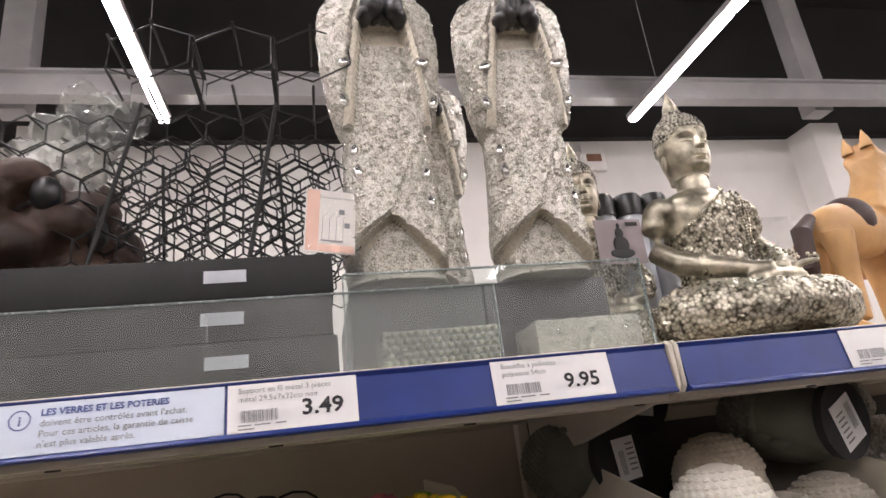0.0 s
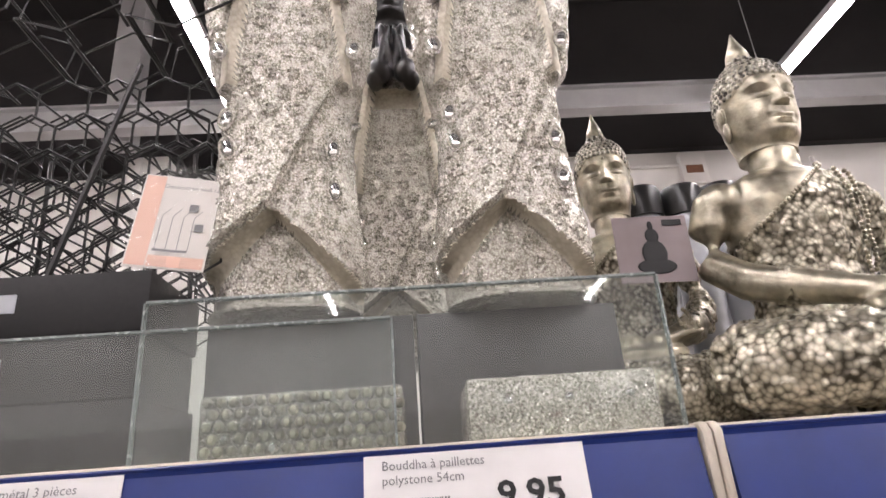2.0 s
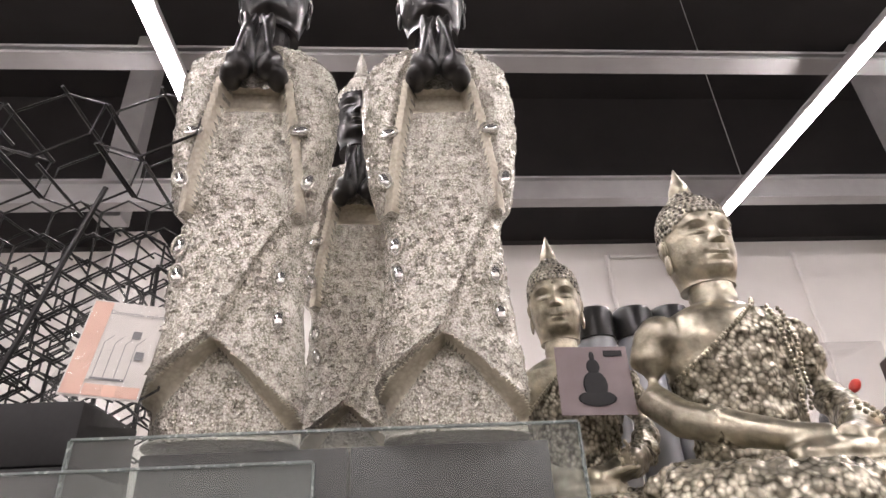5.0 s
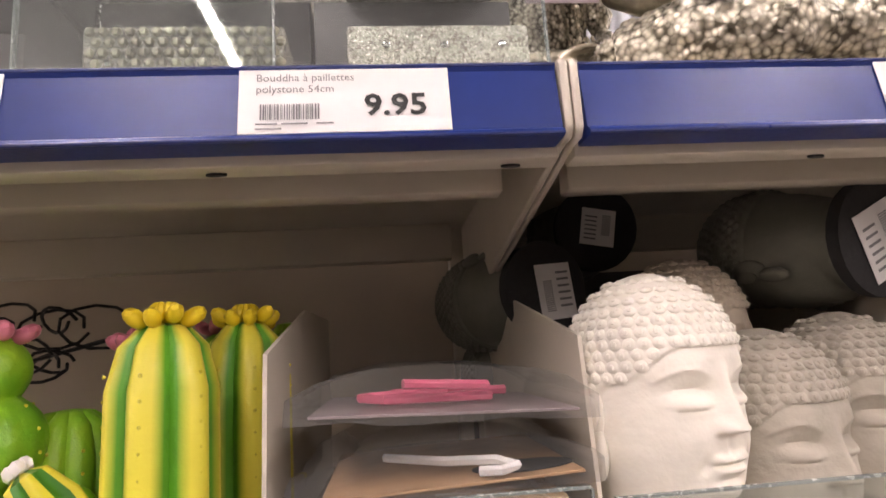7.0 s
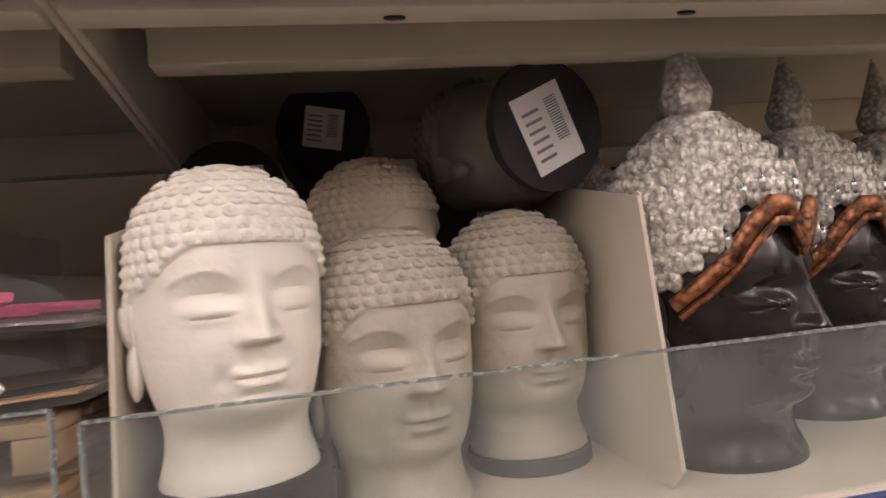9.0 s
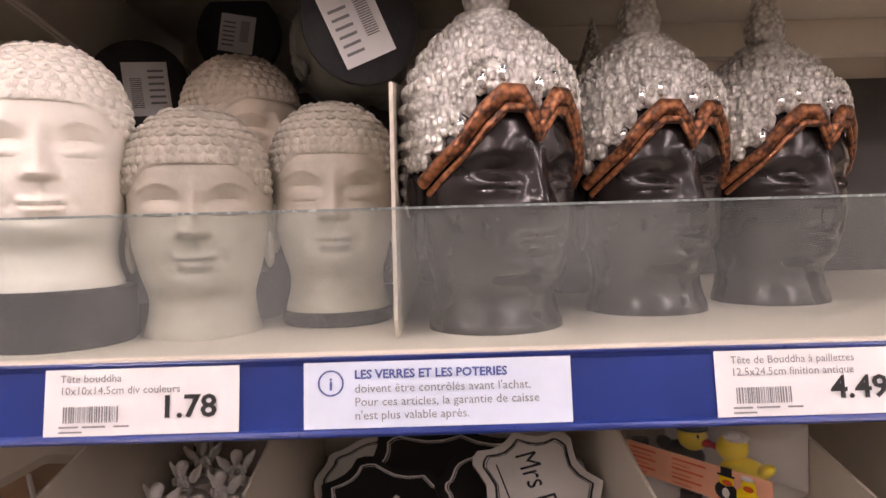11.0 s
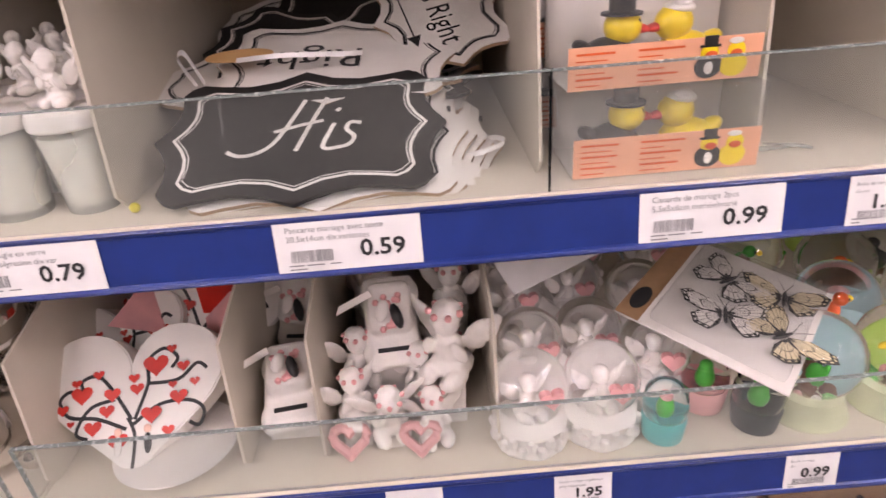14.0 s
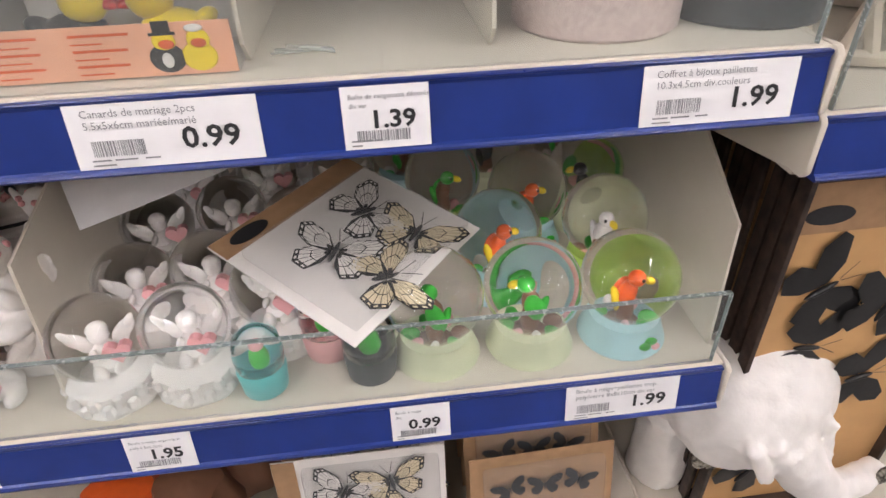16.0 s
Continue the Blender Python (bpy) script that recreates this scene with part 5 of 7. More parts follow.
def second_shelf():
    z = TOP_B
    t = thing("foam_plinth", "black foam pad under a white ceramic head", "pad", pose(0.047, 0.062, z))
    part("pad", lathe(bmesh.new(), [(0.04, 0), (0.041, 0.002), (0.041, 0.032), (0.039, 0.034)], 24), FELT, t)
    head(0.045, 0.061, z + 0.034, 24, WHITE_CER, "matt white ceramic head ornament with closed eyes", 1.0)
    head(0.123, 0.087, z, 16, GREY_CER, "grey ceramic head ornament with closed eyes")
    t = thing("foam_plinth", "thin black foam pad under a grey ceramic head", "pad", pose(0.205, 0.122, z))
    part("pad", lathe(bmesh.new(), [(0.037, 0), (0.038, 0.001), (0.038, 0.0085), (0.036, 0.0095)], 24), FELT, t)
    head(0.205, 0.122, z + 0.0095, 8, GREY_CER, "grey ceramic head ornament beside a shelf divider", 0.99)
    t = thing("foam_plinth", "black foam pad stack under a beige ceramic head", "pad", pose(0.125, 0.175, z))
    part("pad", lathe(bmesh.new(), [(0.042, 0), (0.042, 0.055), (0.04, 0.057)], 24), FELT, t)
    head(0.125, 0.175, z + 0.057, 52, BEIGE_CER, "beige ceramic head ornament turned to the side")
    # lying heads, stacked at the back
    lying_head(0.045, 0.255, z + 0.043, -20, -90, 30, "dark green grey ceramic head lying on its side")
    lying_head(0.12, 0.27, z + 0.043, 10, -90, 60, "dark green grey ceramic head lying on its side")
    lying_head(0.05, 0.27, z + 0.12, 15, -90, 90, "dark green grey ceramic head lying on its side")
    m = lying_head(0.032, 0.208, z + 0.192, 22, -92, 60, "dark green grey ceramic head lying with its base out")
    sticker(m @ pose(0.006, 0.0, -0.004, 90, 0, 60) @ rot(0, 55, 0), 0.035, 0.045)
    m = lying_head(0.098, 0.262, z + 0.252, 0, -88, 20, "dark green grey ceramic head lying with its base out")
    sticker(m @ pose(0.0, 0.004, -0.004, 90, 0, 20) @ rot(0, -30, 0), 0.032, 0.034)
    m = lying_head(0.232, 0.1, z + 0.198, 14, -84, 150, "dark green grey ceramic head lying across the others")
    sticker(m @ pose(0.004, 0.004, -0.004, 90, 0, 150) @ rot(0, 35, 0), 0.036, 0.048)
    # crowned dark heads
    face = bmesh.new()
    sculpted_head(face, Matrix.Diagonal((1.2, 1.15, 1.13, 1)), 0, 0, 120, 110, 0.0, False, 0.0)
    skull = len(face.verts)
    # copper heart-shaped band at the brow
    for s in (-1, 1):
        band = [(0.0, -0.0605, 0.148), (0.004, -0.0625, 0.154), (0.013, -0.0625, 0.1625), (0.024, -0.0585, 0.163), (0.036, -0.0515, 0.155), (0.047, -0.041, 0.141), (0.056, -0.029, 0.131), (0.0625, -0.012, 0.12)]
        tube(face, [(s * x, y, zz) for x, y, zz in band], 0.0042, 10, mi=1)
        tube(face, [(s * x * 0.93, y - 0.001, zz - 0.0065) for x, y, zz in band], 0.0022, 8, mi=1)
    # tall crown: rows of upright beaded knobs over a tapering cap
    tiers = ((0.106, 0.0615), (0.115, 0.0625), (0.124, 0.0635), (0.133, 0.064), (0.142, 0.064), (0.151, 0.0635), (0.16, 0.0625), (0.169, 0.06), (0.177, 0.0555), (0.185, 0.049), (0.192, 0.04), (0.198, 0.029))
    for k, (zz, rr) in enumerate(tiers):
        nn = max(9, int(2 * math.pi * rr / 0.0088))
        if zz > 0.165:
            lathe(face, [(rr * 0.94, -0.005), (rr * 0.95, 0.003), (rr * 0.84, 0.0095)], 32, (0, 0.004, zz), 1.0, 0.98, mi=2)
        for i in range(nn):
            a = 2 * math.pi * (i + 0.5 * (k % 2)) / nn
            fx = rr * math.cos(a)
            if math.sin(a) < 0.15 and zz < table([(0, 0.157), (0.013, 0.169), (0.026, 0.169), (0.038, 0.16), (0.049, 0.149), (0.057, 0.137), (0.065, 0.122)], abs(fx)):
                continue
            q = rot(0, 0, math.degrees(a))
            ell(face, (fx * 0.985, 0.004 + rr * 0.965 * math.sin(a), zz), (0.004, 0.0062, 0.0066), q, seg=6, mi=2)
            ell(face, (fx * 1.04, 0.004 + rr * 1.02 * math.sin(a), zz + 0.002), (0.003, 0.0026, 0.0028), q, seg=6, mi=2)
    # arched diadem with round stones
    for s in (-1, 1):
        for i in range(14):
            a = math.pi * i / 13
            ell(face, (s * (0.026 + 0.02 * math.cos(a)), -0.0555 + 0.0008 * (26 + 20 * math.cos(a)) * 0.35, 0.164 + 0.017 * math.sin(a)), (0.0026, 0.0026, 0.0026), seg=6, mi=2)
        for gx, gz in ((0.02, 0.172), (0.033, 0.169), (0.046, 0.15)):
            ell(face, (s * gx, -0.061 + gx * 0.4, gz), (0.0042, 0.002, 0.0042), seg=8, mi=3)
    ell(face, (0, -0.063, 0.167), (0.0036, 0.002, 0.0036), seg=8, mi=3)
    lathe(face, [(0.012, -0.006), (0.0095, 0.002), (0.0165, 0.008), (0.017, 0.014), (0.0125, 0.024), (0.0085, 0.032), (0.005, 0.04), (0.0008, 0.05)], 16, (0, 0.004, 0.205), mi=2, wave=lambda a, q: 1 + 0.09 * math.cos(8 * a + q * 200))
    face.verts.ensure_lookup_table()
    for v in face.verts[skull:]:
        v.co = (v.co.x * 0.87, v.co.y * 0.86, 0.118 + (v.co.z - 0.148) * (1.32 if v.co.z > 0.148 else 1.0))
    f = part("crowned_head", face, [MASK, COPPER, CROWN, GEM])
    lab = "black resin head with silver glitter crown and copper brow band"
    tagged(f, lab, "head ornament", "crowned heads")
    f.matrix_basis = pose(0.314, 0.081, z, 0, 0, 25)
    for x, y, rz in ((0.43, 0.135, 16), (0.538, 0.165, 16), (0.315, 0.24, 6), (0.43, 0.27, 10)):
        o = share("crowned_head", f.data, None, pose(x, y, z, 0, 0, rz))
        tagged(o, lab, "head ornament", "crowned heads")
    t = thing("brass_ornament", "tall dull brass ornament at the end of the row", "ornament", pose(0.68, 0.12, z))
    part("body", lathe(bmesh.new(), [(0.03, 0), (0.035, 0.02), (0.03, 0.16), (0.022, 0.2), (0.005, 0.22)], 20, wave=lambda a, q: 1 + 0.05 * math.cos(9 * a)), PEWTER, t)

    # cactus ornaments
    def cactus(x, y, h, r, kind, flower, ribs=8):
        t = thing("cactus_ornament", "green and yellow painted resin cactus with flowers", "cactus ornament", pose(x, y, z, 0, 0, 17 * ribs + 900 * x), "cactus ornaments")
        b = bmesh.new()
        prof = [(r * 0.8, 0), (r, h * 0.08), (r * 1.02, h * 0.5), (r, h * 0.8), (r * 0.8, h * 0.93), (r * 0.45, h * 0.99), (r * 0.1, h)]
        seg = ribs * 8
        if kind == "b":
            for zc, rc in ((h * 0.27, r * 1.3), (h * 0.66, r * 1.08), (h * 0.9, r * 0.72)):
                ell(b, (0, 0, zc), (rc, rc, min(rc, zc * 0.99)), seg=20)
            ell(b, (r * 1.0, -r * 0.3, h * 0.6), (r * 0.62, r * 0.6, r * 0.7), seg=16)
            b = fused(b, 0.0018, 1)
        elif kind == "y":
            lathe(b, prof, seg, wave=lambda a, q: 1.1 - 0.3 * (1 - abs(math.cos(a * ribs / 2))) ** 1.3)
        else:
            lathe(b, prof, seg, wave=lambda a, q: 1 + 0.13 * abs(math.cos(a * ribs / 2)) ** 0.7 - 0.08)
        part("body", b, STRIPED if kind == "y" else CACTUS, t)
        b = bmesh.new()
        for i in range(ribs):
            a = 2 * math.pi * i / ribs
            for k in range(int(h / 0.012)):
                q = h * 0.06 + k * 0.012
                if q < h * 0.86:
                    w = r * (1.09 if kind == "y" else 1.05)
                    if kind == "b":
                        w = r * max(1.3 * math.sqrt(max(0.0, 1 - ((q - h * 0.27) / (r * 1.3)) ** 2)), 1.08 * math.sqrt(max(0.0, 1 - ((q - h * 0.66) / (r * 1.08)) ** 2)))
                    ell(b, (w * math.cos(a), w * math.sin(a), q), 0.0011, seg=5)
        tagged(part("spine", b, CACTUS_Y, t, "small moulded spines"), kind="stuff")
        if flower:
            b = bmesh.new()
            for i in range(9):
                a = 2 * math.pi * i / 9
                ell(b, (r * 0.6 * math.cos(a), r * 0.6 * math.sin(a), h + 0.002 + 0.002 * (i % 2)), (0.0066, 0.0044, 0.0046), rot(0, -30, math.degrees(a)), seg=8)
                ell(b, (r * 0.2 * math.cos(a), r * 0.2 * math.sin(a), h + 0.006), (0.004, 0.003, 0.0055), rot(0, -20, math.degrees(a)), seg=8)
            part("flower", b, PETAL_Y if flower == "y" else PETAL_P, t)
    cactus(-0.217, 0.062, 0.168, 0.025, "y", "y", 6)
    cactus(-0.188, 0.117, 0.17, 0.025, "y", "y", 6)
    cactus(-0.255, 0.13, 0.16, 0.022, "b", "p", 7)
    cactus(-0.20, 0.185, 0.17, 0.022, "b", "y", 7)
    cactus(-0.312, 0.08, 0.165, 0.027, "b", "p", 7)
    cactus(-0.285, 0.11, 0.125, 0.026, "g", "", 10)
    cactus(-0.262, 0.06, 0.085, 0.021, "b", "", 7)
    cactus(-0.325, 0.05, 0.07, 0.03, "g", "", 10)
    cactus(-0.36, 0.12, 0.15, 0.03, "g", "p", 9)
    cactus(-0.235, 0.24, 0.172, 0.022, "b", "p", 7)
    cactus(-0.185, 0.27, 0.178, 0.02, "g", "", 9)
    # side arm leaning out of the tall one
    t = thing("cactus_arm_ornament", "small striped cactus arm with a white flower", "cactus ornament", pose(-0.242, 0.048, z + 0.055, 0, -38, 0))
    b = lathe(bmesh.new(), [(0.008, 0), (0.014, 0.012), (0.0145, 0.035), (0.01, 0.052), (0.002, 0.057)], 48, wave=lambda a, q: 1 + 0.12 * math.cos(6 * a))
    paint(b, lambda c, n: 1 if math.cos(6 * math.atan2(c.y, c.x)) > 0.3 else 0)
    part("body", b, [CACTUS_D, CACTUS_Y], t)
    b = bmesh.new()
    for i in range(6):
        a = i * math.pi / 3
        ell(b, (0.004 * math.cos(a), 0.004 * math.sin(a), 0.059), (0.004, 0.003, 0.004), seg=6)
    part("flower", b, POLY_WHITE, t, "white flower")
    # coil of dark wire behind
    t = thing("wire_coil", "tangle of thin black wire behind the cacti", "wire", pose(-0.365, 0.22, z + 0.15))
    r = random.Random(5)
    w = bmesh.new()
    for i in range(9):
        cx, cz, q = r.uniform(-0.05, 0.05), r.uniform(0, 0.04), r.uniform(0.012, 0.025)
        tube(w, [(cx + q * math.cos(a * 0.55), 0.01 * math.sin(a * 0.7 + i), cz + 0.7 * q * math.sin(a * 0.55)) for a in range(12)], 0.0013, 5)
    tube(w, [(-0.06, 0, -0.16), (-0.03, 0, 0.0), (0.05, 0.01, 0.02)], 0.002, 5)
    part("strand", w, WIRE, t)

    # stack of bagged coat hooks and slatted wood
    def bag(bm, x0, x1, y0, y1, z0, z1, amp=0.004):
        bmesh.ops.create_cube(bm, size=1)
        bmesh.ops.subdivide_edges(bm, edges=bm.edges[:], cuts=9, use_grid_fill=True)
        for v in bm.verts:
            p = Vector((x0 + (v.co.x + 0.5) * (x1 - x0), y0 + (v.co.y + 0.5) * (y1 - y0), z0 + (v.co.z + 0.5) * (z1 - z0)))
            k = abs(v.co.x) * 2
            p.z = z0 + (p.z - z0) * (1 - 0.6 * k ** 3)
            v.co = p + Vector((noise.noise(p * 45), noise.noise(p * 45 + Vector((9, 0, 0))), noise.noise(p * 45 + Vector((0, 9, 0))))) * amp
        return bm
    for i in range(3):
        zz = z + 0.0005 + i * 0.027
        t = thing("slatted_wood_pack", "bagged pale wooden slat stand", "wood pack", pose(0, 0, zz), "wood packs")
        for k in range(4):
            yk = 0.022 + k * 0.042
            part("slat", box(bmesh.new(), -0.135 + 0.003 * i, -0.02, yk, yk + 0.03, 0.014, 0.02, 0.0008), WOOD, t)
        for xk in (-0.125, -0.08, -0.035):
            part("foot", box(bmesh.new(), xk, xk + 0.015, 0.022, 0.17, 0.0, 0.0138, 0.0008), WOOD, t)
        c = part("bag", bag(bmesh.new(), -0.145, -0.01, 0.015, 0.185, 0.0, 0.0265, 0.0025), CLEAR, t, "clear creased bag")
        c.visible_shadow = False
    for i, (mm, zz, tl) in enumerate(((BOARD_W, z + 0.084, "white"), (PINK, z + 0.112, "pink"))):
        t = thing("hook_pack", "bagged " + tl + " plastic hook hanger on a dark card", "hook pack", pose(0, 0, zz, 0, -2 + 4 * i, 0), "hook packs")
        part("card", box(bmesh.new(), -0.135 - 0.005 * i, -0.01, 0.025, 0.16, 0.0, 0.0012), KRAFT if i == 0 else MAUVE_CARD, t, smooth=False)
        b = bmesh.new()
        if i:
            tube(b, [(-0.095, 0.045, 0.014), (-0.05, 0.06, 0.012), (-0.068, 0.085, 0.009), (-0.118, 0.07, 0.006), (-0.105, 0.05, 0.006), (-0.045, 0.075, 0.005)], 0.0026, 6)
            tube(b, [(-0.1, 0.1, 0.006), (-0.03, 0.11, 0.006)], 0.003, 6)
            part("hanger", b, PINK, t)
        else:
            tube(b, [(-0.105, 0.1, 0.005), (-0.075, 0.05, 0.008), (-0.05, 0.038, 0.008), (-0.042, 0.03, 0.006), (-0.05, 0.026, 0.005), (-0.06, 0.03, 0.005)], 0.0026, 6)
            part("hanger", b, RIBBON, t)
            p = lathe(bmesh.new(), [(0.022, 0), (0.022, 0.0006)], 24, (-0.035, 0.05, 0.0014), 1.2, 0.7)
            part("badge", p, INK, t, "black oval badge")
        c = part("bag", bag(bmesh.new(), -0.15, -0.004, 0.012, 0.175, -0.002, 0.024, 0.003), CLEAR, t, "clear creased bag")
        c.visible_shadow = False
    # leaning carton at the far left of the lower bay
    t = thing("dark_pouch", "dark folded pouch lying on the shelf", "pouch", pose(-0.45, 0.12, z))
    part("body", bag(bmesh.new(), -0.06, 0.06, -0.06, 0.1, 0, 0.07, 0.006), POUCH, t)


second_shelf()


# ---- third shelf: wedding goods ----
def small_angel(bm, m, mi=0, k=1.0):
    """Kneeling winged figurine as a plain white shape, about 3.6 cm high."""
    def e(c, r, q=None):
        ell(bm, m @ (Vector(c) * k), tuple(v * k for v in r), m.to_3x3().to_4x4() @ (q if q else Matrix()), 10, mi)
    e((0, 0.002, 0.006), (0.010, 0.010, 0.006))
    e((-0.006, -0.007, 0.0045), (0.0045, 0.008, 0.004), rot(0, 0, 15))
    e((0.006, -0.007, 0.0045), (0.0045, 0.008, 0.004), rot(0, 0, -15))
    e((0, 0, 0.015), (0.007, 0.006, 0.009))
    e((0, -0.001, 0.029), (0.0066, 0.0064, 0.0068))
    e((0, 0.001, 0.0315), (0.007, 0.0068, 0.0058))
    e((-0.007, -0.004, 0.0165), (0.0026, 0.003, 0.0065), rot(25, 20, 0))
    e((0.007, -0.004, 0.0165), (0.0026, 0.003, 0.0065), rot(25, -20, 0))
    for s in (-1, 1):
        e((0.013 * s, 0.006, 0.0225), (0.0095, 0.0017, 0.0055), rot(0, -40 * s, 15 * s))
        e((0.0095 * s, 0.006, 0.0165), (0.0055, 0.0018, 0.004), rot(0, -15 * s, 15 * s))
        e((0.0185 * s, 0.006, 0.0285), (0.0055, 0.0013, 0.003), rot(0, -55 * s, 15 * s))


def angel_skin(k):
    b = bmesh.new()
    small_angel(b, Matrix(), 0, k)
    return fused(b, 0.0009 * k, 1)


def candle():
    t = thing("angel_candle", "white angel figurine on a glass candle jar", "candle", group="angel candles")
    g = part("jar", lathe(bmesh.new(), [(0.0195, 0), (0.0205, 0.002), (0.0262, 0.058), (0.0268, 0.062)], 28), FROST, t, "clear frosted glass jar")
    g.visible_shadow = False
    part("wax", lathe(bmesh.new(), [(0.0185, 0.006), (0.0242, 0.054), (0.0235, 0.056)], 28), WAX, t, "white candle wax")
    part("lid", lathe(bmesh.new(), [(0.026, 0.0605), (0.0278, 0.062), (0.0278, 0.069), (0.0262, 0.0725), (0.014, 0.074)], 28), POLY_WHITE, t, "white resin lid")
    b = angel_skin(1.05)
    bmesh.ops.translate(b, verts=b.verts[:], vec=(0, 0, 0.0735))
    a = part("figurine", b, POLY_WHITE, t, "white winged figurine")
    s = bmesh.new()
    ribbon_line(s, [(0.0045 * (1 if i % 2 else 0.45) * math.sin(i * math.pi / 5), 0.09 + 0.0045 * (1 if i % 2 else 0.45) * math.cos(i * math.pi / 5)) for i in range(10)], 0.0006, -0.0068, True)
    part("star", s, PEWTER, a, "silver star")
    return t


def plaque(kind="h", w=0.205, h=0.135):
    """Outline of a wedding sign: bracket-shaped sides and scalloped corners."""
    pts = []
    n = 10
    for q in range(4):
        sx = (1, -1, -1, 1)[q]
        sz = (1, 1, -1, -1)[q]
        seg = []
        for i in range(n + 1):
            u = i / n
            # from the middle of the side to the corner, to the middle of the head
            if u < 0.4:
                v = u / 0.4
                x = w / 2 - 0.012 + 0.012 * (1 - v) ** 2 - 0.004 * math.sin(v * math.pi)
                z = h * 0.36 * v
            elif u < 0.65:
                v = (u - 0.4) / 0.25
                x = w / 2 - 0.012 + 0.008 * math.sin(v * math.pi / 2) - 0.026 * v
                z = h * 0.36 + h * 0.1 * math.sin(v * math.pi / 2 + 0.2)
            else:
                v = (u - 0.65) / 0.35
                x = (w / 2 - 0.03) * (1 - v)
                z = h * 0.455 - 0.006 * math.sin(v * math.pi) + 0.008 * v ** 3
            seg.append((x * sx, z * sz))
        pts += seg if q in (0, 2) else seg[::-1]
    out = []
    for p in pts:
        if not out or (Vector(p) - Vector(out[-1])).length > 0.0012:
            out.append(p)
    return out


def rounded_plaque(w=0.17, h=0.125):
    pts = []
    for i in range(64):
        a = 2 * math.pi * i / 64
        k = 1 + 0.055 * math.cos(4 * a) * (1 if abs(math.cos(2 * a)) > 0.3 else 0.4) + 0.03 * math.cos(8 * a)
        c, s = math.cos(a), math.sin(a)
        pts.append((w / 2 * k * math.copysign(abs(c) ** 0.72, c), h / 2 * k * math.copysign(abs(s) ** 0.72, s)))
    return pts


def sign(m, black, text="", shape="a", size=0.05, lab="", t_rot=0, sq=1.0, w=0.205, h=0.135, dx=0.0):
    t = thing("wedding_sign", lab or ("black" if black else "white") + " wooden wedding sign with a drawn border in a loose pile", "sign", m, "wedding signs")
    out = plaque(w=w, h=h) if shape == "a" else rounded_plaque(w, h)
    b = bmesh.new()
    prism(b, out, 0.003, None, 0, 1)
    part("board", b, [BOARD_B if black else BOARD_W, MDF if not black else BOARD_B], t, smooth=False)
    b = bmesh.new()
    ribbon_line(b, [(x * 0.86, z * 0.82) for x, z in out], 0.0022, -0.0006, True)
    ribbon_line(b, [(x * 0.83, z * 0.775) for x, z in out], 0.0008, -0.0006, True)
    part("border", b, BOARD_W if black else INK, t, smooth=False)
    if text:
        b = bmesh.new()
        if text == "His":
            strokes = ([(0.002, 0.039), (-0.009, 0.011), (-0.02, -0.012), (-0.032, -0.022), (-0.046, -0.024), (-0.056, -0.018)], [(0.02, 0.04), (0.009, 0.011), (-0.002, -0.023)], [(-0.021, 0.001), (0.0, 0.007), (0.018, 0.011)],
                       [(0.027, 0.0065), (0.019, -0.018), (0.022, -0.023), (0.028, -0.0227), (0.039, -0.02), (0.0432, -0.011), (0.037, -0.002), (0.04, 0.006), (0.0486, 0.0045)], [(0.0285, 0.021), (0.031, 0.025)])
            for pts in strokes:
                pts = [Vector(p) for p in pts]
                fine = []
                for i in range(len(pts) - 1):
                    p0, p1, p2, p3 = pts[max(0, i - 1)], pts[i], pts[i + 1], pts[min(len(pts) - 1, i + 2)]
                    fine += [tuple(0.5 * ((2 * p1) + (p2 - p0) * u + (2 * p0 - 5 * p1 + 4 * p2 - p3) * u * u + (3 * p1 - p0 - 3 * p2 + p3) * u ** 3)) for u in (0, 0.25, 0.5, 0.75)]
                ribbon_line(b, [(0.88 * p[0], 0.88 * p[1]) for p in fine + [tuple(pts[-1])]], 0.0032, -0.0008)
        else:
            words(b, text, dx, -size * 0.3, size, -0.0008, 0, "CENTER", sq, Matrix.Rotation(radians(t_rot), 4, "Y"))
        if text == "Mrs Right":
            tube(b, [(-0.045, -0.0008, -0.028), (0.03, -0.0008, -0.028)], 0.0007, 4)
            prism(b, [(0.03, -0.022), (0.044, -0.028), (0.03, -0.034)], 0.0002, Matrix.Translation((0, -0.0009, 0)))
        part("lettering", b, BOARD_W if black else INK, t, "lettering", smooth=False)
    return t


def ribbon_loop(pts, w=0.0038):
    t = thing("ribbon", "white satin ribbon loop of a wedding sign", "ribbon", group="sign ribbons")
    b = bmesh.new()
    pts = [Vector(p) for p in pts]
    fine = []
    for i in range(len(pts) - 1):
        p0, p1, p2, p3 = pts[max(0, i - 1)], pts[i], pts[i + 1], pts[min(len(pts) - 1, i + 2)]
        for k in range(6):
            u = k / 6
            fine.append(0.5 * ((2 * p1) + (p2 - p0) * u + (2 * p0 - 5 * p1 + 4 * p2 - p3) * u * u + (3 * p1 - p0 - 3 * p2 + p3) * u ** 3))
    fine.append(pts[-1])
    prev = None
    for i, p in enumerate(fine):
        side = Vector((0.2, 0.4, 0.9)).normalized() * w / 2
        cur = (b.verts.new(p - side), b.verts.new(p + side), b.verts.new(p + side + Vector((0, 0.0005, 0))), b.verts.new(p - side + Vector((0, 0.0005, 0))))
        if prev:
            for k in range(4):
                b.faces.new((prev[k], cur[k], cur[(k + 1) % 4], prev[(k + 1) % 4]))
        prev = cur
    part("band", b, RIBBON, t)


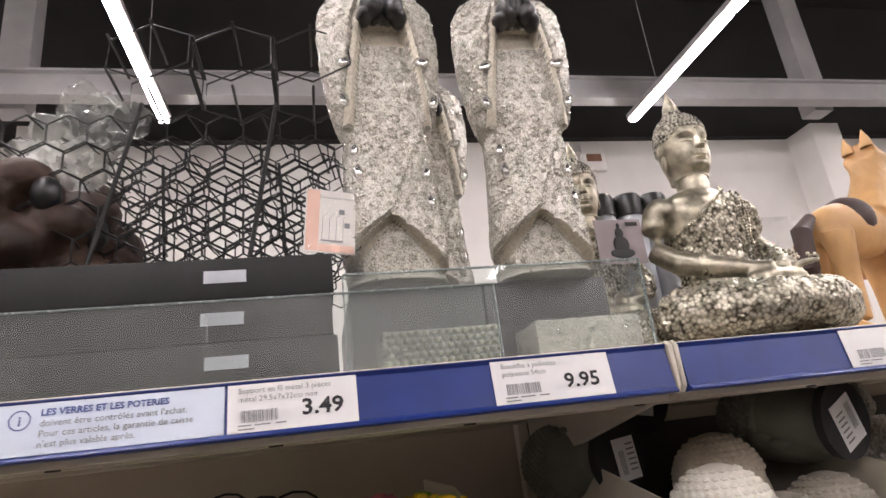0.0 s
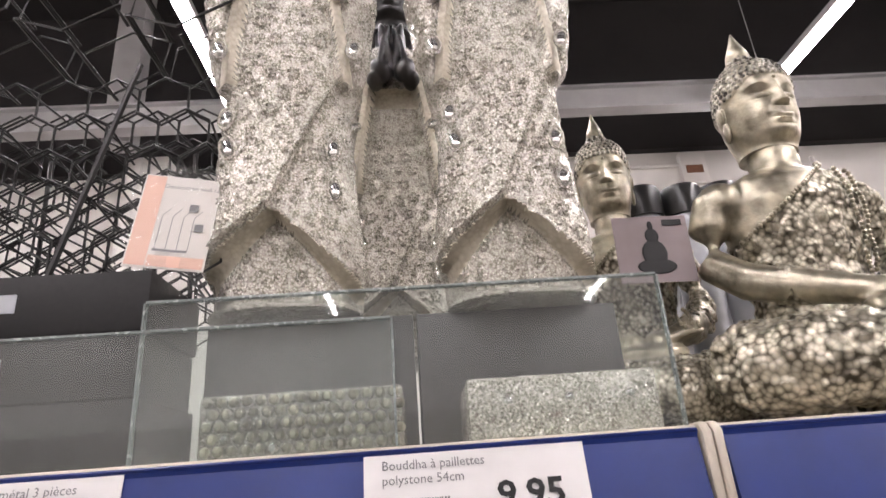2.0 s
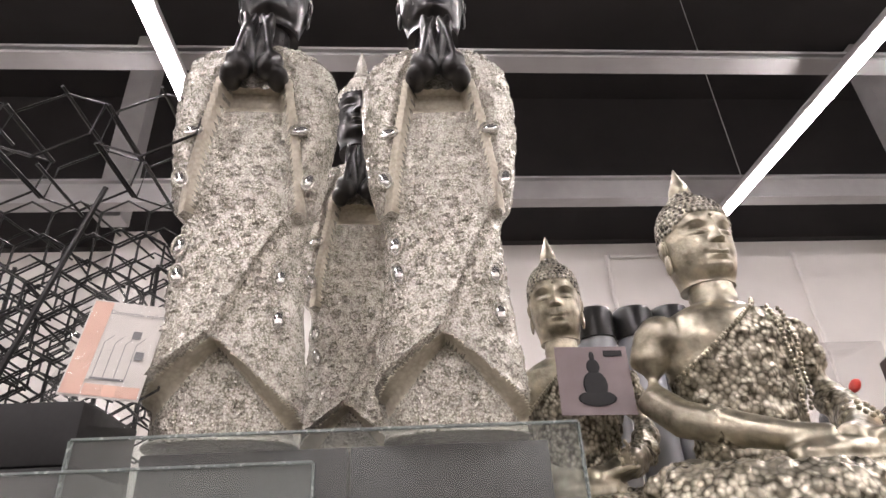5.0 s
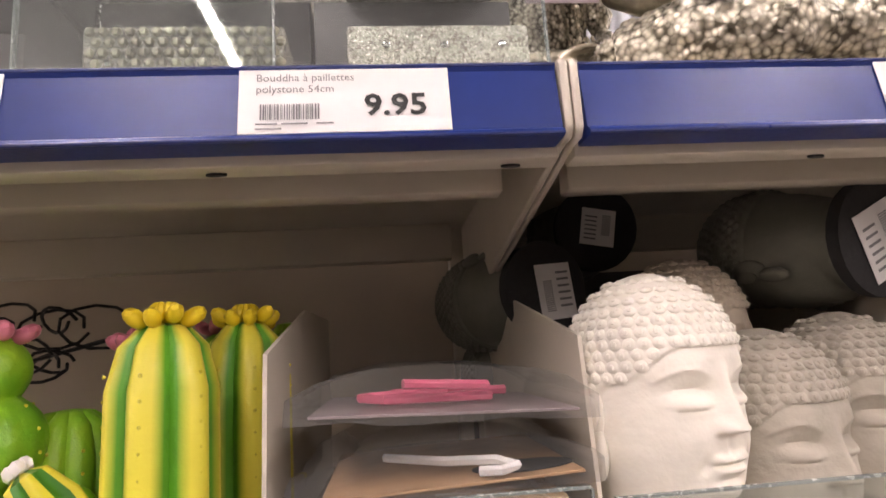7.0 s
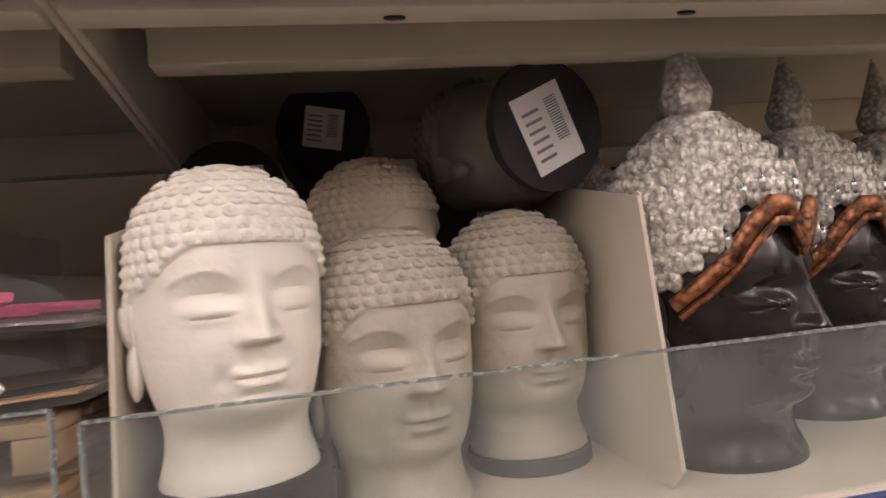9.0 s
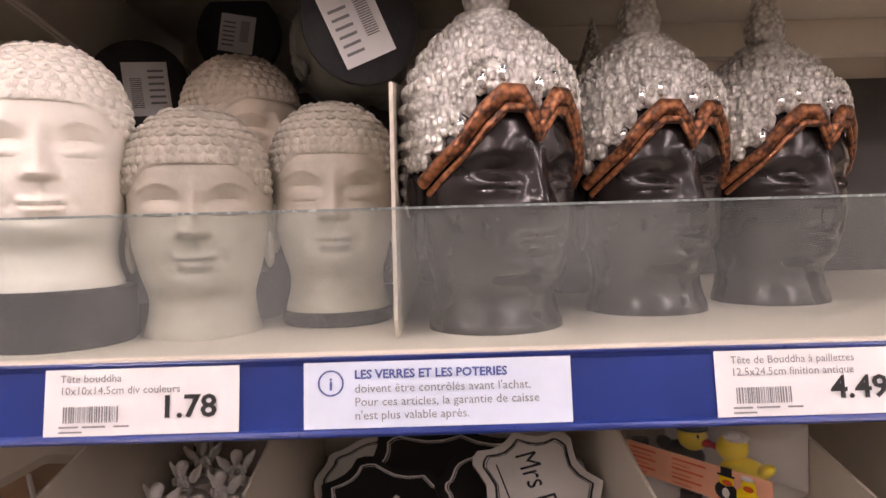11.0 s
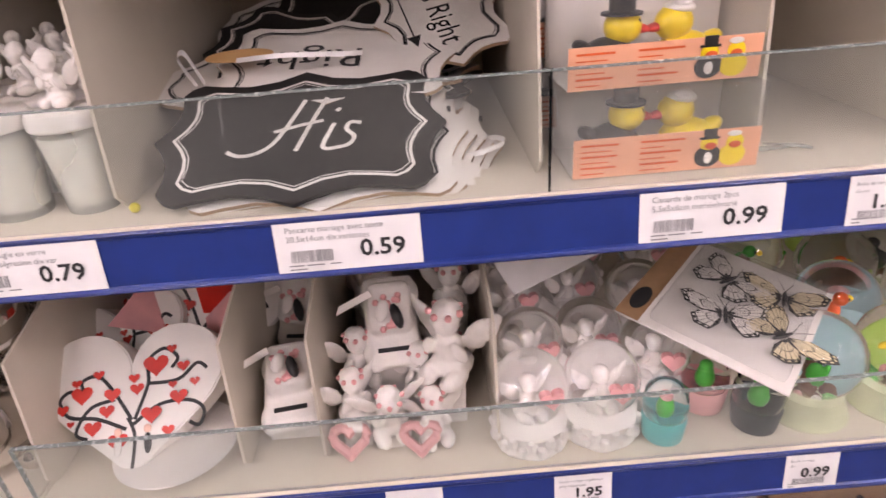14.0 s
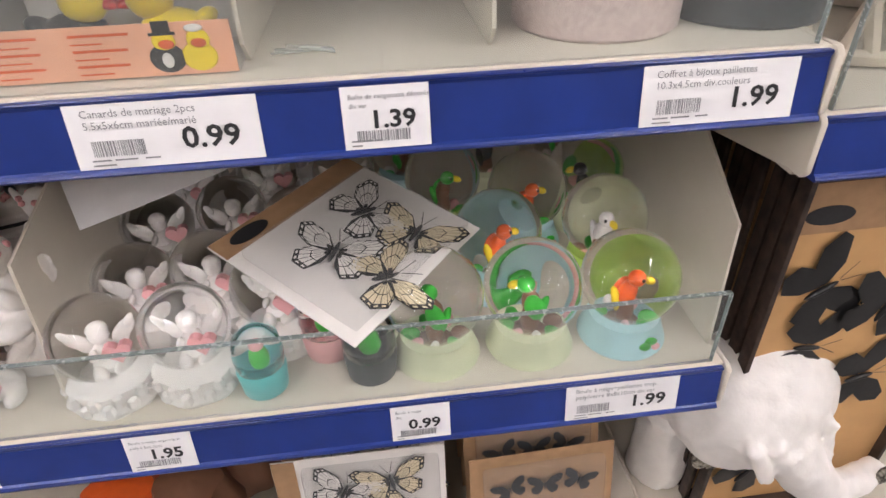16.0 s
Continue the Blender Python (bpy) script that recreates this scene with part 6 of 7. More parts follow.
def duck(bm, m, hat):
    def e(c, r, q=None, mi=0, seg=14):
        ell(bm, m @ Vector(c), r, m.to_3x3().to_4x4() @ (q if q else Matrix()), seg, mi)
    e((0, 0, 0.013), (0.019, 0.0145, 0.0125), None, 2 if hat else 0)
    e((-0.017, 0, 0.019), (0.008, 0.008, 0.005), rot(0, 30), 2 if hat else 0)
    e((0.009, 0, 0.031), (0.0125, 0.012, 0.0115))
    e((0.021, 0, 0.029), (0.0065, 0.0055, 0.003), rot(0, 10), 1)
    e((0.017, -0.0065, 0.034), (0.0018, 0.0014, 0.0024), None, 2, 8)
    if hat:
        lathe(bm, [(0.0135, 0), (0.0135, 0.0015), (0.0085, 0.002), (0.0085, 0.012), (0.004, 0.0125)], 18, m @ Vector((0.008, 0, 0.0385)), mi=2)
    else:
        e((0.006, 0, 0.04), (0.01, 0.01, 0.004), None, 3)
        e((0.006, 0.004, 0.043), (0.006, 0.005, 0.003), None, 3)


def duck_box(m):
    t = thing("duck_box", "clear box with two yellow wedding rubber ducks and salmon strip", "toy box", m, "duck boxes")
    w, d, h = 0.125, 0.062, 0.0555
    c = part("case", box(bmesh.new(), 0, w, 0, d, 0.0006, h, 0.0015), CLEAR, t, "clear plastic case")
    c.visible_shadow = False
    b = box(bmesh.new(), 0.001, w - 0.001, d - 0.0015, d - 0.0008, 0.001, h - 0.001)
    box(b, 0.001, w - 0.001, 0.001, d - 0.001, 0.0012, 0.0018)
    part("backing_card", b, BOARD_W, t, smooth=False)
    s = part("strip", box(bmesh.new(), 0.0012, w - 0.0012, -0.0009, -0.0003, 0.001, 0.0275), ORANGE_CARD, t, "salmon printed strip", smooth=False)
    b = bmesh.new()
    r = random.Random(8)
    for col in (0.006, 0.045):
        for i in range(6):
            quad(b, col, col + (0.026 if i % 2 == 0 else 0.017) + r.uniform(-0.003, 0.003), 0.0225 - i * 0.0038, 0.0225 - i * 0.0038 + (0.0014 if i % 2 == 0 else 0.0008), -0.0014)
    part("print", b, PARROT_R, s, "lines of small print", smooth=False)
    p = bmesh.new()
    for x0, mi, hat in ((0.09, 0, True), (0.106, 1, False)):
        ell(p, (x0, -0.0013, 0.01), (0.009, 0.0003, 0.0075), seg=14, mi=mi)
        ell(p, (x0 + (0.0 if hat else 0.001), -0.00135, 0.0185), (0.0058, 0.0003, 0.0055), seg=14, mi=1)
        ell(p, (x0 + 0.001, -0.0018, 0.017), (0.004, 0.0003, 0.0024), seg=10, mi=2)
        if hat:
            box(p, x0 - 0.004, x0 + 0.0045, -0.0018, -0.0012, 0.022, 0.0285, mi=0)
            box(p, x0 - 0.0065, x0 + 0.0065, -0.0018, -0.0012, 0.0215, 0.023, mi=0)
            ell(p, (x0, -0.0018, 0.009), (0.003, 0.0003, 0.004), seg=8, mi=3)
        else:
            ell(p, (x0, -0.0018, 0.0245), (0.0048, 0.0003, 0.002), seg=10, mi=3)
    part("picture", p, [BLACK, DUCK, PARROT_R, BOARD_W], s, "printed picture of two ducks", smooth=False)
    for i, (x, rz, hat) in enumerate(((0.036, 0, True), (0.088, 180, False))):
        b = bmesh.new()
        duck(b, pose(x, 0.031, 0.002, 0, 0, rz), hat)
        part("rubber_duck", b, [DUCK, RED, BLACK, BOARD_W], t, "yellow rubber duck with red beak and " + ("black top hat" if hat else "white veil"))


def third_shelf():
    z = TOP_C
    first = candle()
    spots = [(0.063, 0.047, 0), (0.0165, 0.073, 0), (0.111, 0.05, 0), (0.064, 0.099, 0), (0.0165, 0.126, 0), (0.111, 0.103, 0), (0.064, 0.152, 0), (0.111, 0.156, 0), (0.0165, 0.179, 0), (0.064, 0.205, 0), (0.111, 0.209, 0), (0.0165, 0.232, 0), (0.064, 0.258, 0), (0.11, 0.262, 0), (0.0165, 0.285, 0), (0.062, 0.311, 0), (0.0165, 0.338, 0)]
    r = random.Random(4)
    for i, (x, y, up) in enumerate(spots):
        m = pose(x, y, z + up, 0, 0, r.uniform(-28, 28)) @ Matrix.Diagonal((0.93, 0.93, 0.97, 1))
        if i == 0:
            first.matrix_basis = m
        else:
            copy_thing(first, m)
    t = thing("white_carton", "white carton behind the angel candles", "carton", pose(0.105, 0.357, z), "white cartons")
    part("body", box(bmesh.new(), -0.028, 0.028, -0.028, 0.028, 0, 0.085, 0.001), POLY_WHITE, t)
    copy_thing(first, pose(0.105, 0.356, z + 0.085, 0, 0, 5) @ Matrix.Diagonal((0.93, 0.93, 0.97, 1)))
    # one candle with a bar code sticker that faces the aisle
    t = thing("sticker", "white bar code sticker on a candle jar", "sticker", pose(0.03, 0.0215, z + 0.012, -6, 3, 0))
    hang_card(t, 0.024, 0.031, Matrix(), PAPER)
    p = bmesh.new()
    q = 0.004
    while q < 0.02:
        quad(p, q, q + 0.0007, 0.007, 0.026, -0.0006)
        q += 0.0014
    part("print", p, INK, t, smooth=False)
    t = thing("bead", "small amber bead on the shelf", "bead", pose(0.146, 0.03, z))
    part("ball", ell(bmesh.new(), (0, 0, 0.0035), 0.0035, seg=12), CACTUS_Y, t)
    # the pile of signs
    r = random.Random(11)
    zz = z + 0.001
    for i in range(13):
        sign(pose(0.283 + r.uniform(-0.012, 0.012), 0.155 + r.uniform(-0.03, 0.06), zz + 0.003, -90, 0, 0) @ rot(0, r.uniform(-12, 12), 0), i % 2 == 1, shape="a")
        zz += 0.0034
    base = zz + 0.003
    sign(pose(0.215, 0.30, base + 0.03, -66, 0, 0) @ rot(0, -12, 0), False, shape="b", w=0.13, h=0.11)
    sign(pose(0.29, 0.29, base + 0.03, -64, 0, 0) @ rot(0, 6, 0), True, "of", shape="a", t_rot=180, size=0.03)
    sign(pose(0.235, 0.235, base + 0.022, -70, 2, 0) @ rot(0, 24, 0), True, "M", shape="a", t_rot=190, size=0.05, w=0.17, h=0.12)
    sign(pose(0.205, 0.165, base + 0.012, -76, 0, 0) @ rot(0, -25, 0), False, "You", shape="b", t_rot=200, size=0.035, w=0.14, h=0.1)
    sign(pose(0.277, 0.155, base + 0.02, -72, 0, 0) @ rot(0, 3, 0), False, "Right", shape="a", t_rot=180, size=0.042, lab="white wedding sign with black lettering, lying upside down", w=0.195, h=0.13, dx=0.02)
    sign(pose(0.335, 0.23, base + 0.028, -72, -3, 0) @ rot(0, 62, 0), True, shape="b", w=0.16, h=0.11)
    sign(pose(0.362, 0.205, base + 0.046, -62, -5, 0) @ rot(0, 80, 0), False, "Mrs Right", shape="a", size=0.029, lab="white wedding sign with black lettering and an arrow", w=0.158, h=0.106, sq=0.9)
    for i in range(5):
        sign(pose(0.298 - 0.0065 * i, 0.082 - 0.003 * i, z + 0.008 + 0.0045 * i, -72 + 1.0 * i, 0, 0), False, shape="a", lab="white wooden wedding sign stacked beneath others")
    sign(pose(0.257, 0.066, z + 0.0355, -66, 0, 0), True, "His", shape="a", size=0.056, lab="black wooden wedding sign with white lettering that reads His")
    tag = thing("gold_tag", "small gold oval paper tag tied to a sign", "tag", pose(0.205, 0.142, base + 0.03, -75, 0, 10))
    part("card", prism(bmesh.new(), [(0.026 * math.cos(a * math.pi / 12), 0.011 * math.sin(a * math.pi / 12)) for a in range(24)], 0.0006), TAN_CARD, tag, smooth=False)
    q = z + 0.02
    ribbon_loop([(0.36, 0.07, q - 0.012), (0.38, 0.058, q - 0.008), (0.4, 0.066, q - 0.004), (0.392, 0.085, q - 0.006), (0.365, 0.08, q - 0.012)])
    ribbon_loop([(0.395, 0.25, base + 0.035), (0.402, 0.25, base + 0.06), (0.41, 0.252, base + 0.045), (0.4, 0.25, base + 0.03)])
    ribbon_loop([(0.205, 0.13, base + 0.028), (0.24, 0.125, base + 0.03), (0.285, 0.13, base + 0.027), (0.3, 0.14, base + 0.025)])
    ribbon_loop([(0.165, 0.15, base + 0.005), (0.158, 0.14, base + 0.03), (0.166, 0.135, base + 0.035), (0.172, 0.145, base + 0.01)])
    # duck boxes
    duck_box(pose(0.4375, 0.022, z))
    duck_box(pose(0.434, 0.028, z + 0.0565, 0, 0, 1.5))
    duck_box(pose(0.437, 0.215, z + 0.113, 0, 0, -52))
    duck_box(pose(0.432, 0.14, z))
    duck_box(pose(0.434, 0.145, z + 0.0565))
    duck_box(pose(0.432, 0.27, z))
    duck_box(pose(0.434, 0.27, z + 0.0565))
    # clear clip lying in the empty bay
    t = thing("plastic_clip", "clear plastic clip lying in an empty bay", "clip", pose(0.595, 0.045, z))
    b = tube(bmesh.new(), [(-0.018, 0.004, 0.002), (0.0, 0.0, 0.004), (0.016, -0.004, 0.002), (0.012, 0.003, 0.002), (-0.012, 0.009, 0.003)], 0.0012, 6)
    tube(b, [(-0.02, 0.0, 0.0015), (0.015, 0.004, 0.0015)], 0.001, 6)
    part("wire", b, FROST, t)
    # round jewel boxes
    for x, y, mm, lab in ((0.772, 0.078, PINK_BOX, "pale pink round jewel box with a sequin lid"), (0.872, 0.082, DARK_BOX, "dark round jewel box in a clear wrapper")):
        for i, yy in enumerate((y, y + 0.115, y + 0.225)):
            t = thing("jewel_box", lab, "jewel box", pose(x - 0.002 * i, yy, z), "round jewel boxes")
            rr = 0.0515 if x < 0.8 else 0.05
            part("body", lathe(bmesh.new(), [(rr - 0.002, 0), (rr, 0.002), (rr, 0.033)], 40), mm, t)
            part("lid", lathe(bmesh.new(), [(rr + 0.0012, 0.0335), (rr + 0.0012, 0.044), (rr - 0.001, 0.046), (0.02, 0.0465)], 40), mm, t)
            if x < 0.8:
                b = bmesh.new()
                q = random.Random(i)
                for k in range(160):
                    a, d = q.uniform(0, 6.3), rr * math.sqrt(q.random())
                    ell(b, (d * math.cos(a), d * math.sin(a), 0.047 + q.uniform(0, 0.004)), (0.004, 0.003, 0.0008), rot(q.uniform(-40, 40), q.uniform(-40, 40), 0), seg=6)
                tagged(part("sequin", b, [PEWTER], t, "silver pink sequins on the lid"), kind="stuff")
    # flat bagged hanger packs stacked beside the candles
    r = random.Random(21)
    for i in range(8):
        row = 0 if i < 4 else 1
        zz = z + 0.0005 + 0.017 * (i if i < 4 else i - 2)
        t = thing("hook_pack", "bagged hanger on a brown pink card with a black label", "hook pack", pose(-0.092 + r.uniform(-0.006, 0.006), 0.105 + 0.15 * row, zz, 0, 0, r.uniform(-5, 5)), "hook packs")
        part("card", box(bmesh.new(), -0.062, 0.062, -0.075, 0.07, 0.004, 0.0055), PEACH if i % 3 == 0 else KRAFT if i % 3 == 1 else MAUVE_CARD, t, smooth=False)
        hk = bmesh.new()
        tube(hk, [(-0.05, 0.03, 0.009), (0.0, -0.03, 0.011), (0.03, -0.05, 0.01), (0.034, -0.064, 0.009), (0.022, -0.068, 0.009), (0.014, -0.06, 0.009)], 0.0024, 7)
        tube(hk, [(0.0, -0.03, 0.011), (0.052, 0.03, 0.009)], 0.0024, 7)
        part("hanger", hk, LIME if i == 3 else RIBBON, t)
        lb = bmesh.new()
        for cx, cy, rx in ((0.018, -0.052, 0.026), (0.034, -0.06, 0.016), (0.0, -0.058, 0.014)):
            lathe(lb, [(rx, 0), (rx, 0.0005)], 20, (cx, cy, 0.0057 + 0.0006 * cx), 1.0, 0.55)
        part("label_card", lb, INK, t, "black printed label", smooth=False)
        b = bmesh.new()
        bmesh.ops.create_cube(b, size=1)
        bmesh.ops.subdivide_edges(b, edges=b.edges[:], cuts=9, use_grid_fill=True)
        for v in b.verts:
            k = max(abs(v.co.x), abs(v.co.y)) * 2
            p = Vector((v.co.x * 0.14, v.co.y * 0.165, 0.008 + v.co.z * 0.0155 * (1 - 0.75 * k ** 4)))
            v.co = p + Vector((noise.noise(p * 50 + Vector((i, 0, 0))), noise.noise(p * 50 + Vector((0, i, 7))), 0.6 * noise.noise(p * 50 + Vector((3, 5, i))))) * 0.0028
            v.co.z = max(v.co.z, 0.0)
        c = part("bag", b, CLEAR, t, "clear creased bag")
        c.visible_shadow = False


third_shelf()


# ---- fourth shelf: hearts, figurines and snow globes ----
def heart_outline(w, n=40):
    pts = []
    for i in range(n):
        t = 2 * math.pi * i / n
        x = 16 * math.sin(t) ** 3
        y = 13 * math.cos(t) - 5 * math.cos(2 * t) - 2 * math.cos(3 * t) - math.cos(4 * t)
        pts.append((x / 32 * w, (y + 5) / 32 * w * 0.92))
    return pts


def heart_box(m, w=0.152):
    t = thing("heart_box", "white wooden heart box printed with a red heart tree", "heart box", m, "heart boxes")
    b = bmesh.new()
    out = [(x, z + w * 0.35) for x, z in heart_outline(w)]
    prism(b, out, 0.028)
    bmesh.ops.bevel(b, geom=b.edges[:], offset=0.0015, segments=2, affect="EDGES")
    part("body", b, BOARD_W, t)
    p = bmesh.new()
    c = w * 0.38
    g = w / 0.152 * 1.12
    # trunk and curling branches
    for pts in ([(0.0, -0.038), (0.002, -0.015), (-0.004, 0.0)], [(-0.004, -0.01), (-0.025, 0.0), (-0.045, 0.004), (-0.052, 0.016), (-0.044, 0.022), (-0.038, 0.014)],
                [(0.0, -0.008), (0.02, 0.004), (0.042, 0.004), (0.052, -0.004), (0.048, -0.014), (0.04, -0.01)], [(0.0, -0.004), (-0.012, 0.016), (-0.024, 0.03), (-0.036, 0.028), (-0.034, 0.018)],
                [(0.002, -0.004), (0.012, 0.02), (0.012, 0.036), (0.024, 0.044), (0.034, 0.036), (0.028, 0.028)], [(0.012, 0.02), (0.034, 0.02), (0.048, 0.03), (0.056, 0.024)], [(-0.012, 0.012), (-0.03, 0.008), (-0.04, -0.008), (-0.03, -0.014)]):
        fine = []
        for i in range(len(pts) - 1):
            p0, p1, p2, p3 = (Vector(pts[k]) for k in (max(0, i - 1), i, i + 1, min(len(pts) - 1, i + 2)))
            for k in range(5):
                u = k / 5
                fine.append(0.5 * ((2 * p1) + (p2 - p0) * u + (2 * p0 - 5 * p1 + 4 * p2 - p3) * u * u + (3 * p1 - p0 - 3 * p2 + p3) * u ** 3))
        ribbon_line(p, [(v.x * g, v.y * g + c) for v in fine], 0.0032, -0.0006, mi=0)
    for hx, hz, hw in ((-0.036, 0.016, 0.017), (-0.05, 0.008, 0.01), (-0.024, 0.03, 0.009), (-0.014, 0.014, 0.013), (-0.018, 0.003, 0.012), (0.018, 0.03, 0.02), (0.03, 0.042, 0.008), (0.038, 0.028, 0.01), (0.046, 0.016, 0.008), (0.034, 0.006, 0.014), (0.002, 0.024, 0.009), (0.004, 0.016, 0.011), (-0.028, -0.008, 0.014), (-0.044, -0.002, 0.006), (0.014, -0.004, 0.016), (0.026, -0.016, 0.01), (-0.01, -0.02, 0.016), (0.03, 0.016, 0.007), (-0.04, 0.026, 0.008)):
        out = [(x + hx * g, z + hz * g + c) for x, z in heart_outline(hw * g * 0.95, 20)]
        vs = [p.verts.new((x, -0.0008, z)) for x, z in out]
        p.faces.new(vs).material_index = 1
    for x, mm in ((-0.012, 3), (0.014, 0)):
        ell(p, (x, -0.0012, c - 0.026), (0.0035, 0.0005, 0.009), seg=10, mi=mm)
        ell(p, (x, -0.0012, c - 0.014), (0.0035, 0.0005, 0.0038), seg=10, mi=2)
    part("print", p, [INK, RED, PEACH, BOARD_W], t, "printed black tree with red hearts", smooth=False)
    return t


def toy_car(m):
    t = thing("wedding_car", "white resin wedding car money box with a coin slot", "money box", m, "wedding cars")
    b = bmesh.new()
    box(b, -0.024, 0.024, -0.042, 0.042, 0.008, 0.026, 0.006)
    box(b, -0.02, 0.02, -0.012, 0.034, 0.022, 0.044, 0.007)
    for sx in (-0.022, 0.022):
        for sy in (-0.026, 0.026):
            ell(b, (sx, sy, 0.012), (0.006, 0.012, 0.012), seg=12)
        ell(b, (sx * 0.8, -0.041, 0.02), (0.005, 0.004, 0.005), seg=10)
    part("body", fused(b, 0.0016, 2), POLY_WHITE, t)
    part("coin_slot", box(bmesh.new(), -0.014, 0.014, -0.028, -0.024, 0.0255, 0.0272), BLACK, t, smooth=False)
    f = bmesh.new()
    r = random.Random(6)
    for i in range(18):
        ell(f, (r.uniform(-0.014, 0.014), r.uniform(-0.01, 0.02), 0.044 + r.uniform(0, 0.004)), 0.0032, seg=6)
    part("flower_cluster", f, ROSE, t, "pale pink flowers")
    d = bmesh.new()
    ell(d, (0.006, 0.0, 0.05), (0.005, 0.012, 0.006), rot(0, 0, 15), 10)
    ell(d, (-0.006, 0.006, 0.05), (0.006, 0.01, 0.006), rot(0, 0, -15), 10, mi=1)
    part("topper", d, [BLACK, BOARD_W], t, "black and white topper")
    v = bmesh.new()
    prism(v, [(-0.002, 0), (-0.035, -0.014), (-0.032, -0.006), (-0.004, 0.006)], 0.0012, pose(-0.012, 0.02, 0.047, -60, 0, 0))
    part("veil", v, BOARD_W, t, "thin white veil", smooth=False)
    return t


def globe(m, kind, base_mat, r=0.0385, glassy=True):
    lab = {"angel": "snow globe with a white angel and pink heart", "green": "snow globe with a green parrot", "red": "snow globe with an orange red parrot", "toucan": "snow globe with a black toucan", "white": "snow globe with a white cockatoo"}[kind]
    t = thing("snow_globe", lab, "snow globe", m, "snow globes")
    hb = r * (0.8 if kind == "angel" else 0.62)
    if kind == "angel":
        b = lathe(bmesh.new(), [(r * 0.95, 0), (r * 1.02, hb * 0.15), (r * 0.92, hb * 0.5), (r * 0.98, hb * 0.85), (r * 0.8, hb)], 28, wave=lambda a, q: 1 + 0.035 * math.sin(7 * a + q * 300))
        for i in range(24):
            a = i * 2 * math.pi / 24
            ell(b, (r * 0.97 * math.cos(a), r * 0.97 * math.sin(a), hb * (0.35 + 0.3 * (i % 2))), (0.005, 0.005, 0.006), seg=7)
    else:
        b = lathe(bmesh.new(), [(r * 0.9, 0), (r * 0.93, 0.002), (r * 0.82, hb * 0.55), (r * 0.74, hb), (r * 0.5, hb * 1.04)], 28)
    part("base", b, POLY_WHITE if kind == "angel" else base_mat, t)
    zc = hb + r * 0.9
    g = part("glass_ball", ell(bmesh.new(), (0, 0, zc), r, seg=32), GLASS, t, "clear glass ball")
    g.visible_shadow = False
    f = bmesh.new()
    if kind == "angel":
        small_angel(f, pose(0, 0.004, hb + 0.002, 0, 0, 12), 0, r / 0.036)
        heart = [(x, z) for x, z in heart_outline(0.018, 20)]
        prism(f, heart, 0.006, pose(0.013, -0.012, hb + 0.02), 1)
        mats = [POLY_WHITE, ROSE]
    else:
        k = r / 0.0385 * 0.8
        col = {"green": 0, "red": 1, "toucan": 2, "white": 3}[kind]
        lathe(f, [(0.016 * k, 0), (0.015 * k, 0.002), (0.008 * k, 0.004)], 18, (0, 0, hb), mi=4)
        lathe(f, [(0.005 * k, 0), (0.0075 * k, 0.006), (0.006 * k, 0.016)], 10, (0, 0, hb + 0.003), mi=4)
        ell(f, (0.0, 0.0, hb + 0.027 * k), (0.0075 * k, 0.0075 * k, 0.013 * k), rot(0, 15), 12, mi=4 if kind == "green" else col)
        ell(f, (-0.002 * k, 0.006 * k, hb + 0.027 * k), (0.008 * k, 0.004 * k, 0.012 * k), rot(0, 15), 10, mi=col)
        ell(f, (0.005 * k, -0.002, hb + 0.043 * k), (0.0075 * k, 0.0072 * k, 0.0072 * k), None, 12, mi=col)
        ell(f, (0.0145 * k, -0.003, hb + 0.0415 * k), (0.0055 * k, 0.0032 * k, 0.0036 * k), rot(0, 28), 10, mi=5)
        ell(f, (-0.007 * k, 0.0, hb + 0.02 * k), (0.004 * k, 0.004 * k, 0.015 * k), rot(0, -22), 10, mi=5 if kind == "red" else col)
        ell(f, (0.0085 * k, -0.0085 * k, hb + 0.0445 * k), 0.0014, seg=6, mi=2)
        for i in range(7):
            a = i * 0.9
            ell(f, (0.014 * math.cos(a), 0.014 * math.sin(a), hb + 0.006), (0.0055, 0.003, 0.0035), rot(0, 0, 50 * i), 8, mi=(0, 6, 3, 0, 4, 6, 0)[i])
        mats = [GREEN, PARROT_R, BLACK, POLY_WHITE, BROWN, PETAL_Y, ROSE]
    part("figurine", f, mats, t, "small painted figure inside the ball")
    if kind != "angel":
        d = bmesh.new()
        for i, (a, q) in enumerate(((0.4, 0.5), (0.7, 0.35), (0.55, 0.68))):
            a = -math.pi / 2 + a - 0.1
            ell(d, (r * 0.86 * math.cos(a), r * 0.86 * math.sin(a), hb * q), (0.005, 0.0022, 0.004), seg=8, mi=i % 2)
        part("painted_leaf", d, [GREEN, ROSE], t, "small painted leaves")
    return t


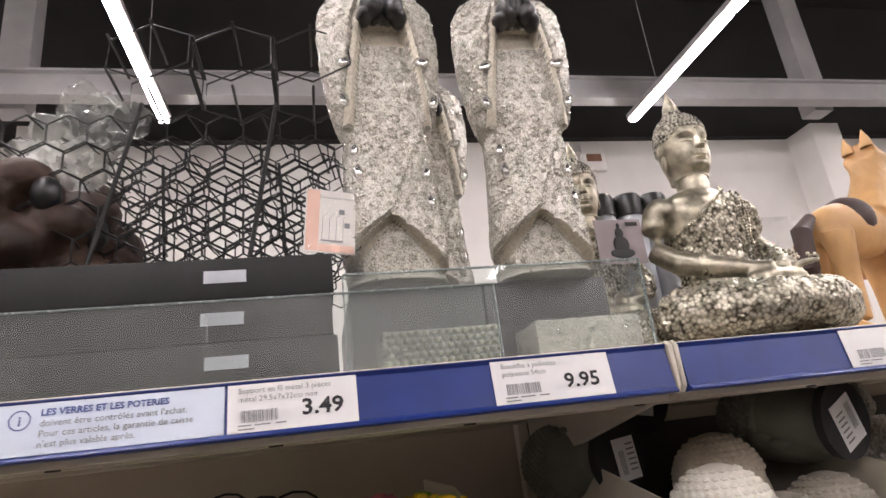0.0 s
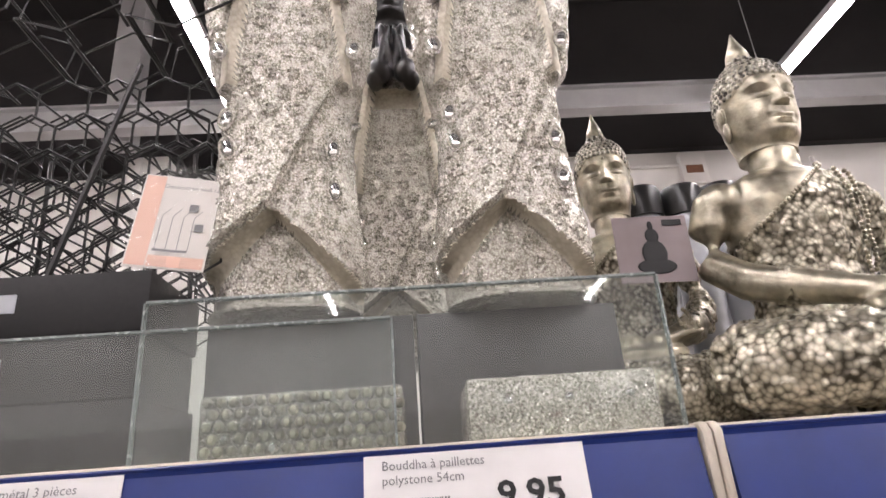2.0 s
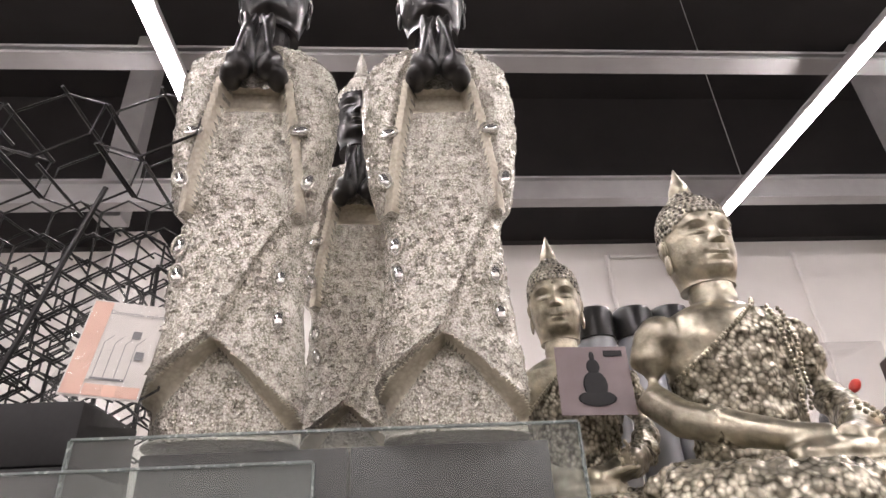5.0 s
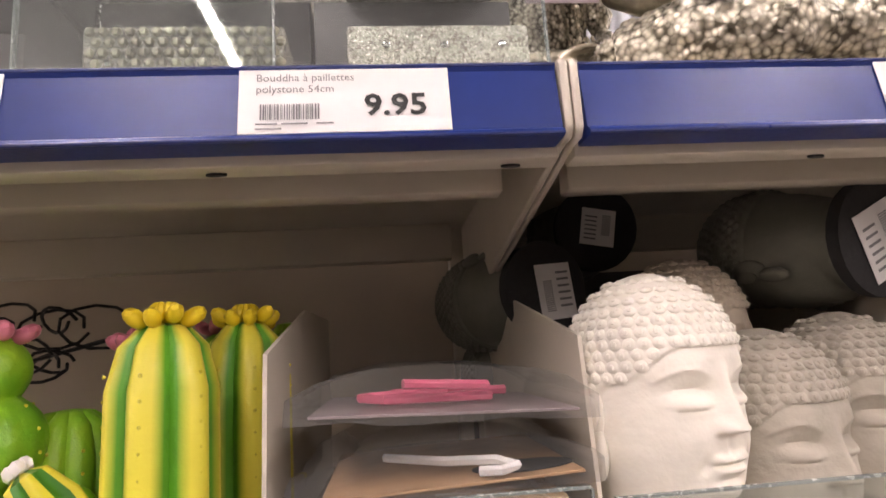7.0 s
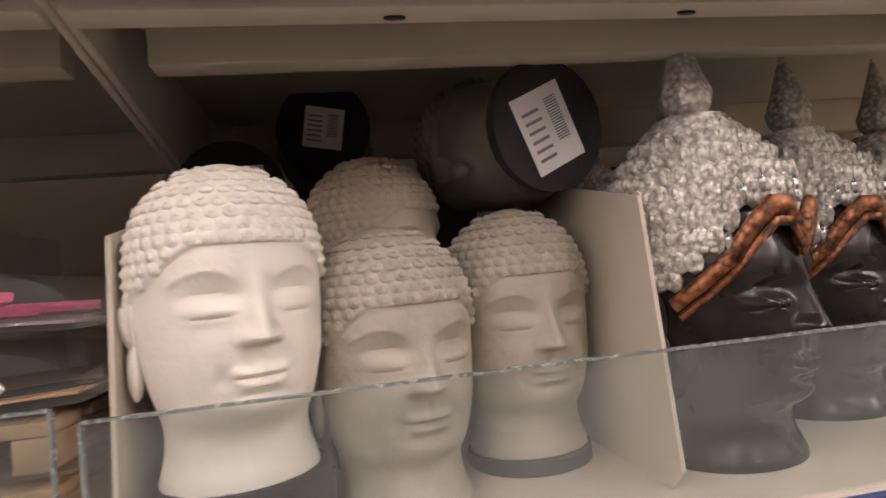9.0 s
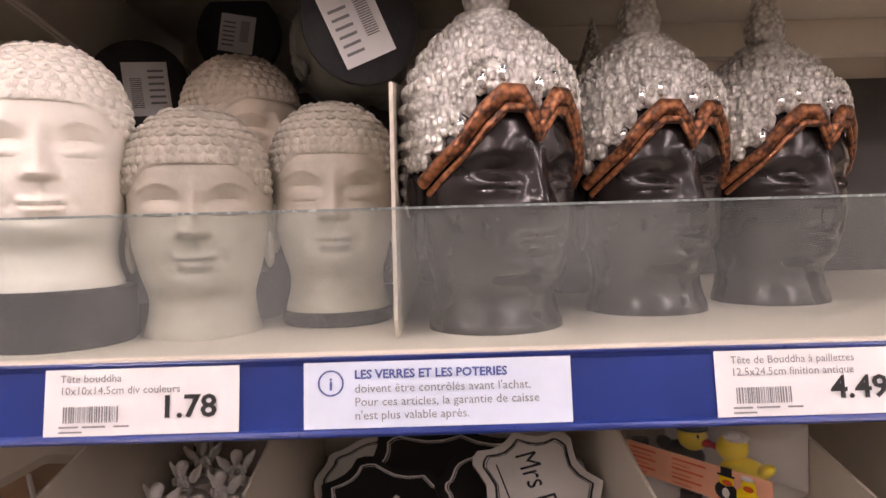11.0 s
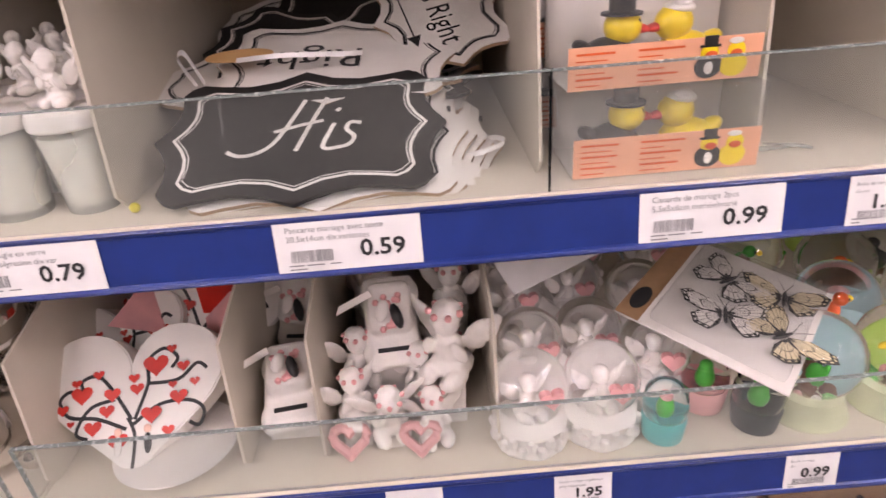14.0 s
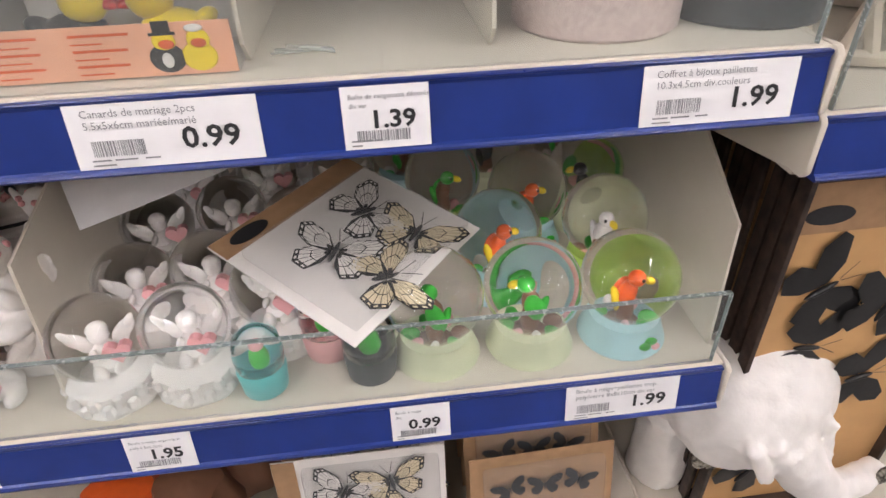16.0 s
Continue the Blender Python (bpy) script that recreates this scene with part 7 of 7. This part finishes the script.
def butterfly(bm, m, mi_wing, mi_line):
    """Patterned butterfly: two pairs of veined wings with a dark body."""
    def put(pts, y, mi):
        vs = [bm.verts.new(m @ Vector((x, y, z))) for x, z in pts]
        bm.faces.new(vs).material_index = mi
    for s in (-1, 1):
        fore = [(0.002 * s, 0.004), (0.012 * s, 0.018), (0.03 * s, 0.026), (0.038 * s, 0.022), (0.034 * s, 0.008), (0.022 * s, 0.0), (0.003 * s, -0.001)]
        hind = [(0.002 * s, -0.001), (0.02 * s, 0.0), (0.029 * s, -0.008), (0.026 * s, -0.02), (0.014 * s, -0.025), (0.005 * s, -0.014)]
        for w in (fore, hind):
            put(w, 0.0, mi_line)
            root = Vector((0.003 * s, 0.002 if w is fore else -0.002))
            rim = [Vector(p) for p in w[1:-1]]
            pts = []
            for a, q in zip(rim, rim[1:]):
                pts += [a.lerp(q, u) for u in (0.0, 0.5)]
            pts.append(rim[-1])
            # pale cells between the dark veins, and a dotted margin
            for a, q in zip(pts, pts[1:]):
                for u0, u1, inset in ((0.16, 0.5, 0.1), (0.53, 0.84, 0.07), (0.89, 0.95, 0.25)):
                    cell = [root.lerp(a.lerp(q, v), u) for u, v in ((u0, inset), (u1, inset), (u1, 1 - inset), (u0, 1 - inset))]
                    put([tuple(c) for c in cell], -0.0005, mi_wing)
        put([(0.0005 * s, 0.012), (0.006 * s, 0.026), (0.0066 * s, 0.026), (0.0013 * s, 0.012)], -0.0004, mi_line)
    ell(bm, m @ Vector((0, -0.001, -0.001)), (0.0021, 0.0021, 0.012), m.to_3x3().to_4x4(), 8, mi_line)


def butterfly_pack(m, n=4, w=0.165, h=0.15):
    t = thing("butterfly_pack", "blister pack of cream and black fabric butterflies on white card", "butterfly pack", m, "butterfly packs")
    part("card", box(bmesh.new(), 0, w, 0, 0.0012, 0, h), BOARD_W, t, "white backing card", smooth=False)
    hd = part("header", box(bmesh.new(), 0.0005, 0.022, -0.0008, -0.0002, 0.0005, h - 0.0005), KRAFT, t, "brown printed header", smooth=False)
    b = prism(bmesh.new(), [(0.0115 + 0.0075 * math.cos(a * math.pi / 12), h * 0.2 + 0.018 * math.sin(a * math.pi / 12)) for a in range(24)], 0.0003, Matrix.Translation((0, -0.0014, 0)))
    part("badge", b, INK, hd, "black oval badge", smooth=False)
    f = [((0.065, 0.105), 25, 0), ((0.112, 0.112), -10, 0), ((0.078, 0.055), -20, 0), ((0.125, 0.06), 35, 1)]
    for (x, z), a, k in f[:n]:
        b = bmesh.new()
        butterfly(b, pose(x, -0.004, z, 0, a, 0), 0, 1)
        part("butterfly", b, [CREAM_WING if k or x > 0.1 else BOARD_W, INK], t, "veined fabric butterfly", smooth=False)
    b = bmesh.new()
    box(b, 0.028, w - 0.006, -0.012, -0.0006, 0.008, h - 0.008, 0.003)
    c = part("blister", b, CLEAR, t, "clear plastic blister")
    c.visible_shadow = False
    return t


def fourth_shelf():
    z = TOP_D
    heart_box(pose(0.07, 0.022, z - 0.001, -44, -3, 2), 0.166)
    heart_box(pose(0.088, 0.135, z + 0.02, -32, 14, -6))
    heart_box(pose(0.045, 0.115, z + 0.012, -36, -14, 4), 0.13)
    for x, y, rx, ry, rz in ((0.062, 0.155, -50, 40, 20), (0.14, 0.125, -45, -50, -10)):
        t = thing("pink_card", "folded pale pink card between the heart boxes", "card", pose(x, y, z + 0.085, rx, ry, rz))
        part("sheet", prism(bmesh.new(), [(-0.035, -0.02), (0.035, -0.006), (0.03, 0.022), (-0.02, 0.03)], 0.0008), ROSE, t, smooth=False)
    t = thing("white_dish", "white dish edge among the heart boxes", "dish", pose(0.1, 0.06, z, 0, 0, 0))
    part("rim", lathe(bmesh.new(), [(0.03, 0), (0.05, 0.012), (0.054, 0.014), (0.048, 0.012)], 28), POLY_WHITE, t)
    for x, y, h in ((0.05, 0.24, 0.03), (0.1, 0.25, 0.025), (0.13, 0.2, 0.02)):
        t = thing("red_heart_box", "red heart patterned box at the back", "box", pose(x, y, z))
        part("body", box(bmesh.new(), -0.025, 0.025, -0.03, 0.03, 0, 0.1 + h, 0.002), RED, t)
    toy_car(pose(0.204, 0.085, z + 0.03, 18, 0, 8))
    toy_car(pose(0.202, 0.2, z + 0.05, 55, 0, -6))
    toy_car(pose(0.297, 0.125, z + 0.075, 48, 0, 4))
    toy_car(pose(0.27, 0.25, z + 0.03, 10, 0, 20))
    for x, y, hh in ((0.204, 0.085, 0.03), (0.202, 0.2, 0.05), (0.297, 0.125, 0.07), (0.27, 0.25, 0.03)):
        t = thing("white_carton", "small white carton under a resin car", "carton", pose(x, y + 0.01, z), "white cartons")
        part("body", box(bmesh.new(), -0.024, 0.024, -0.03, 0.035, 0, hh, 0.001), POLY_WHITE, t)
    r = random.Random(14)
    for i, (x, y, zz, k, rx) in enumerate(((0.348, 0.08, 0.045, 2.1, 0), (0.29, 0.055, 0.012, 1.6, 20), (0.33, 0.05, 0.0, 1.5, 0), (0.262, 0.06, 0.02, 1.5, 0), (0.355, 0.15, 0.06, 1.7, 0), (0.36, 0.21, 0.06, 1.7, 0), (0.265, 0.1, 0.03, 1.6, 0), (0.365, 0.28, 0.06, 1.7, 0), (0.35, 0.11, 0.02, 1.5, 0), (0.32, 0.09, 0.02, 1.5, 0))):
        b = angel_skin(k)
        for a in range(7):
            ell(b, (0.0068 * k * math.cos(a * 0.9), -0.001 + 0.0066 * k * math.sin(a * 0.9), 0.0335 * k), 0.0016 * k, seg=6, mi=1)
        ob = part("angel_figurine", b, [POLY_WHITE, ROSE])
        ob.matrix_basis = pose(x, y, z + 0.001 + zz, rx, 0, r.uniform(-40, 40))
        tagged(ob, "white resin angel figurine with a pink flower wreath", "figurine", "angel figurines")
        if zz > 0.005:
            t = thing("white_carton", "small white carton under an angel figurine", "carton", pose(x, y, z), "white cartons")
            part("body", box(bmesh.new(), -0.012, 0.012, -0.012, 0.012, 0, zz, 0.001), POLY_WHITE, t)
    for x, y, zz in ((0.257, 0.035, 0.016), (0.318, 0.034, 0.014)):
        ob = part("heart_wreath", tube(bmesh.new(), [(p[0], 0, p[1]) for p in heart_outline(0.03, 20)], 0.0045, 7, True), ROSE)
        ob.matrix_basis = pose(x, y, z + zz, -35, 0, 0)
        tagged(ob, "small pale pink heart wreath leaning on figurines", "wreath", "heart wreaths")
    # snow globes with angels
    for x, y, rz in ((0.414, 0.045, 8), (0.476, 0.048, -6), (0.424, 0.108, 10), (0.482, 0.117, 0), (0.535, 0.085, -14), (0.42, 0.195, 15), (0.485, 0.21, 4), (0.55, 0.18, -8), (0.43, 0.27, 0), (0.51, 0.285, 9), (0.59, 0.27, -5), (0.44, 0.345, 3), (0.53, 0.355, -9)):
        globe(pose(x, y, z, 0, 0, rz), "angel", POLY_WHITE, 0.0325)
    # tropical globes
    for x, y, kind, mm, rz in ((0.661, 0.05, "green", PALE_Y, 160), (0.738, 0.05, "green", PALE_Y, 170), (0.816, 0.05, "red", PALE_B, -5), (0.826, 0.138, "white", LIME, -60), (0.726, 0.128, "red", PALE_B, 20), (0.768, 0.196, "red", PALE_B, 10), (0.69, 0.235, "green", LIME, 0), (0.836, 0.225, "toucan", PALE_Y, 170), (0.75, 0.315, "toucan", PALE_Y, 20), (0.84, 0.33, "green", LIME, 10), (0.655, 0.325, "green", PALE_B, 40)):
        globe(pose(x, y, z, 0, 0, rz), kind, mm)
    # small cactus jars
    for x, y, mm, top, rr in ((0.527, 0.032, TEAL, ROSE, 0.019), (0.575, 0.065, PARROT_R, GREEN, 0.021), (0.609, 0.036, DARK_BOX, GREEN, 0.021)):
        t = thing("small_globe", "small snow globe with a painted round base", "snow globe", pose(x, y, z), "small snow globes")
        part("base", lathe(bmesh.new(), [(rr * 0.8, 0), (rr * 0.9, 0.002), (rr, 0.022), (rr * 0.9, 0.026)], 24), ROSE if mm is PARROT_R else mm, t)
        b = ell(bmesh.new(), (0, 0, 0.033), (rr * 0.32, rr * 0.3, 0.01), seg=12)
        ell(b, (0, 0, 0.043), (rr * 0.25, rr * 0.25, 0.004), seg=10, mi=1)
        part("figurine", b, [GREEN, top], t)
        g = part("glass_ball", lathe(bmesh.new(), [(rr * 0.95, 0.026), (rr * 1.02, 0.036), (rr * 0.9, 0.05), (rr * 0.5, 0.057), (rr * 0.1, 0.059)], 24), GLASS, t)
        g.visible_shadow = False
    # loose pack of butterflies and a paper sheet on the globes
    across = Vector((0.106, -0.094, -0.026)).normalized()
    along = Vector((0.122, 0.1, 0.004))
    along = (along - across * along.dot(across)).normalized()
    facing = along.cross(across)
    m = Matrix((across, facing, along)).transposed().to_4x4()
    m.translation = (0.495, 0.086, z + 0.097)
    butterfly_pack(m, 4, 0.146, 0.155)
    t = thing("paper_sheet", "curled white paper sheet behind the butterfly pack", "paper", pose(0.405, 0.1, z + 0.122, -58, 0, 0) @ rot(0, -24, 0))
    b = bmesh.new()
    n = 12
    rows = []
    for i in range(n + 1):
        u = i / n
        rows.append([b.verts.new((u * 0.2, 0.006 * math.sin(u * 3) - yy, v * 0.065 - 0.01)) for v in (0, 1) for yy in (0, 0.0008)])
    for a, q in zip(rows, rows[1:]):
        for k, l in ((0, 2), (2, 3), (3, 1), (1, 0)):
            b.faces.new((a[k], a[l], q[l], q[k]))
    part("sheet", b, PAPER, t)
    # mirror-glazed pigs left of the joint
    for x, y, k in ((-0.062, 0.07, 1.0), (-0.05, 0.16, 1.0), (-0.14, 0.1, 1.05), (-0.13, 0.2, 1.0), (-0.04, 0.26, 1.0)):
        b = bmesh.new()
        ell(b, (0, 0, 0.048), (0.044, 0.048, 0.043), seg=24)
        ell(b, (0, -0.036, 0.062), (0.026, 0.026, 0.026), seg=20)
        ell(b, (0, -0.06, 0.058), (0.012, 0.008, 0.01), seg=14)
        for s in (-1, 1):
            ell(b, (0.018 * s, -0.034, 0.088), (0.009, 0.005, 0.011), rot(0, 25 * s), 12)
            for yy in (-0.022, 0.024):
                ell(b, (0.024 * s, yy, 0.012), (0.012, 0.012, 0.014), seg=12)
        ob = part("silver_pig", fused(b, 0.0022, 3), CHROME)
        ob.matrix_basis = pose(x, y, z, 0, 0, 25) @ Matrix.Diagonal((k, k, k, 1))
        tagged(ob, "mirror silver glazed pig money box", "money box", "silver pigs")
        if y < 0.17:
            o = share("silver_pig", ob.data, None, pose(x + 0.006, y + 0.02, z + 0.093 * k, 0, 0, -30))
            tagged(o, "mirror silver glazed pig money box stacked on another", "money box", "silver pigs")


fourth_shelf()


# ---- bottom shelf and the next bay ----
def bottom_goods():
    z = TOP_E
    for i, (x, y) in enumerate(((0.5, 0.045), (0.503, 0.075), (0.498, 0.11))):
        butterfly_pack(pose(x, y, z, -6, 0, 0), 4, 0.165, 0.15)
    for i, y in enumerate((0.03, 0.07, 0.11, 0.15)):
        t = thing("butterfly_pack", "flat blister pack with small dark butterflies and kraft header", "butterfly pack", pose(0.69, y, z, -12 - 3 * i, 0, 2), "butterfly packs")
        part("card", box(bmesh.new(), 0, 0.15, 0, 0.001, 0, 0.125), KRAFT, t, "kraft backing card", smooth=False)
        bl = part("blister", box(bmesh.new(), 0.012, 0.138, -0.014, -0.0006, 0.02, 0.115, 0.004), CLEAR, t, "clear blister")
        bl.visible_shadow = False
        for k in range(3):
            b = bmesh.new()
            butterfly(b, pose(0.04 + 0.036 * k, -0.005, 0.085, 0, 20 * (k - 1), 0) @ Matrix.Diagonal((0.5, 0.5, 0.5, 1)), 0, 0)
            part("butterfly", b, INK, t, smooth=False)
        part("badge", prism(bmesh.new(), [(0.04 + 0.015 * math.cos(a * math.pi / 10), 0.01 + 0.006 * math.sin(a * math.pi / 10)) for a in range(20)], 0.0003, Matrix.Translation((0, -0.0006, 0))), INK, t, smooth=False)
    for x, y, mm in ((0.33, 0.1, PARROT_R), (0.40, 0.1, BROWN), (0.44, 0.16, BROWN)):
        t = thing("gourd_ornament", "round orange or brown autumn ornament", "ornament", pose(x, y, z), "gourds")
        part("body", lathe(bmesh.new(), [(0.015, 0), (0.045, 0.02), (0.05, 0.05), (0.035, 0.085), (0.008, 0.095)], 40, wave=lambda a, q: 1 + 0.06 * math.cos(8 * a)), mm, t)
    # white elephant on the next bay's base shelf
    b = bmesh.new()
    ell(b, (0.0, 0.06, 0.13), (0.085, 0.11, 0.095), seg=24)
    ell(b, (0.0, -0.05, 0.165), (0.09, 0.07, 0.075), seg=24)
    ell(b, (0.0, -0.07, 0.165), (0.05, 0.05, 0.055), seg=20)
    for s in (-1, 1):
        ell(b, (0.065 * s, -0.02, 0.165), (0.018, 0.05, 0.062), rot(0, 12 * s, 25 * s), 18)
        for yy in (0.0, 0.12):
            tube(b, [(0.045 * s, yy, 0.1), (0.047 * s, yy, 0.0)], 0.034, 14)
        ell(b, (0.03 * s, -0.098, 0.195), (0.014, 0.012, 0.012), seg=12)
    tube(b, [(0, -0.1, 0.155), (0.022, -0.12, 0.118), (0.05, -0.128, 0.092), (0.085, -0.128, 0.078), (0.118, -0.126, 0.074), (0.138, -0.124, 0.08)], 0.028, 14, taper=[1.2, 1.0, 0.8, 0.62, 0.5, 0.42])
    for k in range(5):
        tube(b, [(-0.05 + 0.02 * k, -0.09, 0.215 - 0.012 * abs(k - 2)), (-0.055 + 0.025 * k, -0.115, 0.17), (-0.03 + 0.02 * k, -0.118, 0.13)], 0.008, 8)
    e = fused(b, 0.004, 2)
    for v in e.verts:
        v.co += v.normal * (noise.noise(v.co * 22) * 0.006 + noise.noise(v.co * 70) * 0.002)
    ob = part("elephant_ornament", e, POLY_WHITE)
    ob.matrix_basis = pose(0.972, 0.125, 0.4, 0, 0, 12) @ Matrix.Diagonal((0.95, 1.0, 1.05, 1))
    tagged(ob, "white antiqued resin elephant ornament standing on the base shelf", "ornament")
    d = bmesh.new()
    for c, r in (((-0.06, -0.06, 0.08), 0.014), ((0.128, -0.135, 0.082), 0.011), ((-0.04, -0.08, 0.06), 0.012)):
        n = min(((v.co - Vector(c)).length, v.index) for v in ob.data.vertices)[1]
        ell(d, ob.data.vertices[n].co, (r, r * 0.5, r * 1.2), seg=10)
    part("worn_patch", d, PEWTER_DARK, ob, "worn silver patches with dark pits")
    # hanging cards with metal butterflies
    for i in range(17):
        y = 0.055 + 0.019 * i
        t = thing("wall_decor_card", "tan card carrying black metal butterfly wall decoration", "wall decoration", pose(0.945 - 0.002 * (i % 3), y, 0.405, 0, 0.6 * (i % 3) - 0.5, 0), "butterfly wall decorations")
        part("card", box(bmesh.new(), 0.004, 0.2, 0.0022, 0.0034, 0.003, 0.432), TAN_CARD, t, "tan backing card", smooth=False)
        f = bmesh.new()
        for x0, x1, z0, z1 in ((0, 0.005, 0, 0.435), (0.199, 0.204, 0, 0.435), (0.0051, 0.1989, 0.43, 0.435), (0.0051, 0.1989, 0, 0.005)):
            box(f, x0, x1, -0.008, 0.006, z0, z1, 0.0008)
        part("frame", f, RUST, t, "dark rusty metal edge")
        part("header", box(bmesh.new(), 0.006, 0.198, 0.0008, 0.0016, 0.378, 0.429), KRAFT, t, "brown printed header", smooth=False)
        if i < 2:
            o = prism(bmesh.new(), [(0.032 + 0.021 * math.cos(a * math.pi / 12), 0.395 + 0.009 * math.sin(a * math.pi / 12)) for a in range(24)], 0.0004, Matrix.Translation((0, 0.0002, 0)))
            part("badge", o, INK, t, "black oval badge", smooth=False)
            for k, (x, zz, a, s) in enumerate(((0.05, 0.32, 60, 1.35), (0.06, 0.25, 100, 1.3), (0.045, 0.18, 70, 1.3), (0.07, 0.11, 110, 1.4), (0.12, 0.29, 20, 1.3), (0.13, 0.2, 80, 1.3), (0.05, 0.06, 40, 1.2))):
                b = bmesh.new()
                butterfly(b, pose(x, -0.001, zz, 0, a, 4) @ Matrix.Diagonal((s, s, s, 1)), 0, 0)
                part("butterfly", b, BLACK, t, "black metal butterfly", smooth=False)
    # wicker basket on the next bay's shelf
    t = thing("wicker_basket", "whitewashed woven wicker basket behind the acrylic front", "basket", pose(1.0, 0.15, 0.9125))
    r = random.Random(9)
    for i in range(26):
        a = i * 2 * math.pi / 26
        part("strand", tube(bmesh.new(), [(0.085 * math.cos(a + 0.5 * s * k / 6), 0.085 * math.sin(a + 0.5 * s * k / 6), 0.006 + 0.15 * k / 6) for k in range(7) for s in ((1 if i % 2 else -1),)], 0.0055, 6), WICKER, t)
    for zz in (0.006, 0.08, 0.155):
        part("hoop", tube(bmesh.new(), [(0.087 * math.cos(k * math.pi / 16), 0.087 * math.sin(k * math.pi / 16), zz) for k in range(32)], 0.006, 6, True), WICKER, t)


bottom_goods()
